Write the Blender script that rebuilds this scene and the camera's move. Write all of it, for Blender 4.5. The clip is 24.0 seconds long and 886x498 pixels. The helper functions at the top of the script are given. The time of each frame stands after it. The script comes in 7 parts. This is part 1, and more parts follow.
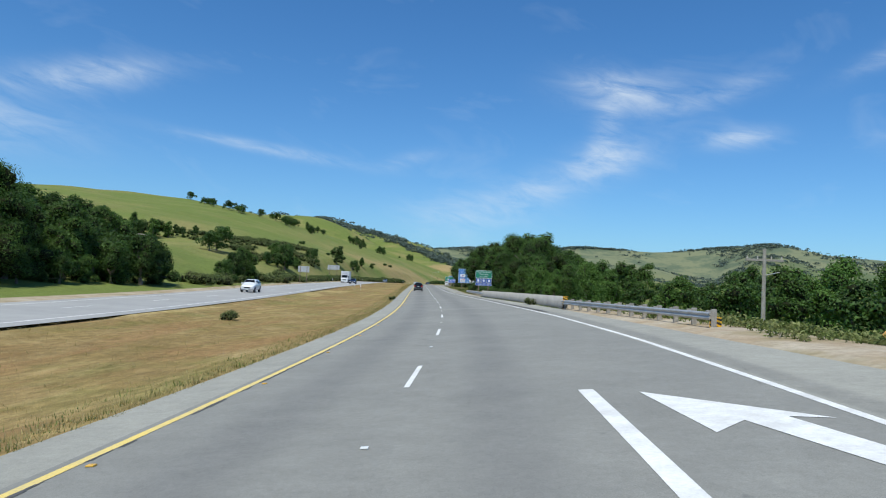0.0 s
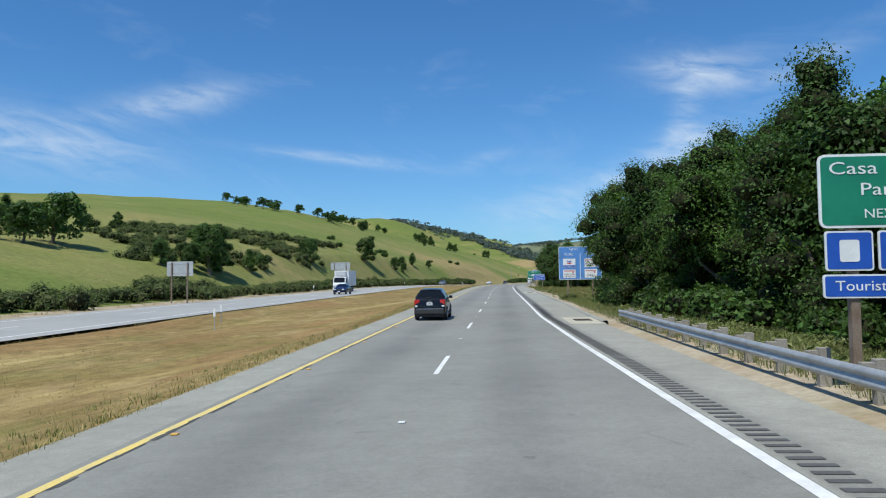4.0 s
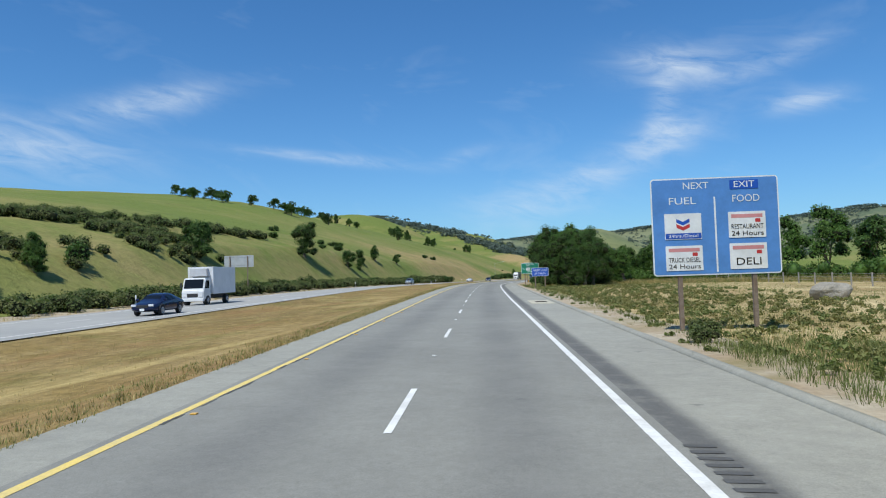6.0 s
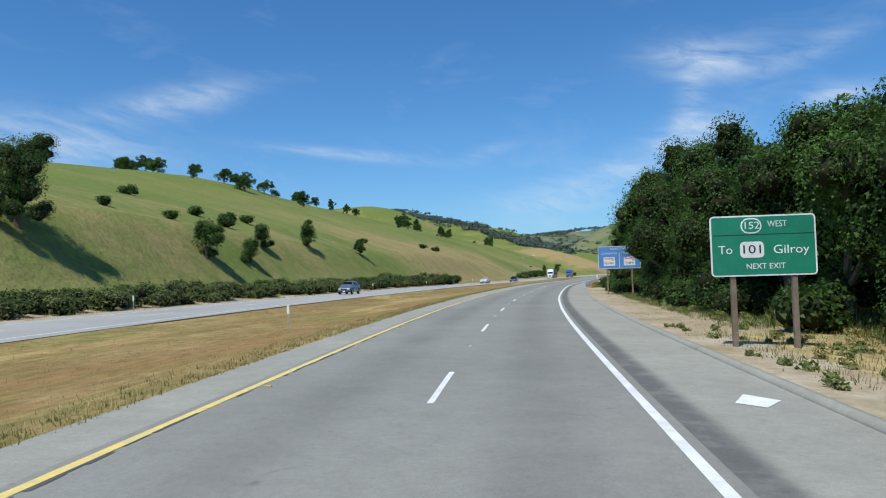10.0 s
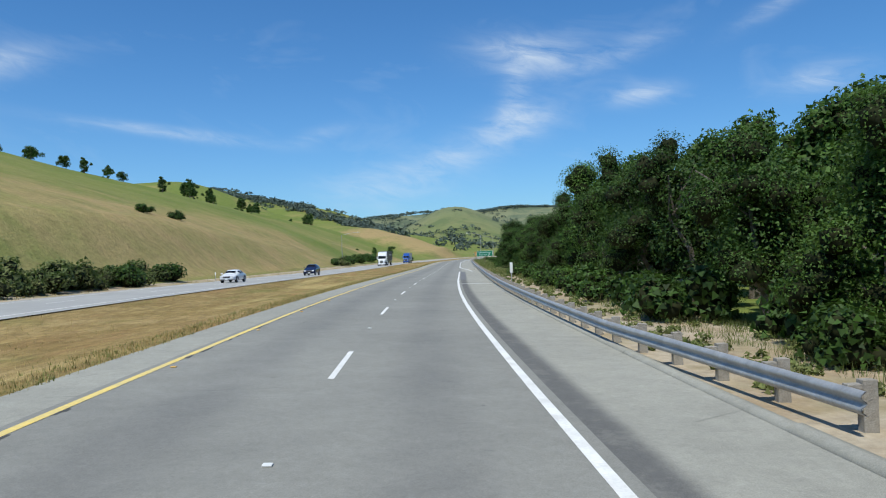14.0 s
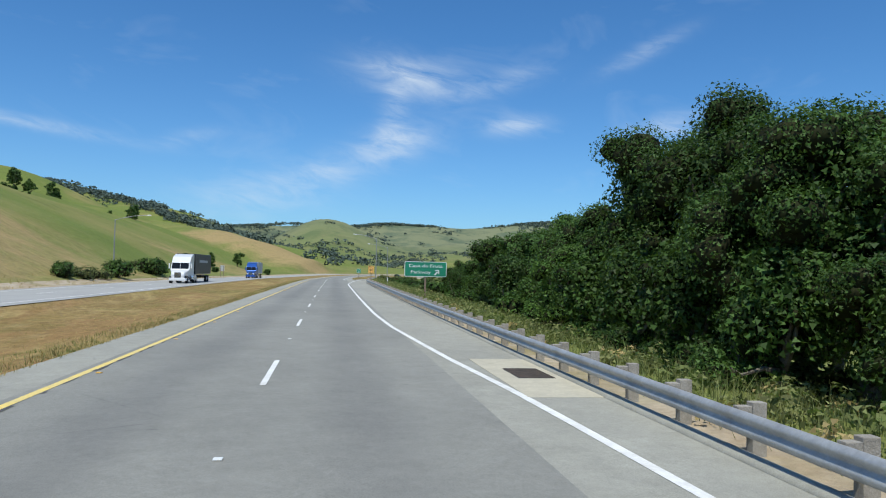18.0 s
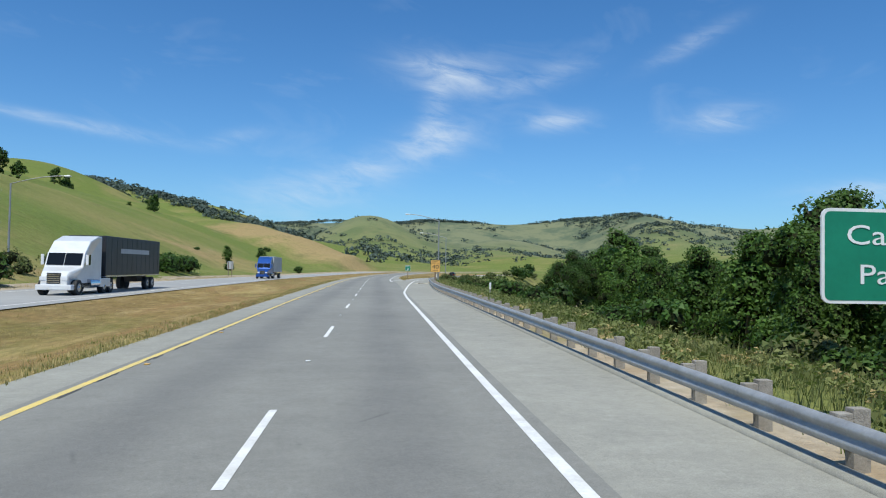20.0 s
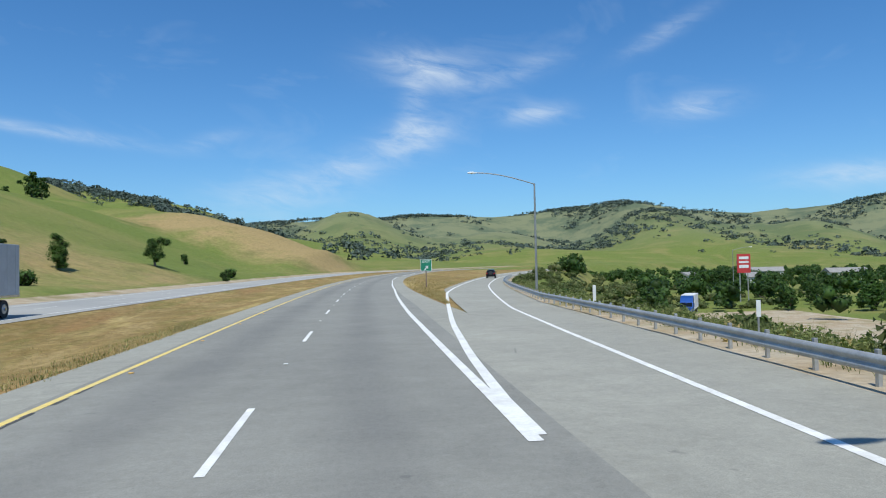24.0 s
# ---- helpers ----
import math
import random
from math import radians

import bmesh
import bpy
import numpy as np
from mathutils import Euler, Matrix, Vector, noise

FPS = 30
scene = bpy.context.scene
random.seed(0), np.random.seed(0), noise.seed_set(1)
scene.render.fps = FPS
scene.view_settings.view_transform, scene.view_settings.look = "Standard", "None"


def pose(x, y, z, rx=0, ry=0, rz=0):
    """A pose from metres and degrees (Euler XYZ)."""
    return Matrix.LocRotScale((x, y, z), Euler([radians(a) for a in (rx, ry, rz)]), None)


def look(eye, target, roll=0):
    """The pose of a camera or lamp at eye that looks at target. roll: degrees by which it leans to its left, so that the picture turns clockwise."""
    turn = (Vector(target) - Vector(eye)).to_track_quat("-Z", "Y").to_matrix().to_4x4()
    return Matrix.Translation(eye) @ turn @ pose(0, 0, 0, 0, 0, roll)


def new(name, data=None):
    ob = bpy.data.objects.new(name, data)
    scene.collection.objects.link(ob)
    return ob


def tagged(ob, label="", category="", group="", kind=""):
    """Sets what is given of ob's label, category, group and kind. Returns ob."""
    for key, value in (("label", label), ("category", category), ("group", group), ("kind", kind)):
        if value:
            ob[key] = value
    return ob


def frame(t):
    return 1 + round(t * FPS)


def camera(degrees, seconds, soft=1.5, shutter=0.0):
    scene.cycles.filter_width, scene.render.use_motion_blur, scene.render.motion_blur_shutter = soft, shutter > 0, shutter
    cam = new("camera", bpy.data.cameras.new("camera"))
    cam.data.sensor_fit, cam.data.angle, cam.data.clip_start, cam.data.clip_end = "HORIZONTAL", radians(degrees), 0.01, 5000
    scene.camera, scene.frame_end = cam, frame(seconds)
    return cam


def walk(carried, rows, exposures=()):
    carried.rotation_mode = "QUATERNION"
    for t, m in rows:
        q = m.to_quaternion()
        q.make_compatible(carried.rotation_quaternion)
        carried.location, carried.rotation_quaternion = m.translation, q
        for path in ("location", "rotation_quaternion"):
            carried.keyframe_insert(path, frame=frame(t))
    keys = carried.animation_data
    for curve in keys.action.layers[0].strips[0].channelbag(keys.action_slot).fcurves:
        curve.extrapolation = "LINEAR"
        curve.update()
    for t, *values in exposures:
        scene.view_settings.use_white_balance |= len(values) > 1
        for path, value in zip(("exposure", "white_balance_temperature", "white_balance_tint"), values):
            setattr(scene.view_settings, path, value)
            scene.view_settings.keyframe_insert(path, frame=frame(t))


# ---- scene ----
EXPOSURE = 0.0
# ---- camera and its way ----
cam = camera(64.2, 24.0, soft=1.1)
PATH = [
    (0, 0.000, 0.000, 2.189, 3.91, 2.95, 2.67),
    (0.5, -0.082, 12.634, 2.240, 5.36, 3.10, 2.72),
    (1, -0.379, 25.255, 2.298, 7.40, 3.21, 3.03),
    (1.5, -0.917, 37.857, 2.362, 8.83, 2.63, 3.10),
    (2, -1.714, 50.434, 2.433, 9.43, 3.72, 2.10),
    (2.5, -2.721, 62.986, 2.511, 9.40, 3.67, 1.06),
    (3, -3.885, 75.514, 2.594, 9.74, 3.39, 0.49),
    (3.5, -5.139, 88.022, 2.682, 10.08, 3.10, -0.07),
    (4, -6.422, 100.515, 2.773, 10.41, 2.81, -0.64),
    (4.5, -7.701, 112.995, 2.868, 10.75, 2.52, -1.20),
    (5, -8.949, 125.465, 2.965, 10.01, 2.32, -1.86),
    (5.5, -10.175, 137.927, 3.064, 10.45, 4.51, -1.31),
    (6, -11.391, 150.381, 3.165, 8.97, 2.53, -1.83),
    (6.5, -12.610, 162.830, 3.270, 8.87, 4.37, -0.99),
    (7, -13.847, 175.274, 3.378, 9.87, 2.22, 0.25),
    (7.5, -15.099, 187.715, 3.492, 10.02, 4.00, -0.11),
    (8, -16.363, 200.156, 3.611, 9.76, 3.75, -1.85),
    (8.5, -17.599, 212.603, 3.731, 9.87, 3.58, -1.00),
    (9, -18.770, 225.064, 3.849, 10.16, 3.09, -0.86),
    (9.5, -19.888, 237.539, 3.958, 12.26, 1.92, -2.32),
    (10, -20.968, 250.034, 4.054, 10.98, 2.31, -1.70),
    (10.5, -21.987, 262.553, 4.129, 8.97, 1.57, -1.00),
    (11, -22.920, 275.099, 4.183, 7.70, 1.45, -1.70),
    (11.5, -23.719, 287.675, 4.217, 6.43, 1.33, -2.41),
    (12, -24.342, 300.278, 4.235, 5.16, 1.21, -3.11),
    (12.5, -24.785, 312.902, 4.242, 3.89, 1.10, -3.81),
    (13, -25.051, 325.541, 4.246, 2.36, 0.75, -3.13),
    (13.5, -25.197, 338.190, 4.249, -0.46, 0.10, -2.36),
    (14, -25.274, 350.846, 4.253, -2.56, 0.63, -1.97),
    (14.5, -25.239, 363.508, 4.259, 3.45, 0.78, -1.79),
    (15, -25.043, 376.172, 4.266, 4.91, 0.98, -1.41),
    (15.5, -24.668, 388.836, 4.273, 1.70, 0.57, -1.55),
    (16, -24.106, 401.494, 4.276, -4.99, 1.44, -1.92),
    (16.5, -23.397, 414.145, 4.275, -10.15, 1.14, -1.84),
    (17, -22.588, 426.789, 4.271, -11.31, 1.47, -0.18),
    (17.5, -21.718, 439.428, 4.265, -12.43, 1.68, -1.14),
    (18, -20.822, 452.065, 4.261, -13.04, 2.04, 1.16),
    (18.5, -19.905, 464.701, 4.263, -13.09, 4.22, 0.76),
    (19, -18.968, 477.337, 4.278, -10.55, 3.47, -1.28),
    (19.5, -18.010, 489.972, 4.310, -10.10, 2.14, 1.36),
    (20, -17.030, 502.608, 4.361, -9.64, 1.73, 0.99),
    (20.5, -16.035, 515.243, 4.426, -9.18, 1.33, 0.62),
    (21, -15.028, 527.878, 4.499, -8.73, 0.92, 0.25),
    (21.5, -14.021, 540.513, 4.569, -8.27, 0.52, -0.12),
    (22, -13.022, 553.146, 4.628, -8.65, 0.55, -2.19),
    (22.5, -12.040, 565.778, 4.669, -9.29, 2.21, -0.65),
    (23, -11.082, 578.409, 4.688, -9.98, 3.10, -1.41),
    (23.5, -10.147, 591.039, 4.683, -9.52, 1.86, -1.20),
    (24, -9.232, 603.668, 4.654, -11.02, 1.38, -1.13),
]
walk(cam, [(t, pose(x, y, z, 90, 0, yaw) @ pose(0, 0, 0, pitch, 0, 0) @ pose(0, 0, 0, 0, 0, roll))
           for t, x, y, z, yaw, pitch, roll in PATH],
     exposures=[(0.0, EXPOSURE), (24.0, EXPOSURE)])

# ---- world, sun ----
SUN_EL, SUN_AZ = 62.0, 200.0          # azimuth clockwise from +y: the sun stands behind and a little to the left
world = bpy.data.worlds.new("sky")
scene.world = world
world.use_nodes = True


def nodes_of(tree):
    tree.nodes.clear()

    def add(kind, inputs=None, **props):
        n = tree.nodes.new(kind)
        for k, v in props.items():
            setattr(n, k, v)
        for k, v in (inputs or {}).items():
            if isinstance(v, bpy.types.NodeSocket):
                tree.links.new(v, n.inputs[k])
            else:
                n.inputs[k].default_value = v
        return n
    return add


def build_sky():
    add = nodes_of(world.node_tree)
    sky = add("ShaderNodeTexSky", sky_type="NISHITA", sun_disc=False, sun_elevation=radians(SUN_EL),
              sun_rotation=radians(SUN_AZ), altitude=200.0, air_density=1.0, dust_density=0.6, ozone_density=2.2)
    co = add("ShaderNodeTexCoord").outputs["Generated"]
    sep = add("ShaderNodeSeparateXYZ", {0: co})
    X, Y, Z = sep.outputs

    def m(op, a, b=0.0, c=0.0):
        n = add("ShaderNodeMath", operation=op)
        for i, v in enumerate((a, b, c)):
            if isinstance(v, bpy.types.NodeSocket):
                world.node_tree.links.new(v, n.inputs[i])
            else:
                n.inputs[i].default_value = v
        return n.outputs[0]

    az = m("ARCTAN2", X, Y)
    el = m("ARCSINE", Z)
    # streaky cirrus: stretched noise in azimuth and elevation
    def streak(scale_a, scale_e, shear, detail, seed):
        v = add("ShaderNodeCombineXYZ", {0: m("MULTIPLY", m("ADD", az, m("MULTIPLY", el, shear)), scale_a),
                                         1: m("MULTIPLY", m("ADD", el, m("MULTIPLY", az, 0.10 * shear)), scale_e), 2: seed})
        return add("ShaderNodeTexNoise", {"Vector": v.outputs[0], "Scale": 1.0, "Detail": detail, "Roughness": 0.62, "Distortion": 0.6}).outputs[0]
    fine = streak(16.0, 46.0, 0.9, 8.0, 3.0)
    broad = streak(6.0, 14.0, 0.5, 4.0, 9.0)
    total = m("MULTIPLY", m("SMOOTH_MIN", m("MAXIMUM", m("SUBTRACT", broad, 0.56), 0.0), 0.2, 0.05), 0.45)
    # wisps: centre azimuth, elevation, half widths, slope, strength
    for a, e, wa, we, sl, g in CLOUDS:
        da = m("SUBTRACT", az, radians(a))
        de = m("SUBTRACT", m("SUBTRACT", el, radians(e)), m("MULTIPLY", da, sl))
        r = m("ADD", m("POWER", m("ABSOLUTE", m("DIVIDE", da, radians(wa))), 2.0), m("POWER", m("ABSOLUTE", m("DIVIDE", de, radians(we))), 2.0))
        blob = m("MULTIPLY", m("POWER", 2.718, m("MULTIPLY", r, -1.0)), g * 0.72)
        total = m("ADD", total, m("MULTIPLY", blob, m("MAXIMUM", m("SUBTRACT", m("MULTIPLY", fine, 2.6), 0.72), 0.0)))
    # thin milky veil towards the horizon
    veil = m("MULTIPLY", m("POWER", 2.718, m("MULTIPLY", m("ABSOLUTE", el), -11.0)), 0.33)
    cover = add("ShaderNodeClamp", {0: m("ADD", total, veil), 1: 0.0, 2: 0.85}).outputs[0]
    tint = add("ShaderNodeMix", {0: 1.0, 6: sky.outputs[0], 7: (0.46, 0.97, 1.40, 1.0)}, data_type="RGBA", blend_type="MULTIPLY")
    mix = add("ShaderNodeMix", {0: cover, 6: tint.outputs[2], 7: (7.4, 8.5, 9.6, 1.0)}, data_type="RGBA")
    bg = add("ShaderNodeBackground", {"Color": mix.outputs[2], "Strength": 0.095})
    out = add("ShaderNodeOutputWorld", {"Surface": bg.outputs[0]})


CLOUDS = [(10.3, 15.6, 4.14, 1.45, -0.1, 0.85), (9.0, 10.4, 2.99, 1.3, 0.22, 0.88), (8.8, 12.8, 1.15, 2.32, 0.9, 0.61), (18.6, 12.0, 2.3, 0.72, 0.03, 0.82),
          (31.2, 11.7, 2.53, 0.87, 0.05, 0.75), (28.6, 17.2, 2.76, 0.65, 0.4, 0.54), (3.2, 8.0, 3.68, 1.3, 0.2, 0.51), (-2.0, 5.9, 5.17, 1.3, 0.05, 0.41),
          (-31.5, 13.8, 4.6, 1.01, 0.22, 0.82), (-40.0, 10.3, 6.9, 1.89, -0.1, 0.68), (-18.0, 10.0, 6.32, 0.41, -0.1, 0.61), (17.5, 15.4, 3.22, 0.87, 0.25, 0.41),
          (42.0, 5.9, 4.6, 0.8, 0.0, 0.68), (-7.0, 10.0, 2.3, 0.58, 0.25, 0.27)]
build_sky()
sun = new("sun", bpy.data.lights.new("sun", "SUN"))
sun.data.energy, sun.data.angle, sun.data.color = 4.3, radians(0.53), (0.98, 0.965, 0.86)
_d = Vector((math.sin(radians(SUN_AZ)) * math.cos(radians(SUN_EL)), math.cos(radians(SUN_AZ)) * math.cos(radians(SUN_EL)), math.sin(radians(SUN_EL))))
sun.matrix_world = look(_d * 100, (0, 0, 0))

# ---- materials ----
MATS = {}


def material(name, base, rough=0.8, metal=0.0, var=None, scale=2.0, bump=0.0, bump_scale=60.0, fine=0.0, island=0.0, rand=0.0,
             spec=0.5, trans=0.0, coat=0.0, extra=None):
    """A surface with a base colour, stains at one scale (var: the other colour), grain at a finer one and relief."""
    if name in MATS:
        return MATS[name]
    mat = bpy.data.materials.new(name)
    mat.use_nodes = True
    add = nodes_of(mat.node_tree)
    pos = add("ShaderNodeNewGeometry").outputs["Position"]
    col = add("ShaderNodeRGB")
    col.outputs[0].default_value = (*base, 1)
    c = col.outputs[0]

    def blend(f, a, b, kind="MIX"):
        return add("ShaderNodeMix", {0: f, 6: a, 7: b}, data_type="RGBA", blend_type=kind).outputs[2]

    def ramp(x, lo, hi):
        return add("ShaderNodeMapRange", {0: x, 1: lo, 2: hi, 3: 0.0, 4: 1.0}).outputs[0]
    if var:
        n = add("ShaderNodeTexNoise", {"Vector": pos, "Scale": 1.0 / scale, "Detail": 6.0, "Roughness": 0.62})
        c = blend(ramp(n.outputs[0], 0.38, 0.66), c, (*var, 1))
    if fine:
        n = add("ShaderNodeTexNoise", {"Vector": pos, "Scale": 9.0 / scale, "Detail": 5.0, "Roughness": 0.7})
        g = add("ShaderNodeMapRange", {0: n.outputs[0], 1: 0.25, 2: 0.75, 3: 1.0 - fine, 4: 1.0 + fine}).outputs[0]
        c = add("ShaderNodeVectorMath", {0: c, "Scale": g}, operation="SCALE").outputs[0]
    if island:
        r = add("ShaderNodeNewGeometry").outputs["Random Per Island"]
        g = add("ShaderNodeMapRange", {0: r, 1: 0.0, 2: 1.0, 3: 1.0 - island, 4: 1.0 + island}).outputs[0]
        c = add("ShaderNodeVectorMath", {0: c, "Scale": g}, operation="SCALE").outputs[0]
    if rand:
        r = add("ShaderNodeObjectInfo").outputs["Random"]
        g = add("ShaderNodeMapRange", {0: r, 1: 0.0, 2: 1.0, 3: 1.0 - rand, 4: 1.0 + rand}).outputs[0]
        c = add("ShaderNodeVectorMath", {0: c, "Scale": g}, operation="SCALE").outputs[0]
    if extra:
        c = extra(add, c, pos, blend, ramp)
    b = add("ShaderNodeBsdfPrincipled", {"Base Color": c, "Roughness": rough, "Metallic": metal, "Specular IOR Level": spec})
    if coat:
        b.inputs["Coat Weight"].default_value, b.inputs["Coat Roughness"].default_value = coat, 0.06
    if bump:
        n = add("ShaderNodeTexNoise", {"Vector": pos, "Scale": bump_scale, "Detail": 4.0, "Roughness": 0.6})
        bn = add("ShaderNodeBump", {"Height": n.outputs[0], "Strength": bump, "Distance": 1.0 / bump_scale})
        mat.node_tree.links.new(bn.outputs[0], b.inputs["Normal"])
    surf = b.outputs[0]
    if trans:
        t = add("ShaderNodeBsdfTranslucent", {"Color": blend(0.6, c, (0.20, 0.38, 0.05, 1))})
        surf = add("ShaderNodeMixShader", {0: trans, 1: surf, 2: t.outputs[0]}).outputs[0]
    add("ShaderNodeOutputMaterial", {"Surface": surf})
    MATS[name] = mat
    return mat


# ---- the road's line: heading in degrees and height in metres, every 25 m ----
HEAD = [0.13, 2.03, 4.27, 5.57, 5.75, 5.51, 5.54, 5.74, 5.87, 5.37, 5.09, 4.26, 2.56, 0.86, 0.05, -1.34, -3.16, -4.11, -4.13, -3.96, -4.05, -4.31, -4.39, -4.26, -4.1, -4.2, -4.5, -5.2, -6.4, -8.0, -10.0, -12.2, -14.5, -17, -19.5]
RISE = [0.0, 0.11, 0.24, 0.4, 0.58, 0.77, 0.97, 1.18, 1.41, 1.65, 1.86, 1.99, 2.04, 2.06, 2.06, 2.08, 2.09, 2.08, 2.07, 2.08, 2.15, 2.28, 2.42, 2.49, 2.48, 2.4, 2.25, 2.15, 2.1, 2.1, 2.2, 2.35, 2.5, 2.7, 2.9]
BANK = [0.098, 0.091, 0.084, 0.071, 0.047, 0.016, -0.007, -0.015, -0.015, -0.015, -0.021, -0.029, -0.034, -0.036, -0.036, -0.033, -0.028, -0.021, -0.013, -0.005, 0.004, 0.011, 0.014, 0.015, 0.014, 0.008, -0.002]   # rise to the right, per metre
_k = np.arange(len(HEAD)) * 25.0
LINE_S = np.arange(-120.0, 4700.0, 1.0)
_h = np.radians(np.interp(LINE_S, _k, HEAD) - np.clip(LINE_S - 850, 0, 350) * 0.06)
LINE_Z = np.interp(LINE_S, _k, RISE) - np.clip(-LINE_S, 0, 200) * 0.004
for _ in range(3):
    LINE_Z = np.convolve(np.pad(LINE_Z, 8, mode="edge"), np.ones(17) / 17, mode="valid")
LINE_X = np.concatenate([[0], np.cumsum(-np.sin((_h[1:] + _h[:-1]) / 2))])
LINE_Y = np.concatenate([[0], np.cumsum(np.cos((_h[1:] + _h[:-1]) / 2))])
LINE_X += -1.44 - LINE_X[120]
LINE_Y += 0.0 - LINE_Y[120]


def line(s):
    """x, y, z and heading of the lane line at station s."""
    return tuple(np.interp(s, LINE_S, a) for a in (LINE_X, LINE_Y, LINE_Z, _h))


def plan(s, u):
    """World x, y of station s and offset u to the right of the lane line."""
    x, y, _, h = line(s)
    near = np.clip(u, -45, 45)
    return x + near * np.cos(h) + (u - near), y + near * np.sin(h)


def bank(s, u):
    """Height that the banked road adds at offset u."""
    return np.interp(s, np.arange(len(BANK)) * 25.0, BANK) * np.clip(u, -6, 13)


def at(s, u, z=0.0):
    x, y = plan(s, u)
    return Vector((float(x), float(y), float(line(s)[2] + bank(s, u) + z)))


def lay(s, u, lift=0.0):
    """A pose that lies on the road's surface at station s, +y along the road."""
    p, q, r = at(s, u, lift), at(s + 1, u, lift), at(s, u + 0.5, lift)
    y = (q - p).normalized()
    n = (r - p).cross(y).normalized()
    x = y.cross(n)
    return Matrix(((x.x, y.x, n.x, p.x), (x.y, y.y, n.y, p.y), (x.z, y.z, n.z, p.z), (0, 0, 0, 1)))


def turn_at(s, u=0.0, z=0.0, turn=0.0):
    """A pose at station s whose +y runs along the road (turn: degrees to the left)."""
    p = at(s, u, z)
    return pose(p.x, p.y, p.z, 0, 0, math.degrees(float(line(s)[3])) + turn)


def smooth(x, a, b):
    t = np.clip((x - a) / (b - a), 0, 1)
    return t * t * (3 - 2 * t)


# edges of the two roadways, by station
EDGE_S = [-120, 14, 38, 50, 68, 95, 135, 160, 470, 560, 572, 587, 600, 614, 650, 704, 745, 800, 860, 900, 2600]
EDGE_R = [9.6, 9.4, 8.5, 8.2, 7.5, 6.4, 6.1, 6.5, 6.3, 6.4, 6.8, 7.7, 8.6, 9.6, 13.2, 20.6, 27.5, 38.5, 52, 6.5, 6.5]     # paved edge on the right
OPP_S = [-120, 0, 60, 150, 280, 350, 460, 585, 650, 2600]
OPP_N = [-18.0, -17.8, -18.4, -18.0, -17.3, -16.0, -16.0, -14.6, -15.4, -15.6]   # near edge of the opposite roadway
OPP_W = 10.6


def edge_right(s):
    return np.interp(s, EDGE_S, EDGE_R)


def opp_near(s):
    return np.interp(s, OPP_S, OPP_N)


def wave(x, y, seed, octaves=4):
    """Smooth rolling noise from sines, about -1 to 1."""
    rng = np.random.RandomState(seed)
    out, amp = 0.0, 1.0
    for o in range(octaves):
        for _ in range(4):
            a, p = rng.uniform(0, 6.283), rng.uniform(0, 6.283)
            out = out + amp * 0.35 * np.sin((x * np.cos(a) + y * np.sin(a)) * (1.9 ** o) + p)
        amp *= 0.5
    return out


# how the hillside departs from that profile, by station and by distance from the opposite roadway
HILL_S = [100, 240, 320, 400, 460, 520, 580, 680, 740, 800, 860, 1000, 1200]
HILL_D = [4, 12, 30, 65, 100, 140, 200, 280, 500]
HILL_DZ = [[-0.5, 3.3, -3.4, -10.1, -16.0, -20.9, -24.3, -28.0], [4.6, 4.4, -0.9, -6.2, -12.2, -18.2, -21.3, -22.5], [6.2, 4.4, 1.0, -2.6, -8.3, -15.9, -18.7, -17.5], [4.1, 3.5, 2.7, 1.7, -2.6, -11.2, -14.1, -10.8], [5.5, 2.9, 3.1, 4.8, 2.0, -4.7, -7.7, -4.8], [2.4, 1.8, 1.6, 3.2, 6.0, 3.2, 2.0, 1.3], [-0.2, 1.3, 2.1, -3.1, 3.6, 10.2, 12.3, 7.0], [-2.2, -0.0, 2.9, 1.8, 6.3, 11.9, 15.5, 7.4], [0.5, -2.1, 1.0, -0.1, 4.9, 10.8, 12.2, 3.1], [-2.4, -4.8, -3.1, -1.5, 1.8, 5.6, 8.5, -3.4], [-2.4, -6.3, -7.6, -5.5, -8.7, 0.0, 3.0, -11.0], [-2.9, -8.8, -19.0, -26.0, -32.0, -22.0, -34.0, -56.0], [-6.0, -20.0, -42.0, -62.0, -80.0, -92.0, -92.0, -95.0]]


def hill_shape(s, d):
    g = np.array(HILL_DZ)
    g = np.concatenate([np.zeros((len(g), 1)), g], 1)
    i = np.clip(np.interp(s, HILL_S, np.arange(len(HILL_S))), 0, len(HILL_S) - 1.001)
    j = np.clip(np.interp(d, HILL_D, np.arange(len(HILL_D))), 0, len(HILL_D) - 1.001)
    a, b = i.astype(int), j.astype(int)
    f, h = i - a, j - b
    return (g[a, b] * (1 - f) + g[a + 1, b] * f) * (1 - h) + (g[a, b + 1] * (1 - f) + g[a + 1, b + 1] * f) * h


LEFT_U = [0, 2, 8, 16, 26, 50, 80, 110, 138, 172, 215, 270, 340, 480, 800, 1500]
LEFT_Z = [0, 0.4, 2.2, 5.2, 10.0, 19.0, 30.0, 40.0, 45.0, 51.0, 56.5, 60.0, 60.0, 57.0, 60.0, 80.0]


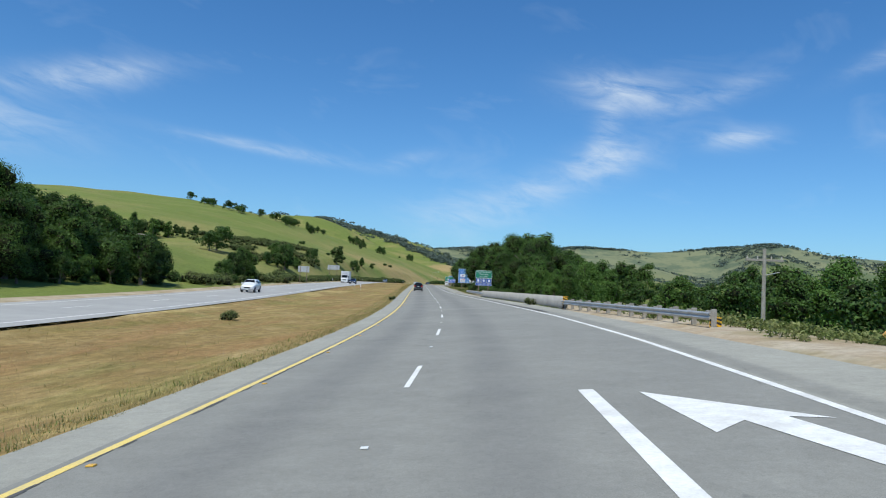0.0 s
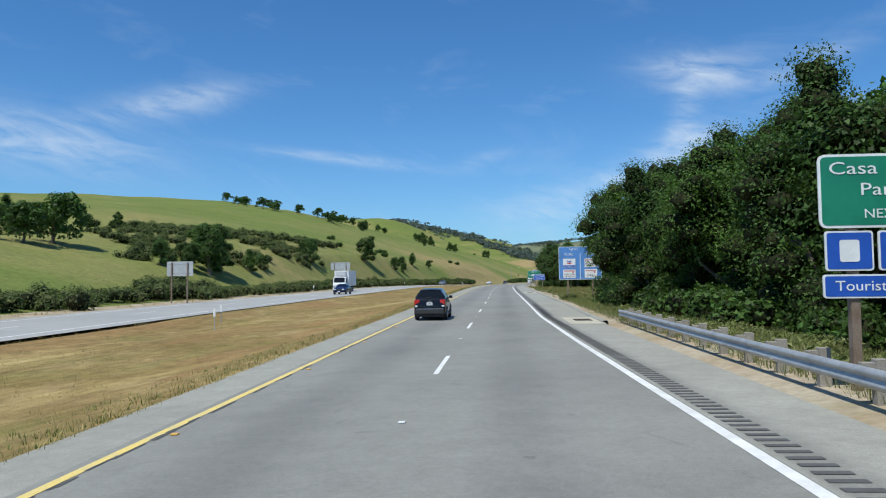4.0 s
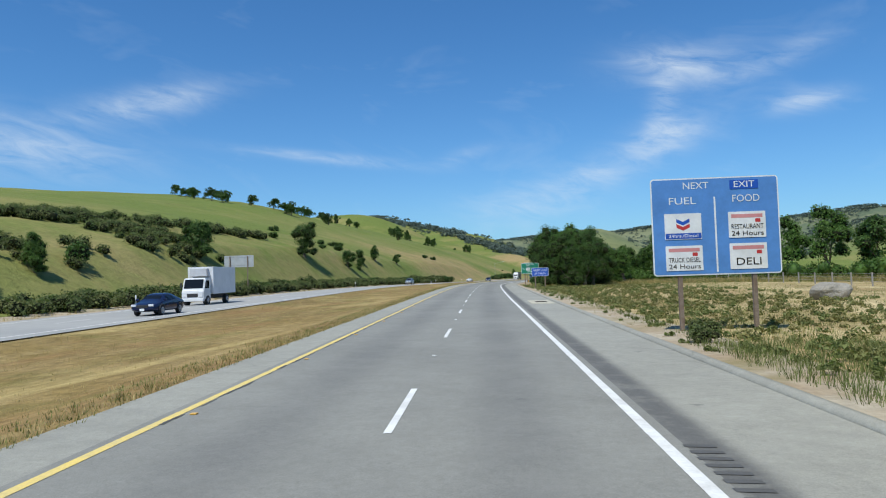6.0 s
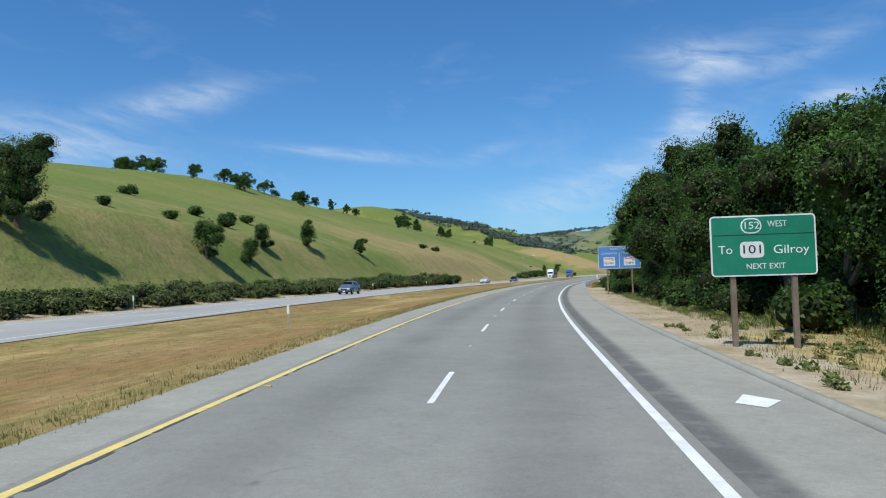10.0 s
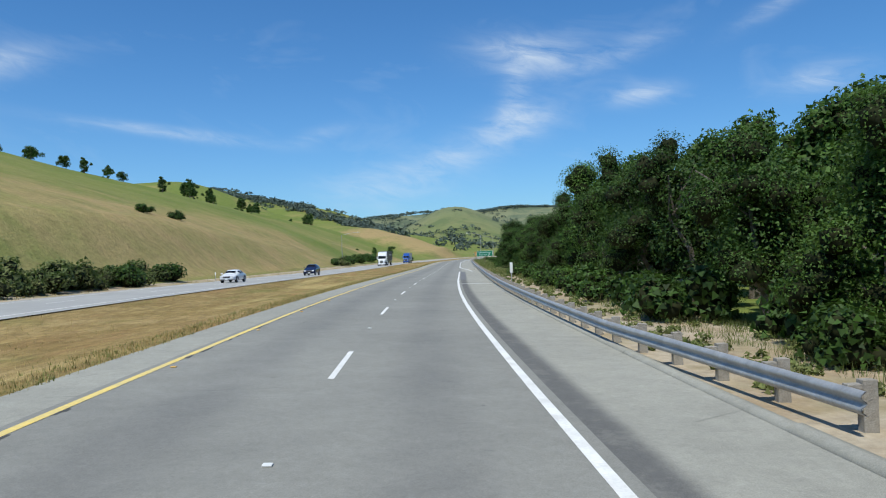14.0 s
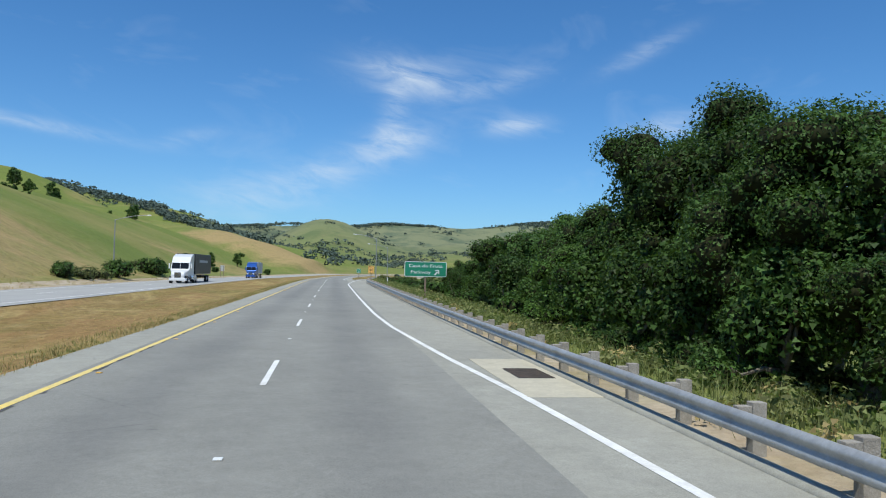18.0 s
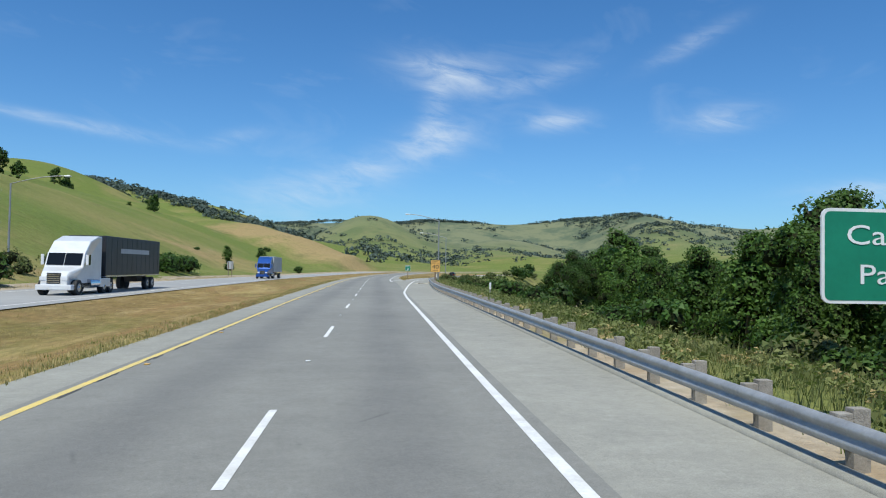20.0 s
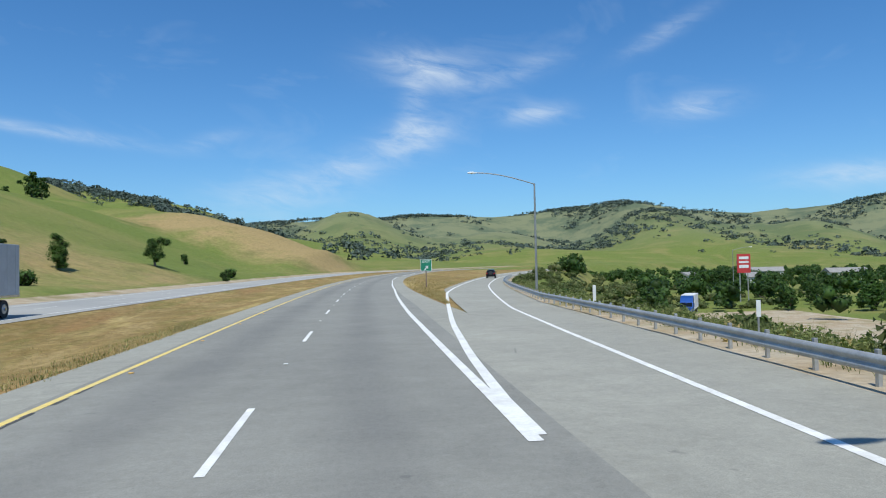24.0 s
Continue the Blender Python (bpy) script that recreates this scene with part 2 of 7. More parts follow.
def ridge(x, y, crest, width):
    """Height of a long hill whose crest runs through points x, y, z."""
    out = np.zeros(np.shape(x))
    for (ax, ay, az), (bx, by, bz) in zip(crest, crest[1:]):
        dx, dy = bx - ax, by - ay
        t = np.clip(((x - ax) * dx + (y - ay) * dy) / (dx * dx + dy * dy), 0, 1)
        h = az + (bz - az) * t
        d = np.hypot(x - ax - dx * t, y - ay - dy * t)
        out = np.maximum(out, h * np.exp(-(d / (width * (0.35 + h / 200.0))) ** 2))
    return out


SPUR = [(852, -27, 0.5), (864, -48, 9.5), (876, -81, 19.5), (905, -112, 26), (980, -190, 34)]


def ground(s, u):
    """Height of the land over the road's height."""
    s, u = np.asarray(s, float), np.asarray(u, float)
    near, far = opp_near(s), opp_near(s) - OPP_W
    right = edge_right(s)
    med = smooth(u, near, near + 3) * (1 - smooth(u, -8.2, -5.2))
    z = -0.35 * med + bank(s, u)
    # the hillside on the left
    d = np.maximum(far - 2.5 - u, 0)
    lift = np.interp(d, LEFT_U, LEFT_Z)
    low = 0.45 + 0.55 * smooth(s, 150, 300)
    lift = lift * (0.70 + 0.30 * smooth(s, 120, 460))
    low = low + (1 - low) * smooth(d, 60, 150)
    low = low * (1 - 0.10 * smooth(s, 560, 700) * (1 - smooth(d, 100, 200)))
    roll = wave(s / 90.0, u / 70.0, 5) * smooth(d, 25, 120) * 3.2 + wave(s / 260.0, u / 200.0, 6) * smooth(d, 90, 260) * 7
    hill = lift * low + roll + hill_shape(s, d)
    least = np.minimum(lift * low, 1.0 + 0.02 * np.minimum(d, 60))
    hill = np.maximum(np.maximum(hill, least), ridge(s, u, SPUR, 85.0) * smooth(d, 0, 12))
    z = z + hill + wave(s / 9.0, u / 9.0, 7, 2) * 0.12 * smooth(d, 1, 8)
    # the valley on the right
    e = np.maximum(u - right - 0.6, 0)
    drop = smooth(s, 395, 470) * 3.0 + smooth(s, 560, 700) * 3.0
    side0 = (1 - smooth(s, 95, 150)) * 3.5
    drop = drop + smooth(s, 560, 700) * 2.5 * smooth(e, 12, 40)
    z = z - (drop + side0) * smooth(e, 0.8, 16) + wave(s / 8.0, u / 8.0, 8, 2) * 0.10 * smooth(e, 1, 5)
    return z


RANGE_AZ = [-180, -90, -45, -30, -20, -12, -7, -4, 1, 7, 14, 18.5, 23, 27, 31.5, 37, 43, 55, 75, 110, 180]     # bearing, clockwise from +y
RANGE_EL = [4.2, 4.2, 4.2, 4.0, 3.8, 3.2, 3.0, 3.2, 3.6, 3.75, 3.6, 3.9, 4.4, 3.5, 3.2, 3.7, 4.8, 5.2, 4.8, 4.3, 4.2]      # height of the far range, degrees


def near_range(x, y):
    """Two long green hills between the near slope and the far range."""
    bumps = 1 + 0.05 * wave(x / 110.0, y / 110.0, 31, 4)
    a = ridge(x, y, [(-1900, 2600, 230), (-1000, 2350, 212), (-530, 2206, 192), (-250, 1750, 104), (-68, 1400, 36), (10, 1200, 6)], 270.0)
    b = ridge(x, y, [(-1500, 1700, 105), (-800, 1560, 112), (-400, 1460, 128), (-270, 1390, 80), (-150, 1260, 22)], 230.0)
    return np.maximum(a, b) * bumps


def far_hills(x, y):
    """The range that closes the valley, some three and a half kilometres off, with foothills before it."""
    r, a = np.hypot(x, y - 300), np.degrees(np.arctan2(x, y - 300))
    crest = 3500 + 250 * np.sin(a / 7.0) + 120 * np.sin(a / 2.3)
    top = crest * np.tan(np.radians(np.interp(a, RANGE_AZ, RANGE_EL)))
    rough = wave(x / 170.0, y / 170.0, 11, 5)
    far = top * np.exp(-((r - crest) / 620.0) ** 2) * (1 + 0.035 * rough * smooth(abs(r - crest), 40, 400))
    far = far + rough * 17 * np.exp(-((r - crest + 700) / 650.0) ** 2)
    foot = (0.40 + 0.18 * np.sin(a / 4.1 + 1) + 0.1 * np.sin(a / 1.7)) * top * np.exp(-((r - 2350) / 430.0) ** 2)
    knolls = np.maximum(wave(x / 240.0, y / 240.0, 15, 3), 0) * 30 * smooth(r, 1100, 1700) * (1 - smooth(r, 2600, 3300))
    return (np.maximum(far, foot) + knolls) * smooth(r, 900, 1500)


def land_z(s, u):
    x, y = plan(s, u)
    return line(s)[2] + ground(s, u) + np.maximum(far_hills(x, y), near_range(x, y))


def land(s, u, dz=0.0):
    x, y = plan(s, u)
    return Vector((float(x), float(y), float(land_z(s, u)) + dz))


def mesh_np(name, verts, faces, mat=None, smooth_shade=False):
    """A mesh from arrays; faces all have the same number of corners."""
    me = bpy.data.meshes.new(name)
    verts, faces = np.asarray(verts, np.float32), np.asarray(faces, np.int32)
    n = faces.shape[1]
    me.vertices.add(len(verts))
    me.vertices.foreach_set("co", verts.ravel())
    me.loops.add(faces.size)
    me.loops.foreach_set("vertex_index", faces.ravel())
    me.polygons.add(len(faces))
    me.polygons.foreach_set("loop_start", np.arange(0, faces.size, n, dtype=np.int32))
    me.polygons.foreach_set("loop_total", np.full(len(faces), n, np.int32))
    if smooth_shade:
        me.polygons.foreach_set("use_smooth", np.ones(len(faces), bool))
    me.update(calc_edges=True)
    if mat:
        me.materials.append(mat)
    return me


def grid_faces(ns, nu):
    i = np.arange(ns - 1)[:, None] * nu + np.arange(nu - 1)[None]
    return np.stack([i, i + 1, i + nu + 1, i + nu], -1).reshape(-1, 4)


def part(name, bm, mat, parent, label=""):
    """A bmesh or a mesh as one object under a thing."""
    if isinstance(bm, bmesh.types.BMesh):
        me = bpy.data.meshes.new(name)
        bm.to_mesh(me)
        bm.free()
    else:
        me = bm
    if mat and not me.materials:
        me.materials.append(mat)
    ob = new(name, me)
    ob.parent = parent
    if label:
        ob["label"] = label
    return ob


def box(bm, x0, x1, y0, y1, z0, z1, bevel=0.0):
    got = bmesh.ops.create_cube(bm, size=1.0, matrix=Matrix.Translation(((x0 + x1) / 2, (y0 + y1) / 2, (z0 + z1) / 2)) @
                                Matrix.Diagonal((x1 - x0, y1 - y0, z1 - z0, 1)))
    if bevel:
        vs = set(got["verts"])
        bmesh.ops.bevel(bm, geom=[e for e in bm.edges if e.verts[0] in vs and e.verts[1] in vs], offset=bevel, segments=2, affect="EDGES", profile=0.6)
    return bm


def rod(bm, a, b, r0, r1=None, n=10):
    a, b = Vector(a), Vector(b)
    m = Matrix.Translation((a + b) / 2) @ (b - a).to_track_quat("Z", "Y").to_matrix().to_4x4()
    bmesh.ops.create_cone(bm, cap_ends=True, segments=n, radius1=r0, radius2=r0 if r1 is None else r1, depth=(b - a).length, matrix=m)
    return bm


def boxed(*args, **kw):
    return box(bmesh.new(), *args, **kw)


def rodded(*args, **kw):
    return rod(bmesh.new(), *args, **kw)


def thing(name, m, label, category, group="", kind=""):
    ob = new(name)
    ob.matrix_world = m
    return tagged(ob, label, category, group, kind)

# ---- ground ----
def hill_colour(add, c, pos, blend, ramp):
    """Spring grass that dries out on the spurs and in patches."""
    def mul(a, b):
        return add("ShaderNodeMath", {0: a, 1: b}, operation="MULTIPLY").outputs[0]
    n1 = add("ShaderNodeTexNoise", {"Vector": pos, "Scale": 0.014, "Detail": 9.0, "Roughness": 0.62, "Distortion": 0.5}).outputs[0]
    c = blend(ramp(n1, 0.47, 0.66), c, (0.24, 0.22, 0.080, 1))
    dry = add("ShaderNodeAttribute", attribute_name="dry").outputs["Fac"]
    n2 = add("ShaderNodeTexNoise", {"Vector": pos, "Scale": 0.07, "Detail": 9.0, "Roughness": 0.7, "Distortion": 0.3}).outputs[0]
    c = blend(ramp(add("ShaderNodeMath", {0: dry, 1: n2}, operation="ADD").outputs[0], 0.62, 1.0), c, (0.33, 0.245, 0.115, 1))
    n5 = add("ShaderNodeTexNoise", {"Vector": pos, "Scale": 0.05, "Detail": 7.0, "Roughness": 0.68}).outputs[0]
    c = blend(mul(ramp(n5, 0.54, 0.70), 0.5), c, (0.105, 0.125, 0.04, 1))
    n3 = add("ShaderNodeTexNoise", {"Vector": pos, "Scale": 0.9, "Detail": 7.0, "Roughness": 0.78}).outputs[0]
    g = add("ShaderNodeMapRange", {0: n3, 1: 0.3, 2: 0.7, 3: 0.75, 4: 1.25}).outputs[0]
    c = add("ShaderNodeVectorMath", {0: c, "Scale": g}, operation="SCALE").outputs[0]
    # far range: pasture and scrub patches greyed with distance, haze painted into the colour
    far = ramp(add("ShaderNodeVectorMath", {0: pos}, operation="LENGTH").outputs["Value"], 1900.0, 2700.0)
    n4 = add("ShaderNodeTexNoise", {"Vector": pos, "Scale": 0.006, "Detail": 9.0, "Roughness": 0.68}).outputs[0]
    hazed = blend(ramp(n4, 0.46, 0.58), (0.185, 0.20, 0.115, 1), (0.105, 0.135, 0.085, 1))
    return blend(far, c, hazed)


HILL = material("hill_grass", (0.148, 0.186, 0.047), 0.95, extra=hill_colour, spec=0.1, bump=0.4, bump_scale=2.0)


def straw_patches(green, strength, rust=(0.28, 0.165, 0.075, 1), gold=(0.46, 0.355, 0.155, 1)):
    def colour(add, c, pos, blend, ramp):
        n = add("ShaderNodeTexNoise", {"Vector": pos, "Scale": 0.16, "Detail": 6.0, "Roughness": 0.6}).outputs[0]
        c = blend(add("ShaderNodeMath", {0: ramp(n, 0.52, 0.70), 1: strength}, operation="MULTIPLY").outputs[0], c, green)
        m = add("ShaderNodeMapping", {"Vector": pos, "Scale": (1.0, 0.35, 1.0)}).outputs[0]
        n = add("ShaderNodeTexNoise", {"Vector": m, "Scale": 0.55, "Detail": 8.0, "Roughness": 0.7}).outputs[0]
        c = blend(add("ShaderNodeMath", {0: ramp(n, 0.50, 0.68), 1: 0.75}, operation="MULTIPLY").outputs[0], c, (0.41, 0.31, 0.15, 1))
        n = add("ShaderNodeTexNoise", {"Vector": m, "Scale": 0.19, "Detail": 9.0, "Roughness": 0.72, "Distortion": 0.6}).outputs[0]
        c = blend(add("ShaderNodeMath", {0: ramp(n, 0.47, 0.60), 1: 0.5}, operation="MULTIPLY").outputs[0], c, (0.185, 0.125, 0.052, 1))
        long = add("ShaderNodeMapping", {"Vector": pos, "Scale": (1.0, 0.16, 1.0)}).outputs[0]
        n = add("ShaderNodeTexNoise", {"Vector": long, "Scale": 0.30, "Detail": 5.0, "Roughness": 0.6, "Distortion": 0.4}).outputs[0]
        c = blend(add("ShaderNodeMath", {0: ramp(n, 0.52, 0.64), 1: 0.65}, operation="MULTIPLY").outputs[0], c, rust)
        off = add("ShaderNodeVectorMath", {0: long, 1: (31.0, 17.0, 5.0)}, operation="ADD").outputs[0]
        n = add("ShaderNodeTexNoise", {"Vector": off, "Scale": 0.24, "Detail": 6.0, "Roughness": 0.65, "Distortion": 0.5}).outputs[0]
        c = blend(add("ShaderNodeMath", {0: ramp(n, 0.53, 0.66), 1: 0.7}, operation="MULTIPLY").outputs[0], c, gold)
        off = add("ShaderNodeVectorMath", {0: long, 1: (-13.0, 41.0, 9.0)}, operation="ADD").outputs[0]
        n = add("ShaderNodeTexNoise", {"Vector": off, "Scale": 0.33, "Detail": 7.0, "Roughness": 0.7}).outputs[0]
        c = blend(add("ShaderNodeMath", {0: ramp(n, 0.53, 0.68), 1: strength * 0.8}, operation="MULTIPLY").outputs[0], c, green)
        n = add("ShaderNodeTexNoise", {"Vector": m, "Scale": 3.0, "Detail": 6.0, "Roughness": 0.75}).outputs[0]
        g = add("ShaderNodeMapRange", {0: n, 1: 0.3, 2: 0.7, 3: 0.70, 4: 1.35}).outputs[0]
        c = add("ShaderNodeVectorMath", {0: c, "Scale": g}, operation="SCALE").outputs[0]
        n = add("ShaderNodeTexNoise", {"Vector": pos, "Scale": 26.0, "Detail": 5.0, "Roughness": 0.8}).outputs[0]
        g = add("ShaderNodeMapRange", {0: n, 1: 0.3, 2: 0.7, 3: 0.72, 4: 1.28}).outputs[0]
        return add("ShaderNodeVectorMath", {0: c, "Scale": g}, operation="SCALE").outputs[0]
    return colour


DRY = material("dry_grass", (0.24, 0.17, 0.066), 0.95, var=(0.30, 0.215, 0.095), scale=4.0, fine=0.2, spec=0.08, bump=0.7, bump_scale=14.0, extra=straw_patches((0.165, 0.165, 0.05, 1), 0.8))
FIELD = material("pale_stubble", (0.47, 0.375, 0.20), 0.95, var=(0.38, 0.29, 0.14), scale=7.0, fine=0.2, spec=0.08, bump=0.7, bump_scale=9.0, extra=straw_patches((0.22, 0.205, 0.08, 1), 0.95, (0.36, 0.25, 0.13, 1), (0.54, 0.44, 0.25, 1)))
DIRT = material("dirt", (0.37, 0.285, 0.19), 0.95, var=(0.46, 0.40, 0.31), scale=2.5, fine=0.25, spec=0.1, bump=0.7, bump_scale=22.0,
                extra=lambda add, c, pos, blend, ramp: blend(add("ShaderNodeMath", {0: ramp(add("ShaderNodeTexNoise", {
                    "Vector": pos, "Scale": 0.22, "Detail": 7.0, "Roughness": 0.65}).outputs[0], 0.50, 0.66), 1: 0.75}, operation="MULTIPLY").outputs[0], c, (0.23, 0.20, 0.085, 1)))


def build_ground():
    ss = np.concatenate([np.arange(-110, 760, 4.0), np.arange(760, 1200, 10.0), np.arange(1200, 2600, 20.0), np.arange(2600, 4660, 50.0)])
    us = np.concatenate([-np.array([4300, 3900, 3500, 3150, 2850, 2550, 2300]), np.arange(-2100, -1000, 50.0), np.arange(-1000, -210, 26.0), np.arange(-210, -60, 6.0),
                         np.arange(-60, -30, 2.0), np.arange(-30, 22, 1.0), np.arange(22, 60, 3.0), np.arange(60, 160, 10.0),
                         [160, 185, 215, 250, 290, 340, 400, 470, 550, 640, 740, 850, 970, 1100, 1250, 1420, 1600, 1800, 2050, 2300, 2550, 2800, 3050, 3300, 3550, 3800, 4050, 4300, 4600]])
    S, U = np.meshgrid(ss, us, indexing="ij")
    x, y = plan(S, U)
    z = land_z(S, U)
    # bed of the roadways lies under the paving
    on = (U > -5.0) & (U < np.where(S < 140, edge_right(S), np.minimum(edge_right(S), 6.5)) + 0.1) | (S > 560) & (S < 905) & (U > 0) & (U < edge_right(S))
    opp = (U < opp_near(S) + 0.2) & (U > opp_near(S) - OPP_W - 0.2)
    z = z - np.where(S < 140, 0.14, 0.06) * (on | opp)
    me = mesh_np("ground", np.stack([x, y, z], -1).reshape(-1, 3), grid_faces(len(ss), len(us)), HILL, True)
    me.materials.append(DRY)
    me.materials.append(DIRT)
    me.materials.append(FIELD)
    sc, uc = S[:-1, :-1] + 2, (U[:-1, :-1] + U[1:, 1:]) / 2
    idx = np.zeros(sc.shape, np.int32)
    idx[(uc > opp_near(sc) - 1) & (uc < -4.0) & (sc < 1150)] = 1
    idx[(uc < opp_near(sc) - OPP_W + 1) & (uc > opp_near(sc) - OPP_W - 4) & (sc < 1150)] = 2
    er = edge_right(sc)
    idx[(uc > er - 1) & (uc < er + 5.5) & (sc < 450)] = 2
    idx[(uc > er - 1) & (uc < er + 2.0) & (sc >= 450) & (sc < 900)] = 2
    idx[(uc > 5.5) & (uc < er - 3) & (sc > 640) & (sc < 900)] = 1
    idx[(uc > 46) & (uc < 86) & (sc > 686) & (sc < 750)] = 2
    idx[(uc > er + 2.5) & (uc < 60) & (sc > 166) & (sc < 280)] = 3
    me.polygons.foreach_set("material_index", idx.ravel())
    D = np.maximum(opp_near(S) - OPP_W - 2.5 - U, 0)
    dry = 0.42 * smooth(S, 380, 450) * (1 - smooth(S, 560, 620)) * (1 - smooth(D, 22, 55))
    dry = np.maximum(dry, 0.62 * np.exp(-((S - 852 - 0.45 * D) / 26.0) ** 2) * (1 - smooth(D, 70, 130)))
    dry = np.maximum(dry, 0.42 * np.exp(-((S - 715) / 30.0) ** 2) * (1 - smooth(D, 25, 55)))
    dry = np.maximum(dry, 0.20 * smooth(S, 180, 230) * (1 - smooth(S, 380, 420)) * (1 - smooth(D, 30, 60)))
    dry = dry * smooth(D, 0, 3)
    me.attributes.new("dry", "FLOAT", "POINT").data.foreach_set("value", dry.ravel().astype(np.float32))
    tagged(new("ground", me), "grassy hills, dry median and dirt verges", "ground", kind="structure")


build_ground()


# ---- paving ----
def asphalt_wear(add, c, pos, blend, ramp):
    """Darker wheel tracks are left to tyres; here patches, cracks and fine stone."""
    v = add("ShaderNodeTexVoronoi", {"Vector": pos, "Scale": 0.16, "Randomness": 1.0}, feature="DISTANCE_TO_EDGE").outputs[0]
    n = add("ShaderNodeTexNoise", {"Vector": pos, "Scale": 0.5, "Detail": 5.0}).outputs[0]
    crack = add("ShaderNodeMath", {0: add("ShaderNodeMapRange", {0: v, 1: 0.0, 2: 0.006, 3: 1.0, 4: 0.0}).outputs[0], 1: ramp(n, 0.58, 0.66)}, operation="MULTIPLY").outputs[0]
    c = blend(add("ShaderNodeMath", {0: crack, 1: 0.35}, operation="MULTIPLY").outputs[0], c, (0.05, 0.05, 0.05, 1))
    # oil-darkened lane middles, by offset from the lane line
    off = add("ShaderNodeAttribute", attribute_name="offset").outputs["Fac"]
    wob = add("ShaderNodeTexNoise", {"Vector": pos, "Scale": 0.35, "Detail": 4.0}).outputs[0]
    mid = add("ShaderNodeMath", {0: add("ShaderNodeMath", {0: off}, operation="ABSOLUTE").outputs[0], 1: 1.83}, operation="SUBTRACT").outputs[0]
    mid = add("ShaderNodeMath", {0: mid}, operation="ABSOLUTE").outputs[0]
    oil = add("ShaderNodeMapRange", {0: mid, 1: 0.1, 2: 1.1, 3: 0.30, 4: 0.0}, interpolation_type="SMOOTHSTEP").outputs[0]
    oil = add("ShaderNodeMath", {0: oil, 1: add("ShaderNodeMapRange", {0: wob, 1: 0.3, 2: 0.7, 3: 0.55, 4: 1.3}).outputs[0]}, operation="MULTIPLY").outputs[0]
    c = blend(oil, c, (0.11, 0.11, 0.112, 1))
    # dark scuffed band beside the edge line
    side = add("ShaderNodeAttribute", attribute_name="beside").outputs["Fac"]
    scuff = add("ShaderNodeTexNoise", {"Vector": pos, "Scale": 1.3, "Detail": 8.0, "Roughness": 0.7}).outputs[0]
    side = add("ShaderNodeMath", {0: side, 1: ramp(scuff, 0.05, 0.5)}, operation="MULTIPLY").outputs[0]
    c = blend(side, c, (0.085, 0.085, 0.088, 1))
    blot = add("ShaderNodeTexNoise", {"Vector": pos, "Scale": 2.3, "Detail": 3.0, "Roughness": 0.5}).outputs[0]
    c = blend(add("ShaderNodeMath", {0: ramp(blot, 0.72, 0.78), 1: 0.45}, operation="MULTIPLY").outputs[0], c, (0.10, 0.10, 0.10, 1))
    sp = add("ShaderNodeTexNoise", {"Vector": pos, "Scale": 9.0, "Detail": 5.0, "Roughness": 0.8}).outputs[0]
    g = add("ShaderNodeMapRange", {0: sp, 1: 0.3, 2: 0.7, 3: 0.90, 4: 1.10}).outputs[0]
    c = add("ShaderNodeVectorMath", {0: c, "Scale": g}, operation="SCALE").outputs[0]
    st = add("ShaderNodeTexNoise", {"Vector": pos, "Scale": 55.0, "Detail": 3.0, "Roughness": 0.8}).outputs[0]
    g = add("ShaderNodeMapRange", {0: st, 1: 0.3, 2: 0.7, 3: 0.80, 4: 1.2}).outputs[0]
    return add("ShaderNodeVectorMath", {0: c, "Scale": g}, operation="SCALE").outputs[0]


ASPHALT = material("asphalt", (0.226, 0.223, 0.202), 0.85, var=(0.262, 0.258, 0.232), scale=6.0, fine=0.10, spec=0.3, bump=0.5, bump_scale=90.0, extra=asphalt_wear)
SHOULDER = material("shoulder_asphalt", (0.292, 0.286, 0.250), 0.9, var=(0.335, 0.328, 0.285), scale=5.0, fine=0.12, spec=0.25, bump=0.5, bump_scale=90.0, extra=asphalt_wear)
OLD = material("opposite_concrete", (0.36, 0.355, 0.34), 0.9, var=(0.31, 0.31, 0.30), scale=8.0, fine=0.08, spec=0.25, bump=0.3, bump_scale=60.0)
TAR = material("tyre_dark_asphalt", (0.135, 0.135, 0.14), 0.8, var=(0.19, 0.19, 0.195), scale=1.5, fine=0.2, spec=0.3, bump=0.4, bump_scale=90.0)
WHITE = material("white_road_paint", (0.78, 0.78, 0.76), 0.7, var=(0.62, 0.61, 0.58), scale=0.5, fine=0.12)
YELLOW = material("yellow_road_paint", (0.78, 0.58, 0.16), 0.7, var=(0.62, 0.50, 0.22), scale=0.4, fine=0.15)
CONCRETE = material("concrete", (0.42, 0.40, 0.36), 0.9, var=(0.33, 0.31, 0.28), scale=0.9, fine=0.14, bump=0.4, bump_scale=30.0)


def strip(name, s0, s1, left, right, mat, lift, step=2.5, across=(0, 1), thick=0.0):
    """A band along the road between two offsets (numbers or functions of s), lying lift above the road."""
    n = max(2, int((s1 - s0) / step) + 1)
    ss = np.linspace(s0, s1, n)
    lo = left(ss) if callable(left) else np.full(n, float(left))
    hi = right(ss) if callable(right) else np.full(n, float(right))
    f = np.array(across)
    U = lo[:, None] + (hi - lo)[:, None] * f[None]
    S = np.repeat(ss[:, None], len(f), 1)
    x, y = plan(S, U)
    z = np.interp(S, LINE_S, LINE_Z) + bank(S, U) + lift
    me = mesh_np(name, np.stack([x, y, z], -1).reshape(-1, 3), grid_faces(n, len(f)), mat, True)
    me.attributes.new("offset", "FLOAT", "POINT").data.foreach_set("value", U.ravel().astype(np.float32))
    return me


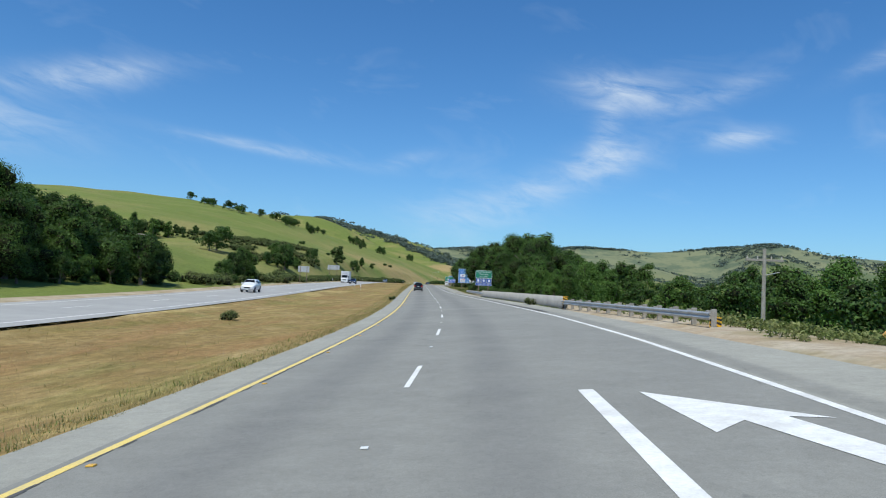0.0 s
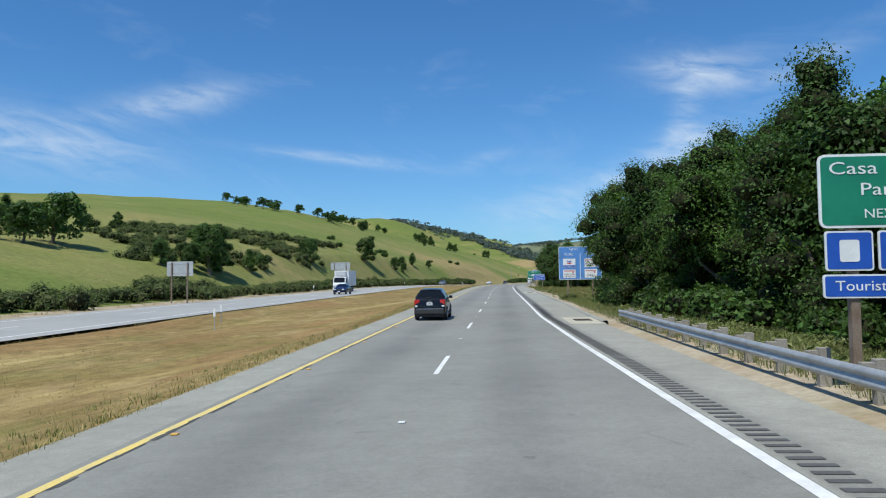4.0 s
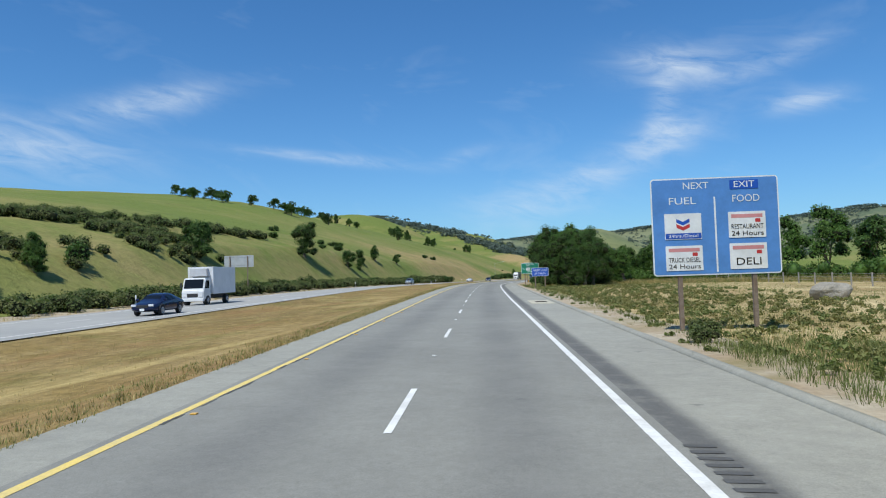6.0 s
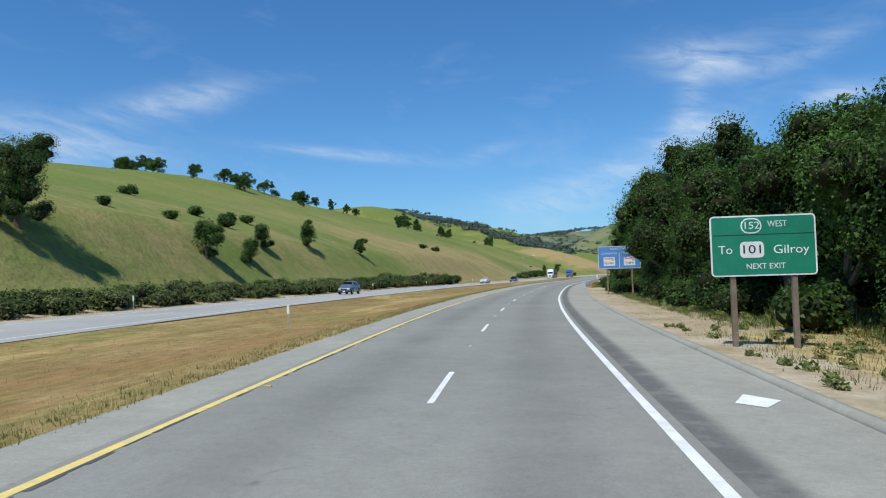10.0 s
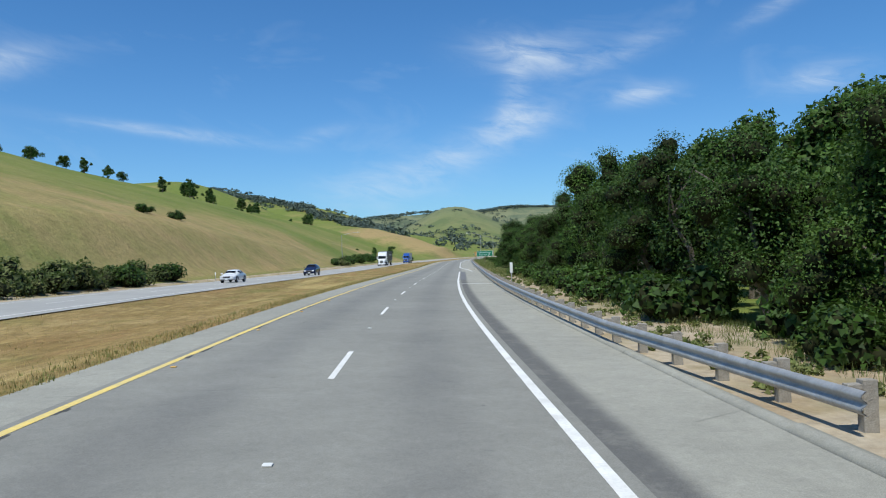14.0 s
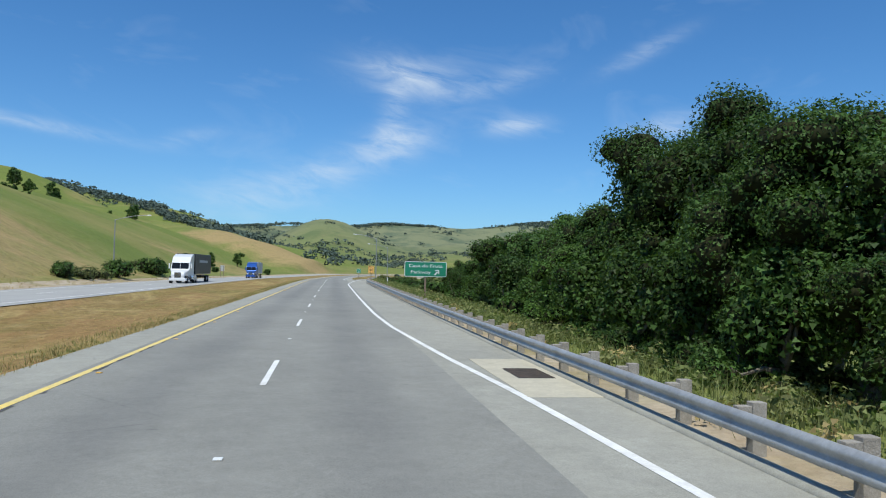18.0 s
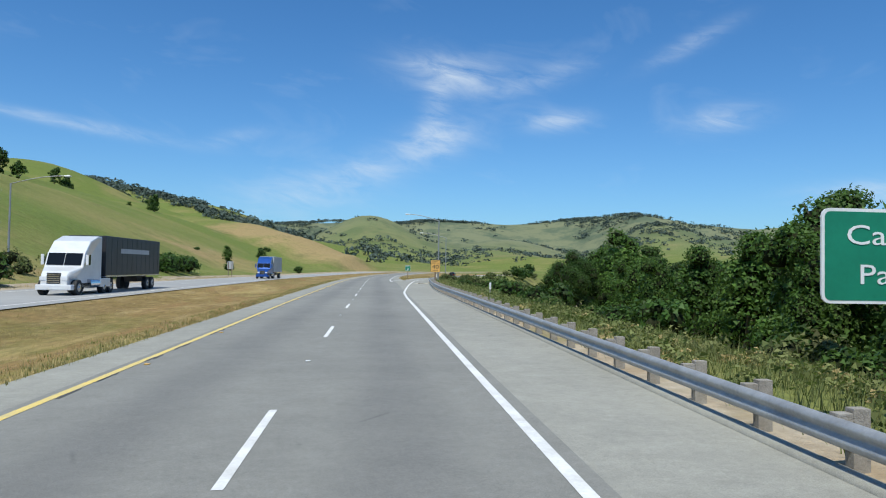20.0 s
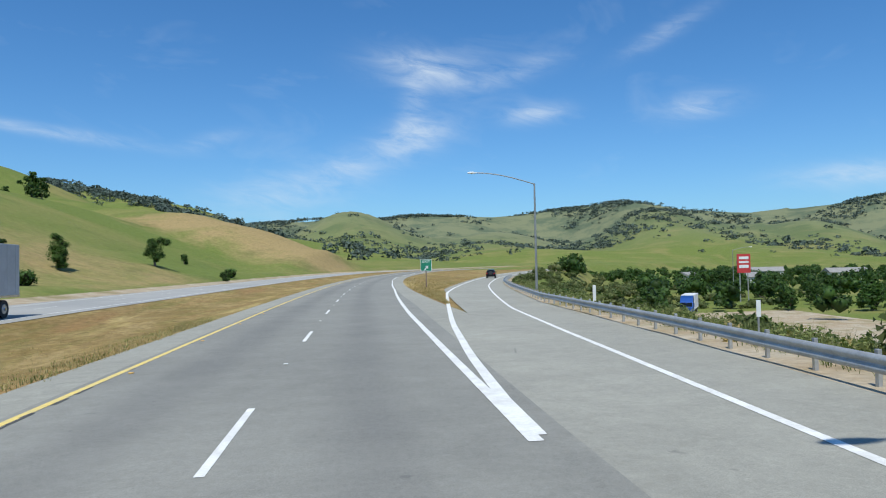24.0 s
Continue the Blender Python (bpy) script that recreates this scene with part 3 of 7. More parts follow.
ROAD_END = 1150
EDGE_LINE = lambda s: np.interp(s, [-110, 9, 24, 40, 58, 66, 95, 125, 140, 454], [6.9, 6.7, 6.8, 6.5, 5.8, 5.5, 4.8, 3.95, 3.60, 3.57])
LANE_R = lambda s: np.interp(s, [-110, 0, 50, 95, 125, 150, 560, 614, 650, 704, 760, ROAD_END], [7.2, 6.9, 6.3, 4.9, 4.1, 3.85, 3.85, 4.4, 5.2, 5.4, 4.2, 3.85])
MAIN_R = lambda s: np.where(s < 600, edge_right(s), np.interp(s, [600, 640, 704, 760, ROAD_END], [8.0, 7.0, 6.9, 6.6, 6.6]))
RAMP_L = lambda s: np.interp(s, [600, 640, 682, 745, 800, 860], [8.0, 7.0, 10.4, 21.0, 31.0, 44.0])
road = tagged(new("road", strip("road", -110, ROAD_END, -3.9, LANE_R, ASPHALT, 0.0, across=(0, .25, .5, .75, 1))), "grey worn asphalt two-lane roadway", "road", kind="structure")
tagged(new("shoulder_left", strip("shoulder_left", -110, ROAD_END, -5.1, -3.9, SHOULDER, 0.0)), "narrow pale asphalt median shoulder", "shoulder", kind="structure")
me = strip("shoulder_right", -110, ROAD_END, LANE_R, MAIN_R, SHOULDER, 0.0, across=(0, .04, .08, .12, .16, .2, .24, .28, .32, .36, .4, .5, 1))
_off = np.zeros(len(me.vertices), np.float32)
me.attributes["offset"].data.foreach_get("value", _off)
_ss = np.repeat(np.linspace(-110, ROAD_END, len(_off) // 13), 13)
_b = _off - EDGE_LINE(_ss)
_dark = np.where((_ss < 452) & (_ss > 140), 0.80, np.where(_ss < 452, 0.35, 0.0)) * smooth(_b, 0.12, 0.28) * (1 - smooth(_b, 0.6, 0.95))
me.attributes.new("beside", "FLOAT", "POINT").data.foreach_set("value", _dark.astype(np.float32))
tagged(new("shoulder_right", me), "pale worn asphalt breakdown shoulder", "shoulder", kind="structure")
tagged(new("exit_ramp", strip("exit_ramp", 600, 860, RAMP_L, edge_right, SHOULDER, 0.0, across=(0, .25, .5, .75, 1))), "pale asphalt exit ramp bending away", "road", kind="structure")
tagged(new("road_opposite", strip("road_opposite", -110, ROAD_END, lambda s: opp_near(s) - OPP_W, opp_near, OLD, 0.0, across=(0, .25, .5, .75, 1))), "pale roadway of the opposite direction", "road", kind="structure")


def marking(name, mesh, label):
    return tagged(new(name, mesh), label, "road marking", kind="structure")


marking("yellow_line", strip("yellow_line", -110, ROAD_END, -3.74, -3.585, YELLOW, 0.006), "solid yellow median edge line")
marking("edge_line", strip("edge_line", -110, 453, lambda s: EDGE_LINE(s) - 0.08, lambda s: EDGE_LINE(s) + 0.09, WHITE, 0.006), "solid white shoulder edge line")
EXIT_LINE = lambda s: np.interp(s, [454, 466, 472, 482, 490, 552, 561, 576, 590, 614, 628, 643, 693, 745, 800, 860], [5.4, 4.8, 4.3, 3.72, 3.55, 3.55, 3.7, 4.55, 5.5, 7.27, 8.45, 9.9, 17.0, 25.4, 36.0, 49.5])
marking("edge_line", strip("edge_line", 454, 858, lambda s: EXIT_LINE(s) - 0.08, lambda s: EXIT_LINE(s) + 0.09, WHITE, 0.006), "white edge line bending into the exit ramp")
GORE_L = lambda s: np.interp(s, [614, 623, 641, 685, 720, 760, 900], [3.88, 3.97, 4.2, 5.15, 5.1, 4.1, 3.7])
GORE_R = lambda s: np.interp(s, [614, 617, 623, 633, 671, 682, 745, 800, 858], [3.98, 4.07, 4.47, 5.37, 9.6, 11.3, 22.0, 32.0, 44.5])
marking("gore_line", strip("gore_line", 614, 1100, lambda s: GORE_L(s) - 0.03 * (s < 720) - 0.07, lambda s: GORE_L(s) + 0.03 * (s < 720) + 0.07, WHITE, 0.008), "broad white gore line beside the through lane")
marking("gore_line", strip("gore_line", 614.3, 858, lambda s: GORE_R(s) - 0.11, lambda s: GORE_R(s) + 0.11, WHITE, 0.010), "broad white gore line beside the exit ramp")
marking("ramp_line", strip("ramp_line", -110, 13.3, 3.3, 3.58, WHITE, 0.006), "broad white line between lane and entrance ramp")
marking("stop_bar", strip("stop_bar", 409.5, 409.9, 3.75, 6.3, WHITE, 0.009), "white bar across the shoulder")
_a = [(4.3, 12.8), (6.3, 9.9), (5.75, 10.15), (6.4, 6.0), (5.9, 6.0), (5.1, 10.0), (4.5, 9.3)]
me = mesh_np("merge_arrow", [tuple(at(q, p, 0.008)) for p, q in _a], [tuple(range(7))], WHITE)
marking("merge_arrow", me, "white merge arrow painted on the entrance lane")
marking("dark_band", strip("dark_band", 420, 453, lambda s: EDGE_LINE(s) + 0.2, lambda s: EDGE_LINE(s) + 0.8, TAR, 0.008), "dark tyre-black patch")
dash = mesh_np("lane_dash", [(-0.06, 0, 0), (0.06, 0, 0), (0.06, 3.8, 0), (-0.06, 3.8, 0)], [(0, 1, 2, 3)], WHITE)
for k in range(-42, 36):
    s = 613.35 + 14.605 * k
    tagged(new("lane_dash", dash), "white lane dash", "road marking", "lane dashes", "structure").matrix_world = lay(s, 0, 0.006)
    tagged(new("lane_dash", dash), "white lane dash", "road marking", "opposite lane dashes", "structure").matrix_world = lay(s, float(opp_near(s)) - 5.3, 0.006)
for a, b, t in ((1.35, 1.2, "near"), (9.2, 9.05, "far")):
    marking("opposite_edge_line", strip("opposite_edge_line", -110, ROAD_END, lambda s: opp_near(s) - a, lambda s: opp_near(s) - b, WHITE, 0.006), "pale edge line of the opposite roadway")

# ---- plants ----
BARK = material("oak_bark", (0.12, 0.095, 0.07), 0.95, var=(0.19, 0.17, 0.145), scale=0.3, fine=0.3, bump=1.0, bump_scale=18.0)
LEAF = material("oak_leaf", (0.032, 0.072, 0.013), 0.6, var=(0.050, 0.096, 0.018), scale=2.2, island=0.55, rand=0.25, spec=0.25, trans=0.15)
LEAF_B = material("bright_leaf", (0.052, 0.112, 0.019), 0.6, var=(0.075, 0.135, 0.025), scale=2.0, island=0.5, rand=0.25, spec=0.25, trans=0.2)
LEAF_G = material("brush_leaf", (0.080, 0.110, 0.038), 0.75, var=(0.125, 0.128, 0.052), scale=1.6, island=0.45, rand=0.3, spec=0.2, trans=0.2)


# near-black twig colour with the shade inside the crowns painted in
TWIG_SHADE = material("inner_twig_shade", (0.016, 0.022, 0.008), 0.9, var=(0.028, 0.030, 0.014), scale=1.2, fine=0.3, spec=0.1)


def leaves(rng, centres, radii, n, size, squash=1.0):
    """n small leaf sprays over the skins of round clumps, thinner inside."""
    centres, radii = np.asarray(centres, float), np.asarray(radii, float)
    w = radii ** 2
    k = rng.choice(len(radii), n, p=w / w.sum())
    d = rng.normal(size=(n, 3))
    d /= np.linalg.norm(d, axis=1, keepdims=True)
    d[:, 2] = np.where(d[:, 2] < -0.6, -d[:, 2], d[:, 2])
    r = radii[k] * np.clip(rng.normal(0.93, 0.15, n), 0.45, 1.3)
    p = centres[k] + d * r[:, None] * np.array([1, 1, squash])
    nrm = d + rng.normal(scale=0.6, size=(n, 3)) + np.array([0, 0, 0.25])
    nrm /= np.linalg.norm(nrm, axis=1, keepdims=True)
    a = np.cross(nrm, rng.normal(size=(n, 3)))
    a /= np.linalg.norm(a, axis=1, keepdims=True) + 1e-9
    b = np.cross(nrm, a)
    sz = size * rng.uniform(0.55, 1.35, n)[:, None]
    v = np.stack([p - a * sz * 0.9, p + a * sz * 0.9 + nrm * sz * 0.15, p + b * sz * 1.15], 1).reshape(-1, 3)
    return v, np.arange(3 * n).reshape(-1, 3)


def ico(n):
    bm = bmesh.new()
    bmesh.ops.create_icosphere(bm, subdivisions=n, radius=1.0)
    out = np.array([tuple(q.co) for q in bm.verts]), np.array([[q.index for q in fc.verts] for fc in bm.faces])
    bm.free()
    return out


ICO = {1: ico(1), 2: ico(2)}


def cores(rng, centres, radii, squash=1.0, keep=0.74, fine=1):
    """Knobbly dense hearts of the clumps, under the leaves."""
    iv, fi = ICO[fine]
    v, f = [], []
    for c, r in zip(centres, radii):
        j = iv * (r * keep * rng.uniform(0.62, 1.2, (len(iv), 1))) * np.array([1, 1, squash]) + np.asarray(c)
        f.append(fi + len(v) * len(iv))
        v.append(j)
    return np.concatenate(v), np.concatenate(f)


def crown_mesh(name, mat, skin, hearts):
    """Leaves over hearts coloured dark for inner shade, in one mesh with two materials."""
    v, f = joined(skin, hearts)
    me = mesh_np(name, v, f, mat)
    me.materials.append(TWIG_SHADE)
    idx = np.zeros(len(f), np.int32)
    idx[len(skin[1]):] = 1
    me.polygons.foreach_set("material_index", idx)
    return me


def joined(*pairs):
    V, F, n = [], [], 0
    for v, f in pairs:
        V.append(v)
        F.append(f + n)
        n += len(v)
    return np.concatenate(V), np.concatenate(F)


def clumps(rng, height, spread, base, count, squash):
    """Clump centres inside an uneven dome that reaches down to base."""
    out, rad = [], []
    lobes = [(rng.uniform(-0.5, 0.5) * spread, rng.uniform(-0.5, 0.5) * spread, base + (height - base) * rng.uniform(0.40, 0.72), 0.44) for _ in range(7)]
    lobes += [(math.cos(a) * spread * 0.35, math.sin(a) * spread * 0.35, base + (height - base) * rng.uniform(0.12, 0.25), 0.5) for a in rng.uniform(0, 6.28, 3)]
    for _ in range(count):
        lx, ly, lz, q = lobes[rng.randint(len(lobes))]
        d = rng.normal(size=3)
        d /= np.linalg.norm(d)
        R = spread * q * rng.uniform(0.5, 1.0)
        r = spread * rng.uniform(0.12, 0.22)
        z = lz + d[2] * (height - base) * 0.235
        z = max(base + r * 0.4, min(height - r * rng.uniform(0.8, 1.1), z))
        t = max(0.45, 1 - ((z - base) / (height - base)) ** 4)
        out.append(((lx + d[0] * R) * t, (ly + d[1] * R) * t, z))
        rad.append(r)
    out, rad = np.array(out), np.array(rad)
    # a clump that hangs free of the others is drawn in to its nearest neighbours
    for _ in range(3 if count > 30 else 0):
        for i in range(len(out)):
            gap = np.linalg.norm(out - out[i], axis=1) - 0.62 * (rad + rad[i])
            gap[i] = 9e9
            j = np.argsort(gap)[:3]
            if gap[j[2]] > 0:
                out[i] = 0.4 * out[i] + 0.6 * out[j].mean(axis=0)
    return out, rad


def limb(bm, a, b, r0, r1, rng, depth):
    """A bent, tapering limb that forks."""
    a, b = Vector(a), Vector(b)
    mid = (a + b) / 2 + Vector(rng.normal(scale=(b - a).length * 0.08, size=3).tolist())
    rod(bm, a, mid, r0, (r0 + r1) / 2, 5)
    rod(bm, mid, b, (r0 + r1) / 2, r1, 5)
    if depth:
        for _ in range(2):
            d = (b - a).length * rng.uniform(0.5, 0.75)
            v = ((b - a).normalized() + Vector((rng.normal() * 0.6, rng.normal() * 0.6, abs(rng.normal()) * 0.4))).normalized()
            limb(bm, b, b + v * d, r1, r1 * 0.45, rng, depth - 1)


def make_tree(seed, height, spread, base, count, n, size, mat, squash=0.85, open_crown=False):
    """Meshes of one tree: trunk with limbs, and crown."""
    rng = np.random.RandomState(seed)
    bm = bmesh.new()
    r = 0.028 * height + 0.05
    fork = Vector((rng.normal() * 0.15, rng.normal() * 0.15, max(base * 0.85, 0.14 * height)))
    rod(bm, (0, 0, -0.8), (fork.x * 0.5, fork.y * 0.5, fork.z * 0.5), r * 1.25, r, 10)
    rod(bm, (fork.x * 0.5, fork.y * 0.5, fork.z * 0.5), fork, r, r * 0.85, 10)
    c, rad = clumps(rng, height, spread, base, count, squash)
    for _ in range(5):
        k = c[rng.randint(len(c))]
        limb(bm, fork, Vector(((k[0] * 0.6), (k[1] * 0.6), fork.z + (k[2] - fork.z) * 0.65)), r * 0.5, r * 0.22, rng, 1 if not open_crown else 2)
    trunk = bpy.data.meshes.new("trunk")
    bm.to_mesh(trunk)
    bm.free()
    trunk.materials.append(BARK)
    skin = leaves(rng, c, rad, n, size, squash)
    if open_crown:
        return trunk, mesh_np("crown", *skin, mat)
    mid = [(0, 0, base + (height - base) * h) for h in (0.35, 0.6)]
    skin = joined(skin, leaves(rng, mid, [spread * 0.45, spread * 0.4], n // 7, size * 1.5, 0.8))
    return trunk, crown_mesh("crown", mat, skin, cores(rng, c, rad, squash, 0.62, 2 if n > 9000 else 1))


def plant(name, meshes, m, scale, label, category, group):
    ob = thing(name, m, label, category, group)
    ob.scale = (scale,) * 3
    for nm, me in zip(("trunk", "crown"), meshes):
        if me:
            part(nm, me, None, ob)
    return ob


def stand(s, u, spin=0.0, dz=0.0):
    p = land(s, u, dz)
    return pose(p.x, p.y, p.z, 0, 0, spin)


PR = random.Random(11)
NEAR = [make_tree(20 + i, 11.0, 5.5, 0.4, 80, 24000, 0.076, LEAF if i != 2 else LEAF_B) for i in range(4)]
BACK = [make_tree(50 + i, 11.0, 5.2, 0.5, 58, 6000, 0.16, LEAF if i else LEAF_B) for i in range(3)]
THICK = [make_tree(30 + i, 6.0, 3.6, 0.1, 50, 10000, 0.085, LEAF if i else LEAF_B) for i in range(3)]
TALL = [make_tree(40 + i, 11.0, 5.6, 0.5, 96, 42000, 0.072, LEAF) for i in range(2)]
BRIGHT = [make_tree(70 + i, 8.0, 3.9, 0.3, 50, 14000, 0.085, LEAF_B) for i in range(2)]
FAR = [make_tree(60 + i, 8.0, 4.2, 0.5, 26, 1700, 0.29, LEAF) for i in range(3)]
AIRY = [make_tree(90 + i, 8.0, 3.4, 2.6, 24, 7000, 0.085, LEAF_B, open_crown=True) for i in range(2)]
SCRAG = [make_tree(80 + i, 8.0, 6.8, 1.1, 30, 2400, 0.36, LEAF, open_crown=True) for i in range(2)]


def make_shrub(seed, height, spread, n, size, mat):
    rng = np.random.RandomState(seed)
    c = [(rng.uniform(-0.6, 0.6) * spread, rng.uniform(-0.6, 0.6) * spread, height * rng.uniform(0.15, 0.6)) for _ in range(12)]
    r = [spread * rng.uniform(0.22, 0.42) for _ in c]
    q = min(1.0, height / spread)
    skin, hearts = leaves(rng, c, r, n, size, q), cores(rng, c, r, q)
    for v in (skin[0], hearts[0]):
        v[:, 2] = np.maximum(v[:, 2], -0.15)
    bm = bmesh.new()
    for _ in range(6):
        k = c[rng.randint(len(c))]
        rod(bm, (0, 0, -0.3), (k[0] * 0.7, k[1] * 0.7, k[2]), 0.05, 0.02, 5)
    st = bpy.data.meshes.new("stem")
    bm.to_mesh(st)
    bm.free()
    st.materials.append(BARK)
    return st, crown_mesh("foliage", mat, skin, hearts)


SHRUB = [make_shrub(100 + i, 1.9, 1.7, 1000, 0.13, LEAF_G if i < 3 else LEAF) for i in range(5)]


def shrub(kind, s, u, scale, label="olive green brush on the slope", group="brush on the hillside"):
    ob = thing("shrub", stand(s, u, PR.uniform(0, 360)), label, "shrub", group)
    ob.scale = (scale, scale, scale * PR.uniform(0.8, 1.1))
    part("stem", SHRUB[kind][0], None, ob)
    part("foliage", SHRUB[kind][1], None, ob)
    return ob


OAK = "dense dark green live oak with a rounded crown"


def grove(pool, s0, s1, u0, u1, n, h0, h1, ref, group, label=OAK):
    for i in range(n):
        s = s0 + (s1 - s0) * (i + PR.uniform(0.15, 0.85)) / n
        plant("oak_tree", PR.choice(pool), stand(s, PR.uniform(u0, u1), PR.uniform(0, 360)), PR.uniform(h0, h1) / ref, label, "tree", group)


def oaks(pool, ref, places, group, label=OAK):
    """Trees at station, offset and height."""
    for s, u, h in places:
        plant("oak_tree", PR.choice(pool), stand(s, u, PR.uniform(0, 360)), 1.16 * h / ref, label, "tree", group)


# groves along the right, from the ramp on
grove(BACK, 14, 36, 24, 42, 8, 6.5, 8, 11, "trees below the ramp")
oaks(BACK, 11, ((38, 22.5, 5.6), (45, 22, 5.6), (44, 30, 7.2), (51, 21.5, 6), (52, 30, 7), (51, 38, 8), (59, 22, 5.4), (59, 30, 6.5), (58, 38, 8), (65, 22, 5.4), (64, 30, 6.8), (66, 37.5, 7.4), (73, 26, 5.6), (75, 34, 7.2), (80, 26, 6), (82, 33, 6.6), (87, 39, 7.6)), "trees below the ramp")
oaks(BRIGHT, 8, ((72, 13.5, 3.9), (78, 13, 4), (84, 12.5, 4.5), (90, 12.6, 5.4), (95, 13, 6.1), (76, 18, 5.2), (83, 17.6, 6.8), (88, 18.5, 6.5), (93, 17, 6)), "trees behind the concrete barrier", "bright green tree behind the concrete barrier")
oaks(BACK, 11, ((95, 19, 7.2), (99, 23, 8), (88, 25, 5.8), (94, 30, 6.2), (104, 28, 8)), "trees behind the concrete barrier")
BARRIER_OAKS = "oaks behind the concrete barrier"
oaks(NEAR, 11, ((105, 15, 9.2), (111, 17, 10.6), (117, 15.2, 10.6), (123, 17, 11.6), (129, 15, 10.4), (135, 16.5, 11), (141, 14.5, 9.8), (112, 22, 9.2)), BARRIER_OAKS)
oaks(BACK, 11, ((119, 22, 10.3), (126, 22, 10.9), (131, 21, 11), (137, 21, 11.3), (143, 21, 11.3), (121, 27, 7.4), (128, 27, 8.3), (136, 27, 9.8)), BARRIER_OAKS)
oaks(NEAR, 11, ((146, 13.2, 8.6), (151, 11.8, 9.2), (151, 17.5, 11.8), (156, 11.6, 9.9), (157, 17, 12), (161, 12.4, 10), (162, 18, 12.2), (164.5, 15, 9.4), (146, 18, 12)), BARRIER_OAKS)
oaks(BACK, 11, ((151, 23, 12.6), (157, 23, 12.6), (163, 23, 12)), BARRIER_OAKS)
SIGN_OAKS = "oaks behind the guide signs"
oaks(NEAR, 11, ((260, 16.4, 7.4), (265, 15.6, 8.4), (266, 18.4, 7.8), (271, 15.2, 9), (273, 18.8, 8.8), (277, 15.6, 9.4)), SIGN_OAKS)
oaks(NEAR, 11, ((282, 15, 9), (287, 14.2, 9.2), (293, 14, 9.8), (299, 14.3, 10.4), (305, 14.2, 11), (311, 14.2, 11.6), (317, 14, 11.9), (323, 14.4, 10.9), (329, 14.4, 11.2), (335, 14.2, 11.2), (341, 14.4, 11.3), (347, 14.2, 8.4), (352, 16, 9)), SIGN_OAKS)
oaks(BACK, 11, ((287, 18.6, 9.4), (293, 18.7, 10), (299, 18, 10.6), (305, 19, 11), (311, 18.7, 11.6), (317, 18.7, 12.3), (323, 18.5, 12), (329, 18.5, 12.5), (335, 18.7, 12.5), (341, 18.6, 12.5), (348, 18.5, 9.8), (327, 24, 12.9), (336, 24, 12.9), (345, 24, 12.9)), SIGN_OAKS)
FIELD_TREES = "trees beyond the dry field"
oaks(BRIGHT, 8, ((279, 23, 5.6), (285, 25, 5.8), (290, 28, 6)), FIELD_TREES, "bright green tree beside the dry field")
oaks(BACK, 11, ((272, 24.4, 5.4), (279, 25.3, 6), (287, 24.6, 6.9), (295, 25, 7.4), (286, 31.8, 6.6), (294, 32, 6.6), (301, 29, 7.2), (300, 36, 8.5), (283, 38, 7), (290, 40, 7.2), (288, 36, 7), (281, 34, 6), (297, 44, 10), (275, 38, 6.4), (280, 20.5, 8), (276, 42, 9.5), (284, 45, 11.4), (290, 49, 11.6), (278, 48, 8.4)), FIELD_TREES)
oaks(BACK, 11, ((264, 54, 10), (256, 57, 9.5), (246, 58, 10), (236, 60, 9), (226, 61, 9.5), (214, 62, 10), (202, 63, 9), (286, 56, 10)), FIELD_TREES)
RAIL_OAKS = "oaks behind the guardrail"
oaks(NEAR, 11, ((352, 13.6, 7.2), (357, 13.2, 6.3), (363, 13, 6.1), (369, 13, 6), (375, 13, 6.3), (381, 13, 6.9), (387, 13, 7.3), (393, 13, 7.6), (399, 13.2, 8), (405, 13, 7.1), (410, 13.2, 7.5), (415, 13, 6.4), (421, 13, 5.2), (427, 13.2, 6.1), (432, 13, 6.5), (437, 13.4, 6.2)), RAIL_OAKS)
oaks(THICK, 6, ((344, 16.5, 5), (350, 17, 5), (356, 15.5, 4.4), (362, 16, 4.4), (370, 15, 4), (378, 15.5, 4)), RAIL_OAKS, "leafy young oak under taller oaks")
oaks(BACK, 11, ((355, 17, 9.2), (361, 17.5, 9.9), (367, 17, 9), (373, 17, 7.4), (379, 17, 7.3), (386, 17.5, 8), (393, 17.5, 8), (400, 17.5, 8.4), (407, 17.5, 9), (414, 17, 9.4), (420, 17, 9.6), (427, 18, 7), (433, 18, 7.6), (439, 19, 8.3), (384, 22, 9), (396, 22.5, 9.6), (409, 22.3, 10.4), (420, 22, 10.4), (432, 23, 11.6), (358, 23, 10.8), (368, 23, 12)), RAIL_OAKS)
oaks(TALL, 11, ((468, 13.6, 7.4), (473, 13.4, 8.2), (479, 13.8, 8.6), (474, 17.4, 9.2), (480, 16.8, 10)), RAIL_OAKS, "broad old live oak beside the guardrail")
oaks(NEAR, 11, ((487, 16.6, 8.1), (487, 13.8, 7), (494, 16, 5.2), (462, 13.4, 6.2)), RAIL_OAKS)
oaks(THICK, 6, ((464, 11.2, 2.9), (468, 11.3, 3.7), (472, 11.2, 4), (476, 11.4, 4), (480, 11.4, 3.9), (484, 11.6, 3.6)), RAIL_OAKS, "leafy low oak boughs behind the guardrail")
THICKET, DENSE = "thicket below the guardrail", "dense green thicket tree below the guardrail"
oaks(THICK, 6, ((443, 13.5, 4.2), (447, 17, 5.4), (451, 15, 3.6), (455, 16.5, 4), (459, 14, 3.6), (463, 17.5, 4.6), (453, 20, 6.4), (460, 22, 6)), THICKET, DENSE)
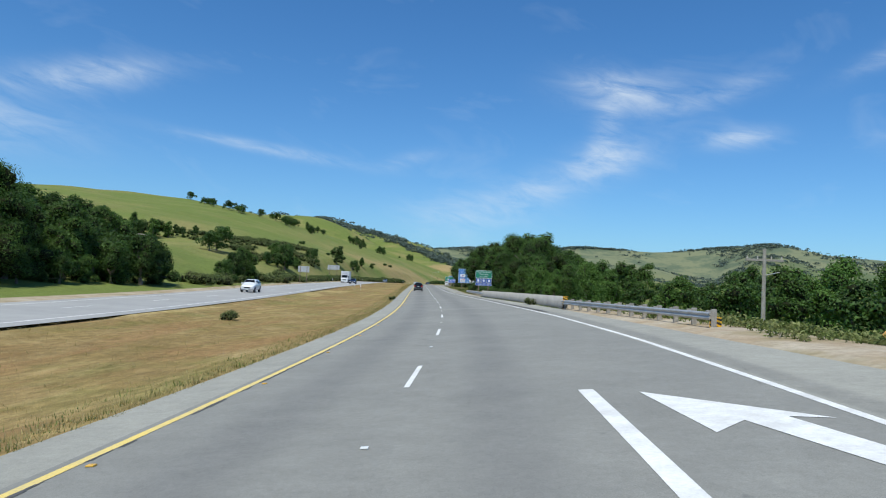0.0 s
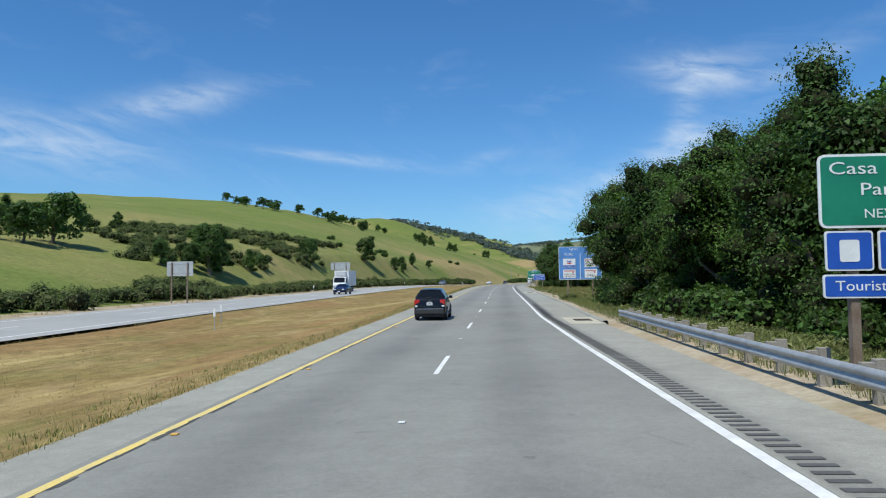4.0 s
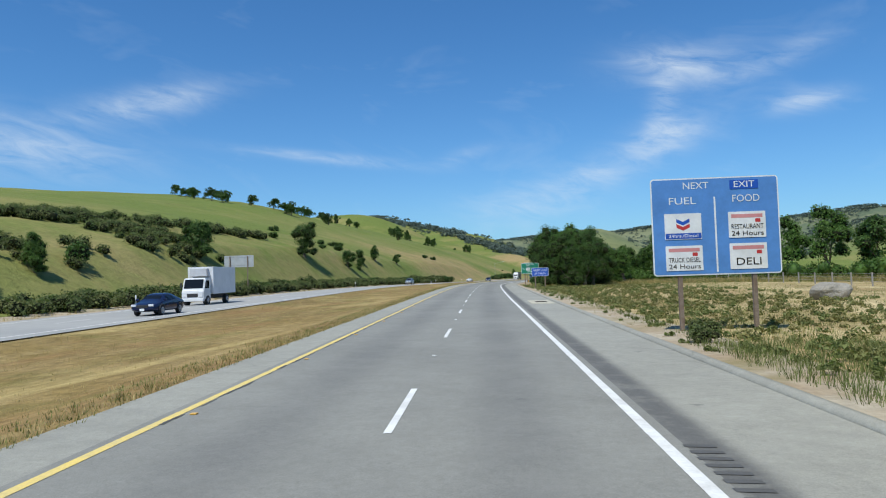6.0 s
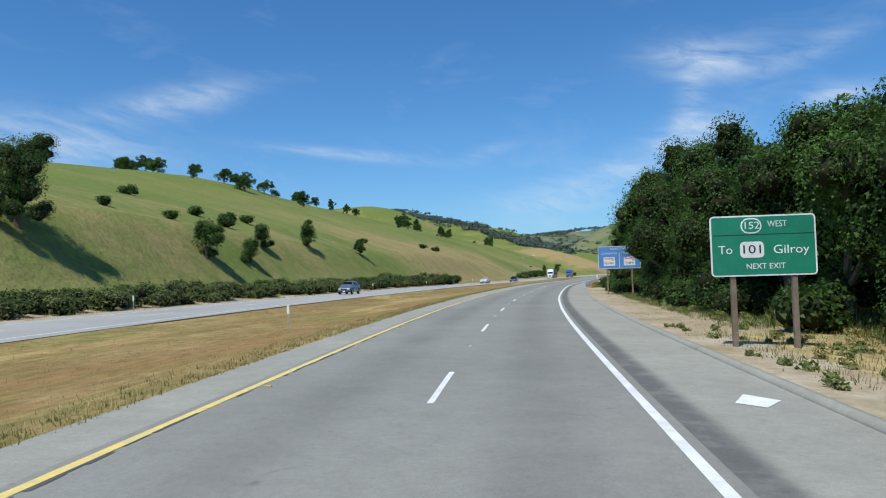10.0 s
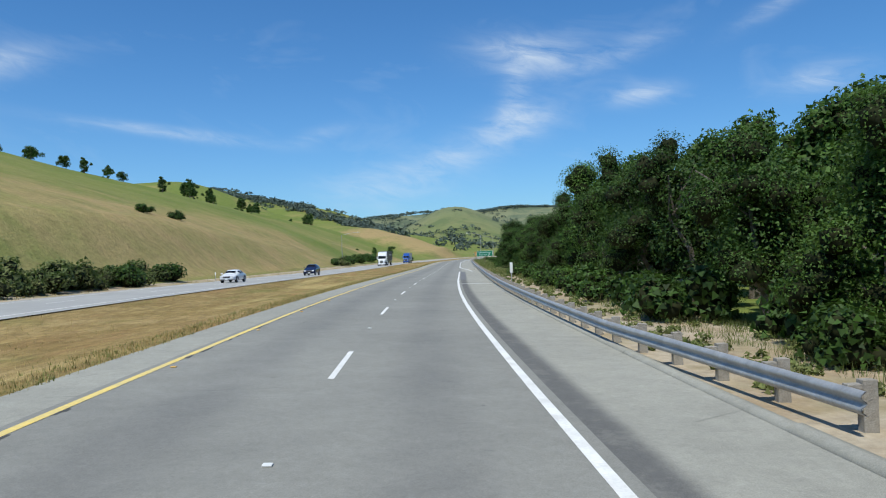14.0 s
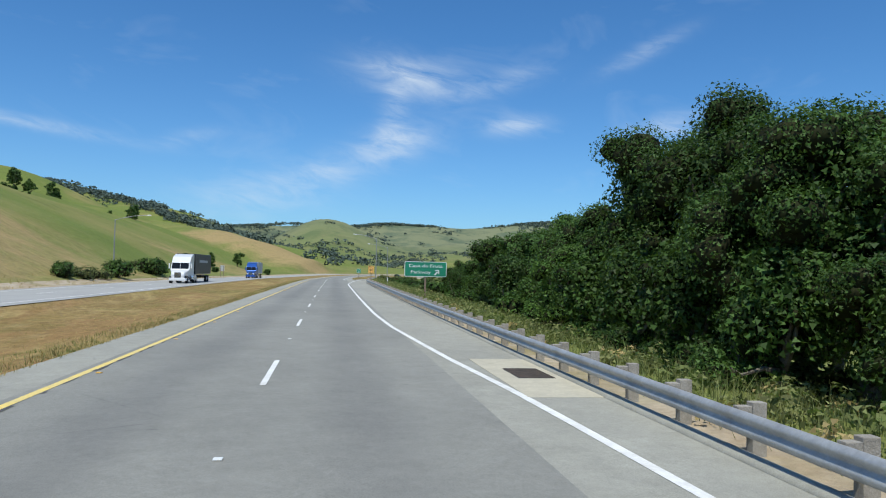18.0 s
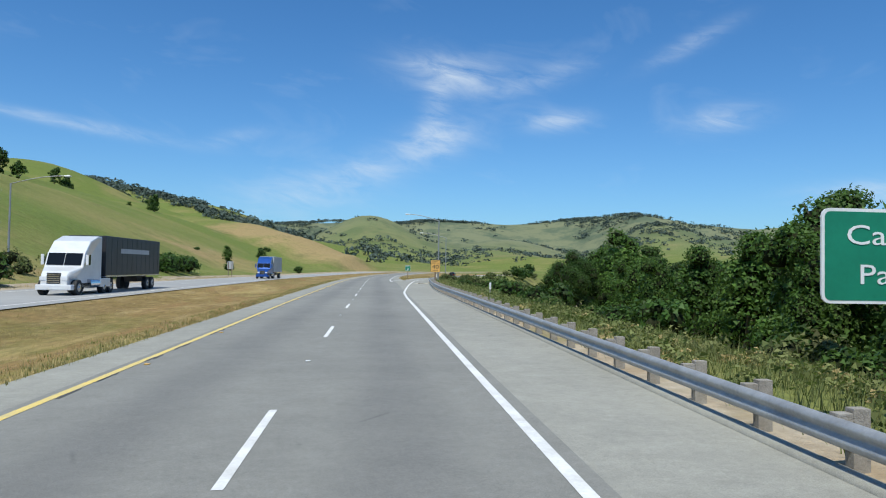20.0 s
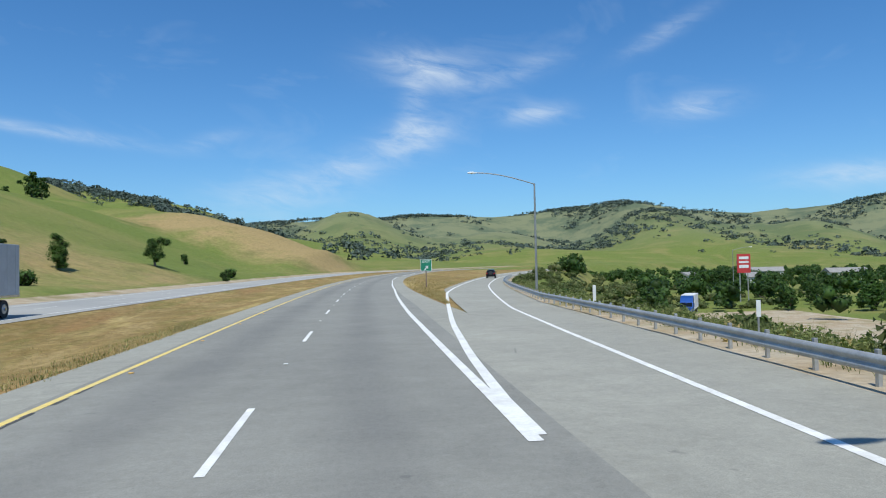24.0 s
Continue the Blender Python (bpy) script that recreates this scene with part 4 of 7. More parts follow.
oaks(THICK, 6, ((491, 14.2, 5.8), (496, 15.2, 5.2), (500, 16.4, 5.6), (503, 14.2, 5), (507, 16.5, 6.8), (512, 16.4, 6.5), (517, 16.2, 5.8), (522, 16.8, 5), (527, 17, 4.6), (502, 20.7, 7), (508, 20.9, 7.2), (514, 20.6, 7.2), (521, 20.4, 7.1), (527, 21, 8.2), (533, 21, 7.4), (539, 20.7, 5.9), (545, 20.6, 5.5), (551, 20.6, 4.9)), THICKET, DENSE)
oaks(AIRY, 8, ((507, 17.8, 7.2), (511, 19.5, 7.8)), THICKET, "tall thin-topped tree above the thicket")
oaks(BACK, 11, ((497, 25.5, 7.7), (505, 26.4, 7.8), (513, 26, 7.7), (521, 26, 7.7), (529, 26, 9.4), (537, 26, 8.8), (545, 26.5, 8.2), (553, 26.4, 6.4), (560, 26, 5.8), (568, 26, 5.4), (576, 27, 5.4)), THICKET, DENSE)
oaks(NEAR, 11, ((583, 23.5, 6.2), (588, 26, 7.6), (593, 24.5, 6.4), (597, 28, 7.4), (603, 27.5, 6.4)), THICKET, DENSE)
oaks(BACK, 11, ((585, 30, 9), (592, 32, 9.2), (600, 33, 8.6), (607, 33, 8), (614, 36, 8.6), (598, 39, 9.6)), THICKET, DENSE)
grove(FAR, 640, 880, 88, 150, 46, 5, 8, 8, "trees on the valley floor", "green tree on the valley floor")


def lands(s, u):
    s, u = np.asarray(s, float), np.asarray(u, float)
    x, y = plan(s, u)
    return np.stack([x, y, land_z(s, u)], -1)


def valley_trees():
    """The belt of trees that fills the valley floor."""
    rng = np.random.RandomState(29)
    pairs = []
    for p in lands(rng.uniform(720, 1150, 420), rng.uniform(48, 380, 420)):
        h = rng.uniform(4, 8)
        c = p + rng.uniform(-1, 1, (6, 3)) * np.array([h * 0.3, h * 0.3, h * 0.22]) + np.array([0, 0, h * 0.5])
        r = rng.uniform(0.16, 0.28, 6) * h
        pairs += [leaves(rng, c, r, 230, 0.5, 1.0), cores(rng, c, r, 1.0, 0.85)]
    v, f = joined(*pairs)
    tagged(new("valley_trees", mesh_np("valley_trees", v, f, LEAF)), "belt of green trees on the valley floor", "trees", kind="stuff")


valley_trees()
# the left side
SLOPE_OAK = "single green oak on the grassy slope"
BUSHY = "dense bushy oak leafy down to the ground"
oaks(NEAR, 11, ((55, -41, 10.4), (63, -41.5, 10.4), (69, -42, 10), (73, -44, 9)), "oaks beside the opposite roadway")
oaks(THICK, 6, ((84, -38, 5.6), (88, -36.2, 6), (92.5, -36.4, 6), (96, -37.2, 4.9)), "oaks beside the opposite roadway", BUSHY)
oaks(BACK, 11, ((62, -47, 11), (66, -54, 11), (75, -56, 10), (50, -49, 11), (72, -49, 10.5), (84, -50, 8), (86, -51, 9), (94, -54, 8.8), (101, -55, 7.6)), "oaks beside the opposite roadway")
oaks(BACK, 11, ((215, -112, 8), (222, -101, 7), (227, -107, 8), (226, -96, 6.4), (219, -86, 5.6), (226, -88, 4.8), (233, -84, 4), (240, -80, 3.8), (153, -61, 2.6), (157, -63, 2.4)), "oaks across the slope", "dark oak in the belt of trees across the slope")
oaks(THICK, 6, ((66, -39, 3.4), (73, -38.6, 3.2), (79, -39, 3), (85, -38.2, 2.6), (91, -37.4, 2.4), (97, -37, 2), (76, -44, 5), (125.5, -36.2, 4.2), (130.5, -36, 5.2), (136, -35.6, 5.6), (141, -36, 4.6), (194, -41, 3.6), (197.5, -39.6, 6.8), (202, -40, 4.6), (190, -43, 3.6), (204, -44, 4.8), (213, -39.6, 3.2), (252, -40.6, 5.7)), "bushy oaks beside the opposite roadway", "dense dark green bushy oak at the foot of the slope")
oaks(THICK, 6, ((328, -37.4, 4.7), (338, -36.8, 3.6), (347, -39.4, 3.7), (366, -40.2, 4.3), (391, -40, 3.3), (740, -39.8, 5), (711, -43, 4.4), (776, -48, 2.6)), "oaks on the slope", SLOPE_OAK)
oaks(NEAR, 11, ((303, -40.2, 8),), "oaks on the slope", SLOPE_OAK)
oaks(SCRAG, 8, ((185, -55.5, 5.6), (180, -56, 4.2)), "oaks on the slope", "open-crowned oak on the grassy slope")
for s, u in ((576, -242), (535, -209), (521, -195), (510, -178), (496, -164), (490, -160), (500, -150), (505, -140), (498, -129), (520, -131), (545, -126), (538, -206), (496, -126), (690, -216), (700, -206), (708, -212), (735, -212), (727, -177)):
    plant("oak_tree", PR.choice(SCRAG), stand(s, u, PR.uniform(0, 360)), PR.uniform(0.70, 0.95), "gnarled open-crowned oak on the ridge", "tree", "oaks on the ridge")
oaks(FAR, 8, ((718, -138.5, 8.5), (722, -182, 7), (715, -190, 7), (724, -144, 7), (712, -134, 6), (760, -161, 8), (739, -121, 8), (744, -118, 6), (756, -146, 8), (750, -141, 6), (843, -125, 7), (834, -158, 7), (872, -154, 5), (872, -142, 8), (868, -181, 9), (864, -178, 8), (800, -140, 6), (604, -102, 5)), "oaks on the hill", "round dark oak on the green hillside")
# brush along the foot of the slope and in bands across it
for i in range(90):
    s = 200 + 235 * (i + PR.random()) / 90
    shrub(PR.randrange(4), s, float(opp_near(s)) - OPP_W - PR.uniform(3.2, 5.8), PR.uniform(0.7, 1.25) * (1.35 if s > 368 else 1.0), "olive green bush at the foot of the slope", "brush at the foot of the slope")
for s, u, k in ((361, -71, 1.2), (315, -52, 1.1), (335, -46.3, 0.9), (350, -46.7, 1.0), (325, -48.6, 0.8), (351, -52.3, 1.0), (360, -51.7, 1.1), (366, -51.7, 1.0), (221, -40.8, 1.2), (473, -51, 1.0), (476, -51.5, 0.9), (484, -49.5, 1.0), (487, -50, 0.9), (563, -30, 1.5), (587, -31, 1.8),
                (591, -31, 1.6), (594, -32, 1.5), (761, -32, 1.2), (757, -32, 0.9), (620, -32, 1.8), (625, -33, 2.1), (631, -33, 2.2), (637, -33, 1.9), (545, -31, 1.2), (690, -37, 1.3), (713, -52, 0.6), (715, -52.5, 0.5), (750, -29.6, 0.6)):
    shrub(PR.choice((3, 4)), s, u, k, "round dark bush on the slope", "bushes on the slope")


def brush_belt():
    """Low brush of the slope: hundreds of grown-together clumps."""
    rng = np.random.RandomState(17)
    spots = []
    for _ in range(330):
        s = rng.uniform(175, 428)
        spots.append((s, float(opp_near(s)) - OPP_W - rng.uniform(2.5, 6.0), rng.uniform(0.7, 1.3)))
    for s0, u0, s1, u1, w, n in ((247, -84, 251, -58, 4, 70), (245, -60, 255, -44, 4, 80), (239, -43, 251, -41, 2, 18), (262, -60, 303, -51, 2.5, 60), (188, -49, 226, -43, 3, 45),
                                 (200, -54, 246, -62, 3.5, 50), (225, -76, 250, -68, 3, 35), (144, -33.5, 186, -36, 2, 60), (104, -35, 128, -35, 1.5, 30), (545, -30, 600, -34, 2, 14)):
        for _ in range(n):
            k = rng.uniform()
            spots.append((s0 + (s1 - s0) * k + rng.normal() * w * 0.6, u0 + (u1 - u0) * k + rng.normal() * w * 0.6, rng.uniform(0.7, 1.4)))
    pairs, hearts = [], []
    spots = np.array(spots)
    for p, k in zip(lands(spots[:, 0], spots[:, 1]), spots[:, 2]):
        c = p + rng.uniform(-0.8, 0.8, (4, 3)) * np.array([k, k, 0.3 * k]) + np.array([0, 0, 0.5 * k])
        r = rng.uniform(0.45, 0.85, 4) * k
        pairs.append(leaves(rng, c, r, 420, 0.12, 0.9))
        hearts.append(cores(rng, c, r, 0.9, 0.72))
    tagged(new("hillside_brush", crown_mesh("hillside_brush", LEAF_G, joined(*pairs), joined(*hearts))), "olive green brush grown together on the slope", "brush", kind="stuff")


brush_belt()
oaks(THICK, 6, ((88, -39.6, 6.4), (93, -40, 6.2), (84, -42, 6.4), (79, -41, 6), (75, -40, 5), (87, -46, 7.6), (92, -46.4, 7.8), (97, -46.4, 7.8), (102, -47, 7.6), (107, -48, 7.2), (111, -49, 5.8), (96, -51, 8), (104, -52, 7.4), (80, -47, 8.4), (74, -48, 8.6)), "oaks beside the opposite roadway", BUSHY)
oaks(THICK, 6, ((222, -87.3, 5.4), (218, -91, 5.8), (226, -84, 4.6), (214, -95, 6), (231, -81, 3.8), (224, -92, 5.6), (229, -86, 4.6), (219, -97, 6)), "oaks across the slope", "dark oak in the belt of trees across the slope")

# ---- barrier, guardrails ----
STEEL = material("galvanised_steel", (0.46, 0.47, 0.47), 0.5, metal=0.4, var=(0.34, 0.345, 0.35), scale=0.5, fine=0.15)
WOOD = material("weathered_post_wood", (0.27, 0.245, 0.21), 0.9, var=(0.36, 0.335, 0.295), scale=0.25, fine=0.25, bump=0.6, bump_scale=40.0)
SIGN_POST = material("brown_sign_post", (0.17, 0.12, 0.085), 0.9, var=(0.24, 0.19, 0.15), scale=0.3, fine=0.2, bump=0.5, bump_scale=40.0)


def extrude_line(name, profile, s0, s1, u, z, mat, step=2.0, closed=True):
    """A profile of (offset, height) carried along the road."""
    n = max(2, int((s1 - s0) / step) + 1)
    ss = np.linspace(s0, s1, n)
    pu, pz = np.array([p[0] for p in profile]), np.array([p[1] for p in profile])
    uu = u(ss) if callable(u) else np.full(n, float(u))
    S = np.repeat(ss[:, None], len(pu), 1)
    U = uu[:, None] + pu[None]
    x, y = plan(S, U)
    zz = np.interp(S, LINE_S, LINE_Z) + bank(S, uu[:, None]) + z + pz[None]
    k = len(pu)
    f = []
    for i in range(n - 1):
        for j in range(k if closed else k - 1):
            f.append((i * k + j, i * k + (j + 1) % k, (i + 1) * k + (j + 1) % k, (i + 1) * k + j))
    return mesh_np(name, np.stack([x, y, zz], -1).reshape(-1, 3), f, mat)


BARRIER_U = lambda s: np.interp(s, [14, 30, 50, 68, 95, 135], [11.2, 10.2, 8.5, 7.7, 6.6, 6.7])
barrier = tagged(new("barrier"), "stained concrete bridge barrier with weeds at its foot", "barrier", kind="structure")
for a in np.arange(50, 98, 6.0):
    part("panel", extrude_line("panel", [(-0.02, -0.3), (0.04, 0.35), (0.10, 0.86), (0.34, 0.86), (0.42, -0.3)], a, a + 5.97, BARRIER_U, 0, CONCRETE), None, barrier)

W_BEAM = [(0.0, -0.155), (-0.02, -0.15), (-0.075, -0.10), (-0.075, -0.06), (-0.01, -0.015), (-0.01, 0.015), (-0.075, 0.06), (-0.075, 0.10), (-0.02, 0.15), (0.0, 0.155),
          (0.006, 0.15), (-0.06, 0.10), (-0.06, 0.06), (0.004, 0.018), (0.004, -0.018), (-0.06, -0.06), (-0.06, -0.10), (0.006, -0.15)]
post_me = bpy.data.meshes.new("post")
_b = boxed(-0.09, 0.11, -0.075, 0.075, -1.4, 0.68, bevel=0.012)
_b.to_mesh(post_me)
_b.free()
post_me.materials.append(WOOD)
slim_me = bpy.data.meshes.new("post")
_b = boxed(-0.06, 0.02, -0.04, 0.04, -1.4, 0.62, bevel=0.008)
_b.to_mesh(slim_me)
_b.free()
slim_me.materials.append(STEEL)
block_me = bpy.data.meshes.new("block")
_b = boxed(-0.28, -0.09, -0.07, 0.07, 0.29, 0.63, bevel=0.01)
_b.to_mesh(block_me)
_b.free()
block_me.materials.append(WOOD)


def guardrail(s0, s1, u, label, height=0.44):
    rail = thing("guardrail", turn_at(s0, float(u(s0))), label, "guardrail", kind="structure")
    inv = rail.matrix_world.inverted()
    for a in np.arange(s0, s1 - 0.1, 3.81):
        ob = part("rail", extrude_line("rail", W_BEAM, a, min(a + 3.86, s1), lambda s: u(s) - 0.285, height, STEEL, 1.9), None, rail)
        ob.matrix_parent_inverse = inv
    for a in np.arange(s0 + 0.4, s1, 1.905):
        for nm, me in (("post", post_me), ("block", block_me)) if a < 590 else (("post", slim_me),):
            ob = part(nm, me, None, rail)
            ob.matrix_parent_inverse = inv
            ob.matrix_basis = turn_at(a, float(u(a)), 0, PR.uniform(-2, 2))
    return rail


guardrail(27, 50, lambda s: BARRIER_U(s) + 0.25, "galvanised guardrail ending at the concrete barrier")
guardrail(98, 134, lambda s: BARRIER_U(s) + 0.5, "short galvanised guardrail after the barrier")
guardrail(360.5, 745, lambda s: edge_right(s) + 0.40 + np.interp(s, [360, 370], [0.7, 0.0]), "long galvanised guardrail on wooden posts")


# ---- signs ----
def paint(name, c, rough=0.45):
    return material(name, c, rough, var=tuple(v * 0.82 for v in c), scale=0.8, fine=0.06)


GREEN = paint("sign_green", (0.012, 0.22, 0.13))
BLUE = paint("sign_blue", (0.10, 0.27, 0.62))
DEEP = paint("sign_deep_blue", (0.02, 0.10, 0.48))
SIGNWHITE = paint("sign_white", (0.80, 0.82, 0.82))
AMBER = paint("sign_amber", (0.78, 0.44, 0.12))
BLACK = paint("sign_black", (0.02, 0.02, 0.02))
RED = paint("sign_red", (0.55, 0.05, 0.05))
PINK = paint("sign_pink", (0.65, 0.28, 0.28))
ALU = material("sign_back_aluminium", (0.52, 0.53, 0.53), 0.55, metal=0.3, var=(0.44, 0.45, 0.45), scale=0.7, fine=0.08)


def rounded(bm, x0, x1, z0, z1, y, r, thick=0.0):
    """A rounded plate in the x-z plane facing -y."""
    pts = []
    for cx, cz, a0 in ((x1 - r, z1 - r, 0), (x0 + r, z1 - r, 90), (x0 + r, z0 + r, 180), (x1 - r, z0 + r, 270)):
        for a in range(a0, a0 + 91, 30):
            pts.append((cx + r * math.cos(radians(a)), cz + r * math.sin(radians(a))))
    vs = [bm.verts.new((p, y, q)) for p, q in pts]
    f = bm.faces.new(vs)
    if thick:
        got = bmesh.ops.extrude_face_region(bm, geom=[f])
        bmesh.ops.translate(bm, vec=(0, thick, 0), verts=[v for v in got["geom"] if isinstance(v, bmesh.types.BMVert)])
        bmesh.ops.recalc_face_normals(bm, faces=bm.faces[:])
    return bm


def plate(*a, **k):
    return rounded(bmesh.new(), *a, **k)


def text_mesh(body, size, x, z, y, width=0.0, spacing=1.0, align="CENTER"):
    cu = bpy.data.curves.new("words", "FONT")
    cu.body, cu.size, cu.align_x, cu.align_y, cu.space_character, cu.extrude, cu.offset = body, size, align, "CENTER", spacing, 0.002, 0.0
    cu.resolution_u = 3
    ob = new("words", cu)
    me = bpy.data.meshes.new_from_object(ob.evaluated_get(bpy.context.evaluated_depsgraph_get()))
    bpy.data.objects.remove(ob)
    w = (max(v.co.x for v in me.vertices) - min(v.co.x for v in me.vertices)) if len(me.vertices) else 1
    k = width / w if width else 1.0
    me.transform(Matrix.Translation((x, y, z)) @ Matrix.Rotation(radians(90), 4, "X") @ Matrix.Diagonal((k, 1, 1, 1)))
    return me


def words(parent, body, size, x, z, mat, y=-0.012, width=0.0, spacing=1.0):
    return part("lettering", text_mesh(body, size, x, z, y, width, spacing), mat, parent)


def sign(name, s, u0, u1, z0, z1, mat, label, posts=2, border=SIGNWHITE, turn=0.0, wood=True, foot=None, rr=0.12, shift=0.0):
    """A roadside sign: panel with border on posts. Its x runs across, its front faces -y."""
    w, h = u1 - u0, z1 - z0
    m = turn_at(s, (u0 + u1) / 2, shift, turn)
    z0, z1 = z0 - shift, z1 - shift
    ob = thing(name, m, label, "road sign")
    panel = part("panel", plate(-w / 2, w / 2, z0, z1, 0.0, rr, 0.03), border or mat, ob)
    if border:
        b = 0.045 if w > 1.6 else 0.03
        part("face", plate(-w / 2 + b, w / 2 - b, z0 + b, z1 - b, -0.005, max(rr - b, 0.02), 0.004), mat, ob)
    g = float(land_z(s, (u0 + u1) / 2) - at(s, (u0 + u1) / 2)[2]) - shift
    for i in range(posts):
        px = 0.0 if posts == 1 else (-0.29 * w if i == 0 else 0.29 * w)
        part("post", boxed(px - 0.075, px + 0.075, 0.034, 0.184, g - 0.6, z1 - 0.15, bevel=0.012) if wood else rodded((px, 0.09, g - 0.5), (px, 0.09, z1 - 0.1), 0.045), SIGN_POST if wood else STEEL, ob)
    return ob


def business(parent, x0, x1, z0, z1, lines, logo):
    """A small white panel on a services sign. The trade marks are plain coloured shapes."""
    p = part("business_panel", plate(x0, x1, z0, z1, -0.022, 0.03, 0.014), SIGNWHITE, parent, "white business panel")
    w, h, cx = x1 - x0, z1 - z0, (x0 + x1) / 2
    if logo == "chevrons":
        for k, mat in enumerate((DEEP, RED)):
            bm = bmesh.new()
            zc = z0 + h * (0.66 - 0.2 * k)
            pts = [(-0.2, 0.14), (0, 0.02), (0.2, 0.14), (0.2, 0.0), (0, -0.12), (-0.2, 0.0)]
            vs = [bm.verts.new((cx + a * w * 0.9, -0.026, zc + b * h)) for a, b in pts]
            bm.faces.new((vs[0], vs[5], vs[4], vs[1]))
            bm.faces.new((vs[1], vs[4], vs[3], vs[2]))
            part("emblem", bm, mat, p)
        part("band", plate(x0 + 0.02, x1 - 0.02, z0 + 0.02, z0 + h * 0.24, -0.026, 0.01, 0.003), DEEP, p)
        part("lettering", text_mesh(lines[0], h * 0.17, cx, z0 + h * 0.13, -0.03, w * 0.8), SIGNWHITE, p)
        return
    part("emblem", plate(x0 + w * 0.08, x1 - w * 0.08, z1 - h * 0.24, z1 - h * 0.10, -0.026, 0.01, 0.003), PINK, p)
    part("emblem", plate(cx + w * 0.22, cx + w * 0.36, z1 - h * 0.42, z1 - h * 0.28, -0.026, 0.02, 0.003), RED, p)
    for k, t in enumerate(lines):
        sz = h * (0.26 if len(lines) > 1 else 0.40)
        zc = z0 + h * ((0.42 - 0.26 * k) if len(lines) > 1 else 0.28)
        part("lettering", text_mesh(t, sz, cx, zc, -0.03, w * (0.86 if len(t) > 6 else 0.66)), BLACK, p)


# fuel and food board
o = sign("services_sign", 176.5, 7.5, 12.0, 2.0, 5.5, BLUE, "blue fuel and food services sign on two wooden posts", shift=-0.15)
words(o, "NEXT", 0.34, -0.65, 5.36, SIGNWHITE, width=0.9)
part("exit_patch", plate(0.55, 1.55, 5.20, 5.52, -0.018, 0.02, 0.012), DEEP, o)
words(o, "EXIT", 0.32, 1.05, 5.36, SIGNWHITE, y=-0.022, width=0.72)
words(o, "FUEL", 0.36, -1.15, 4.82, SIGNWHITE, width=0.95)
words(o, "FOOD", 0.36, 1.1, 4.85, SIGNWHITE, width=0.95)
part("divider", plate(-0.03, 0.03, 2.25, 4.95, -0.010, 0.005, 0.004), SIGNWHITE, o)
business(o, -1.80, -0.50, 3.45, 4.38, ["24hrs./Diesel"], "chevrons")
business(o, -1.80, -0.50, 2.33, 3.22, ["TRUCK DIESEL", "24 Hours"], "")
business(o, 0.45, 1.75, 3.45, 4.38, ["RESTAURANT", "24 Hours"], "")
business(o, 0.45, 1.75, 2.33, 3.25, ["DELI"], "")
# next gas
o = sign("gas_sign", 253.0, 8.0, 10.4, 1.65, 2.85, DEEP, "dark blue next gas sign on two posts")
words(o, "NEXT GAS", 0.40, 0, 2.48, SIGNWHITE, width=1.95)
words(o, "25 MILES", 0.36, 0, 2.02, SIGNWHITE, width=1.55)
# route sign
o = sign("route_sign", 272.7, 7.2, 10.2, 2.1, 3.9, GREEN, "green route guide sign on two wooden posts")
part("patch_line", plate(-1.44, 1.44, 3.32, 3.335, -0.011, 0.004, 0.004), BLACK, o)
part("route_shield", plate(-0.62, -0.02, 3.36, 3.82, -0.012, 0.22, 0.006), SIGNWHITE, o)
part("shield_face", plate(-0.58, -0.06, 3.40, 3.78, -0.016, 0.18, 0.004), GREEN, o)
words(o, "152", 0.30, -0.32, 3.59, SIGNWHITE, y=-0.020, width=0.42)
words(o, "WEST", 0.26, 0.42, 3.62, SIGNWHITE, width=0.55)
words(o, "To", 0.36, -1.08, 2.88, SIGNWHITE)
part("route_shield", plate(-0.66, 0.02, 2.64, 3.12, -0.012, 0.12, 0.006), SIGNWHITE, o)
words(o, "101", 0.36, -0.32, 2.88, BLACK, y=-0.016, width=0.5)
words(o, "Gilroy", 0.36, 0.78, 2.86, SIGNWHITE, width=1.0)
words(o, "NEXT EXIT", 0.24, 0.05, 2.38, SIGNWHITE, width=1.1)
# camping and lodging board
o = sign("services_sign", 327.5, 7.65, 12.0, 2.75, 5.1, BLUE, "blue camping and lodging services sign on two wooden posts")
words(o, "NEXT EXIT", 0.30, 0, 4.82, SIGNWHITE, width=1.8)
words(o, "CAMPING", 0.29, -1.05, 4.35, SIGNWHITE, width=1.6)
words(o, "LODGING", 0.29, 1.05, 4.35, SIGNWHITE, width=1.6)
part("divider", plate(-0.025, 0.025, 2.85, 4.5, -0.010, 0.005, 0.004), SIGNWHITE, o)
business(o, -1.62, -0.45, 3.05, 3.95, ["RV PARK"], "")
business(o, 0.45, 1.6, 3.05, 3.95, ["INN"], "")
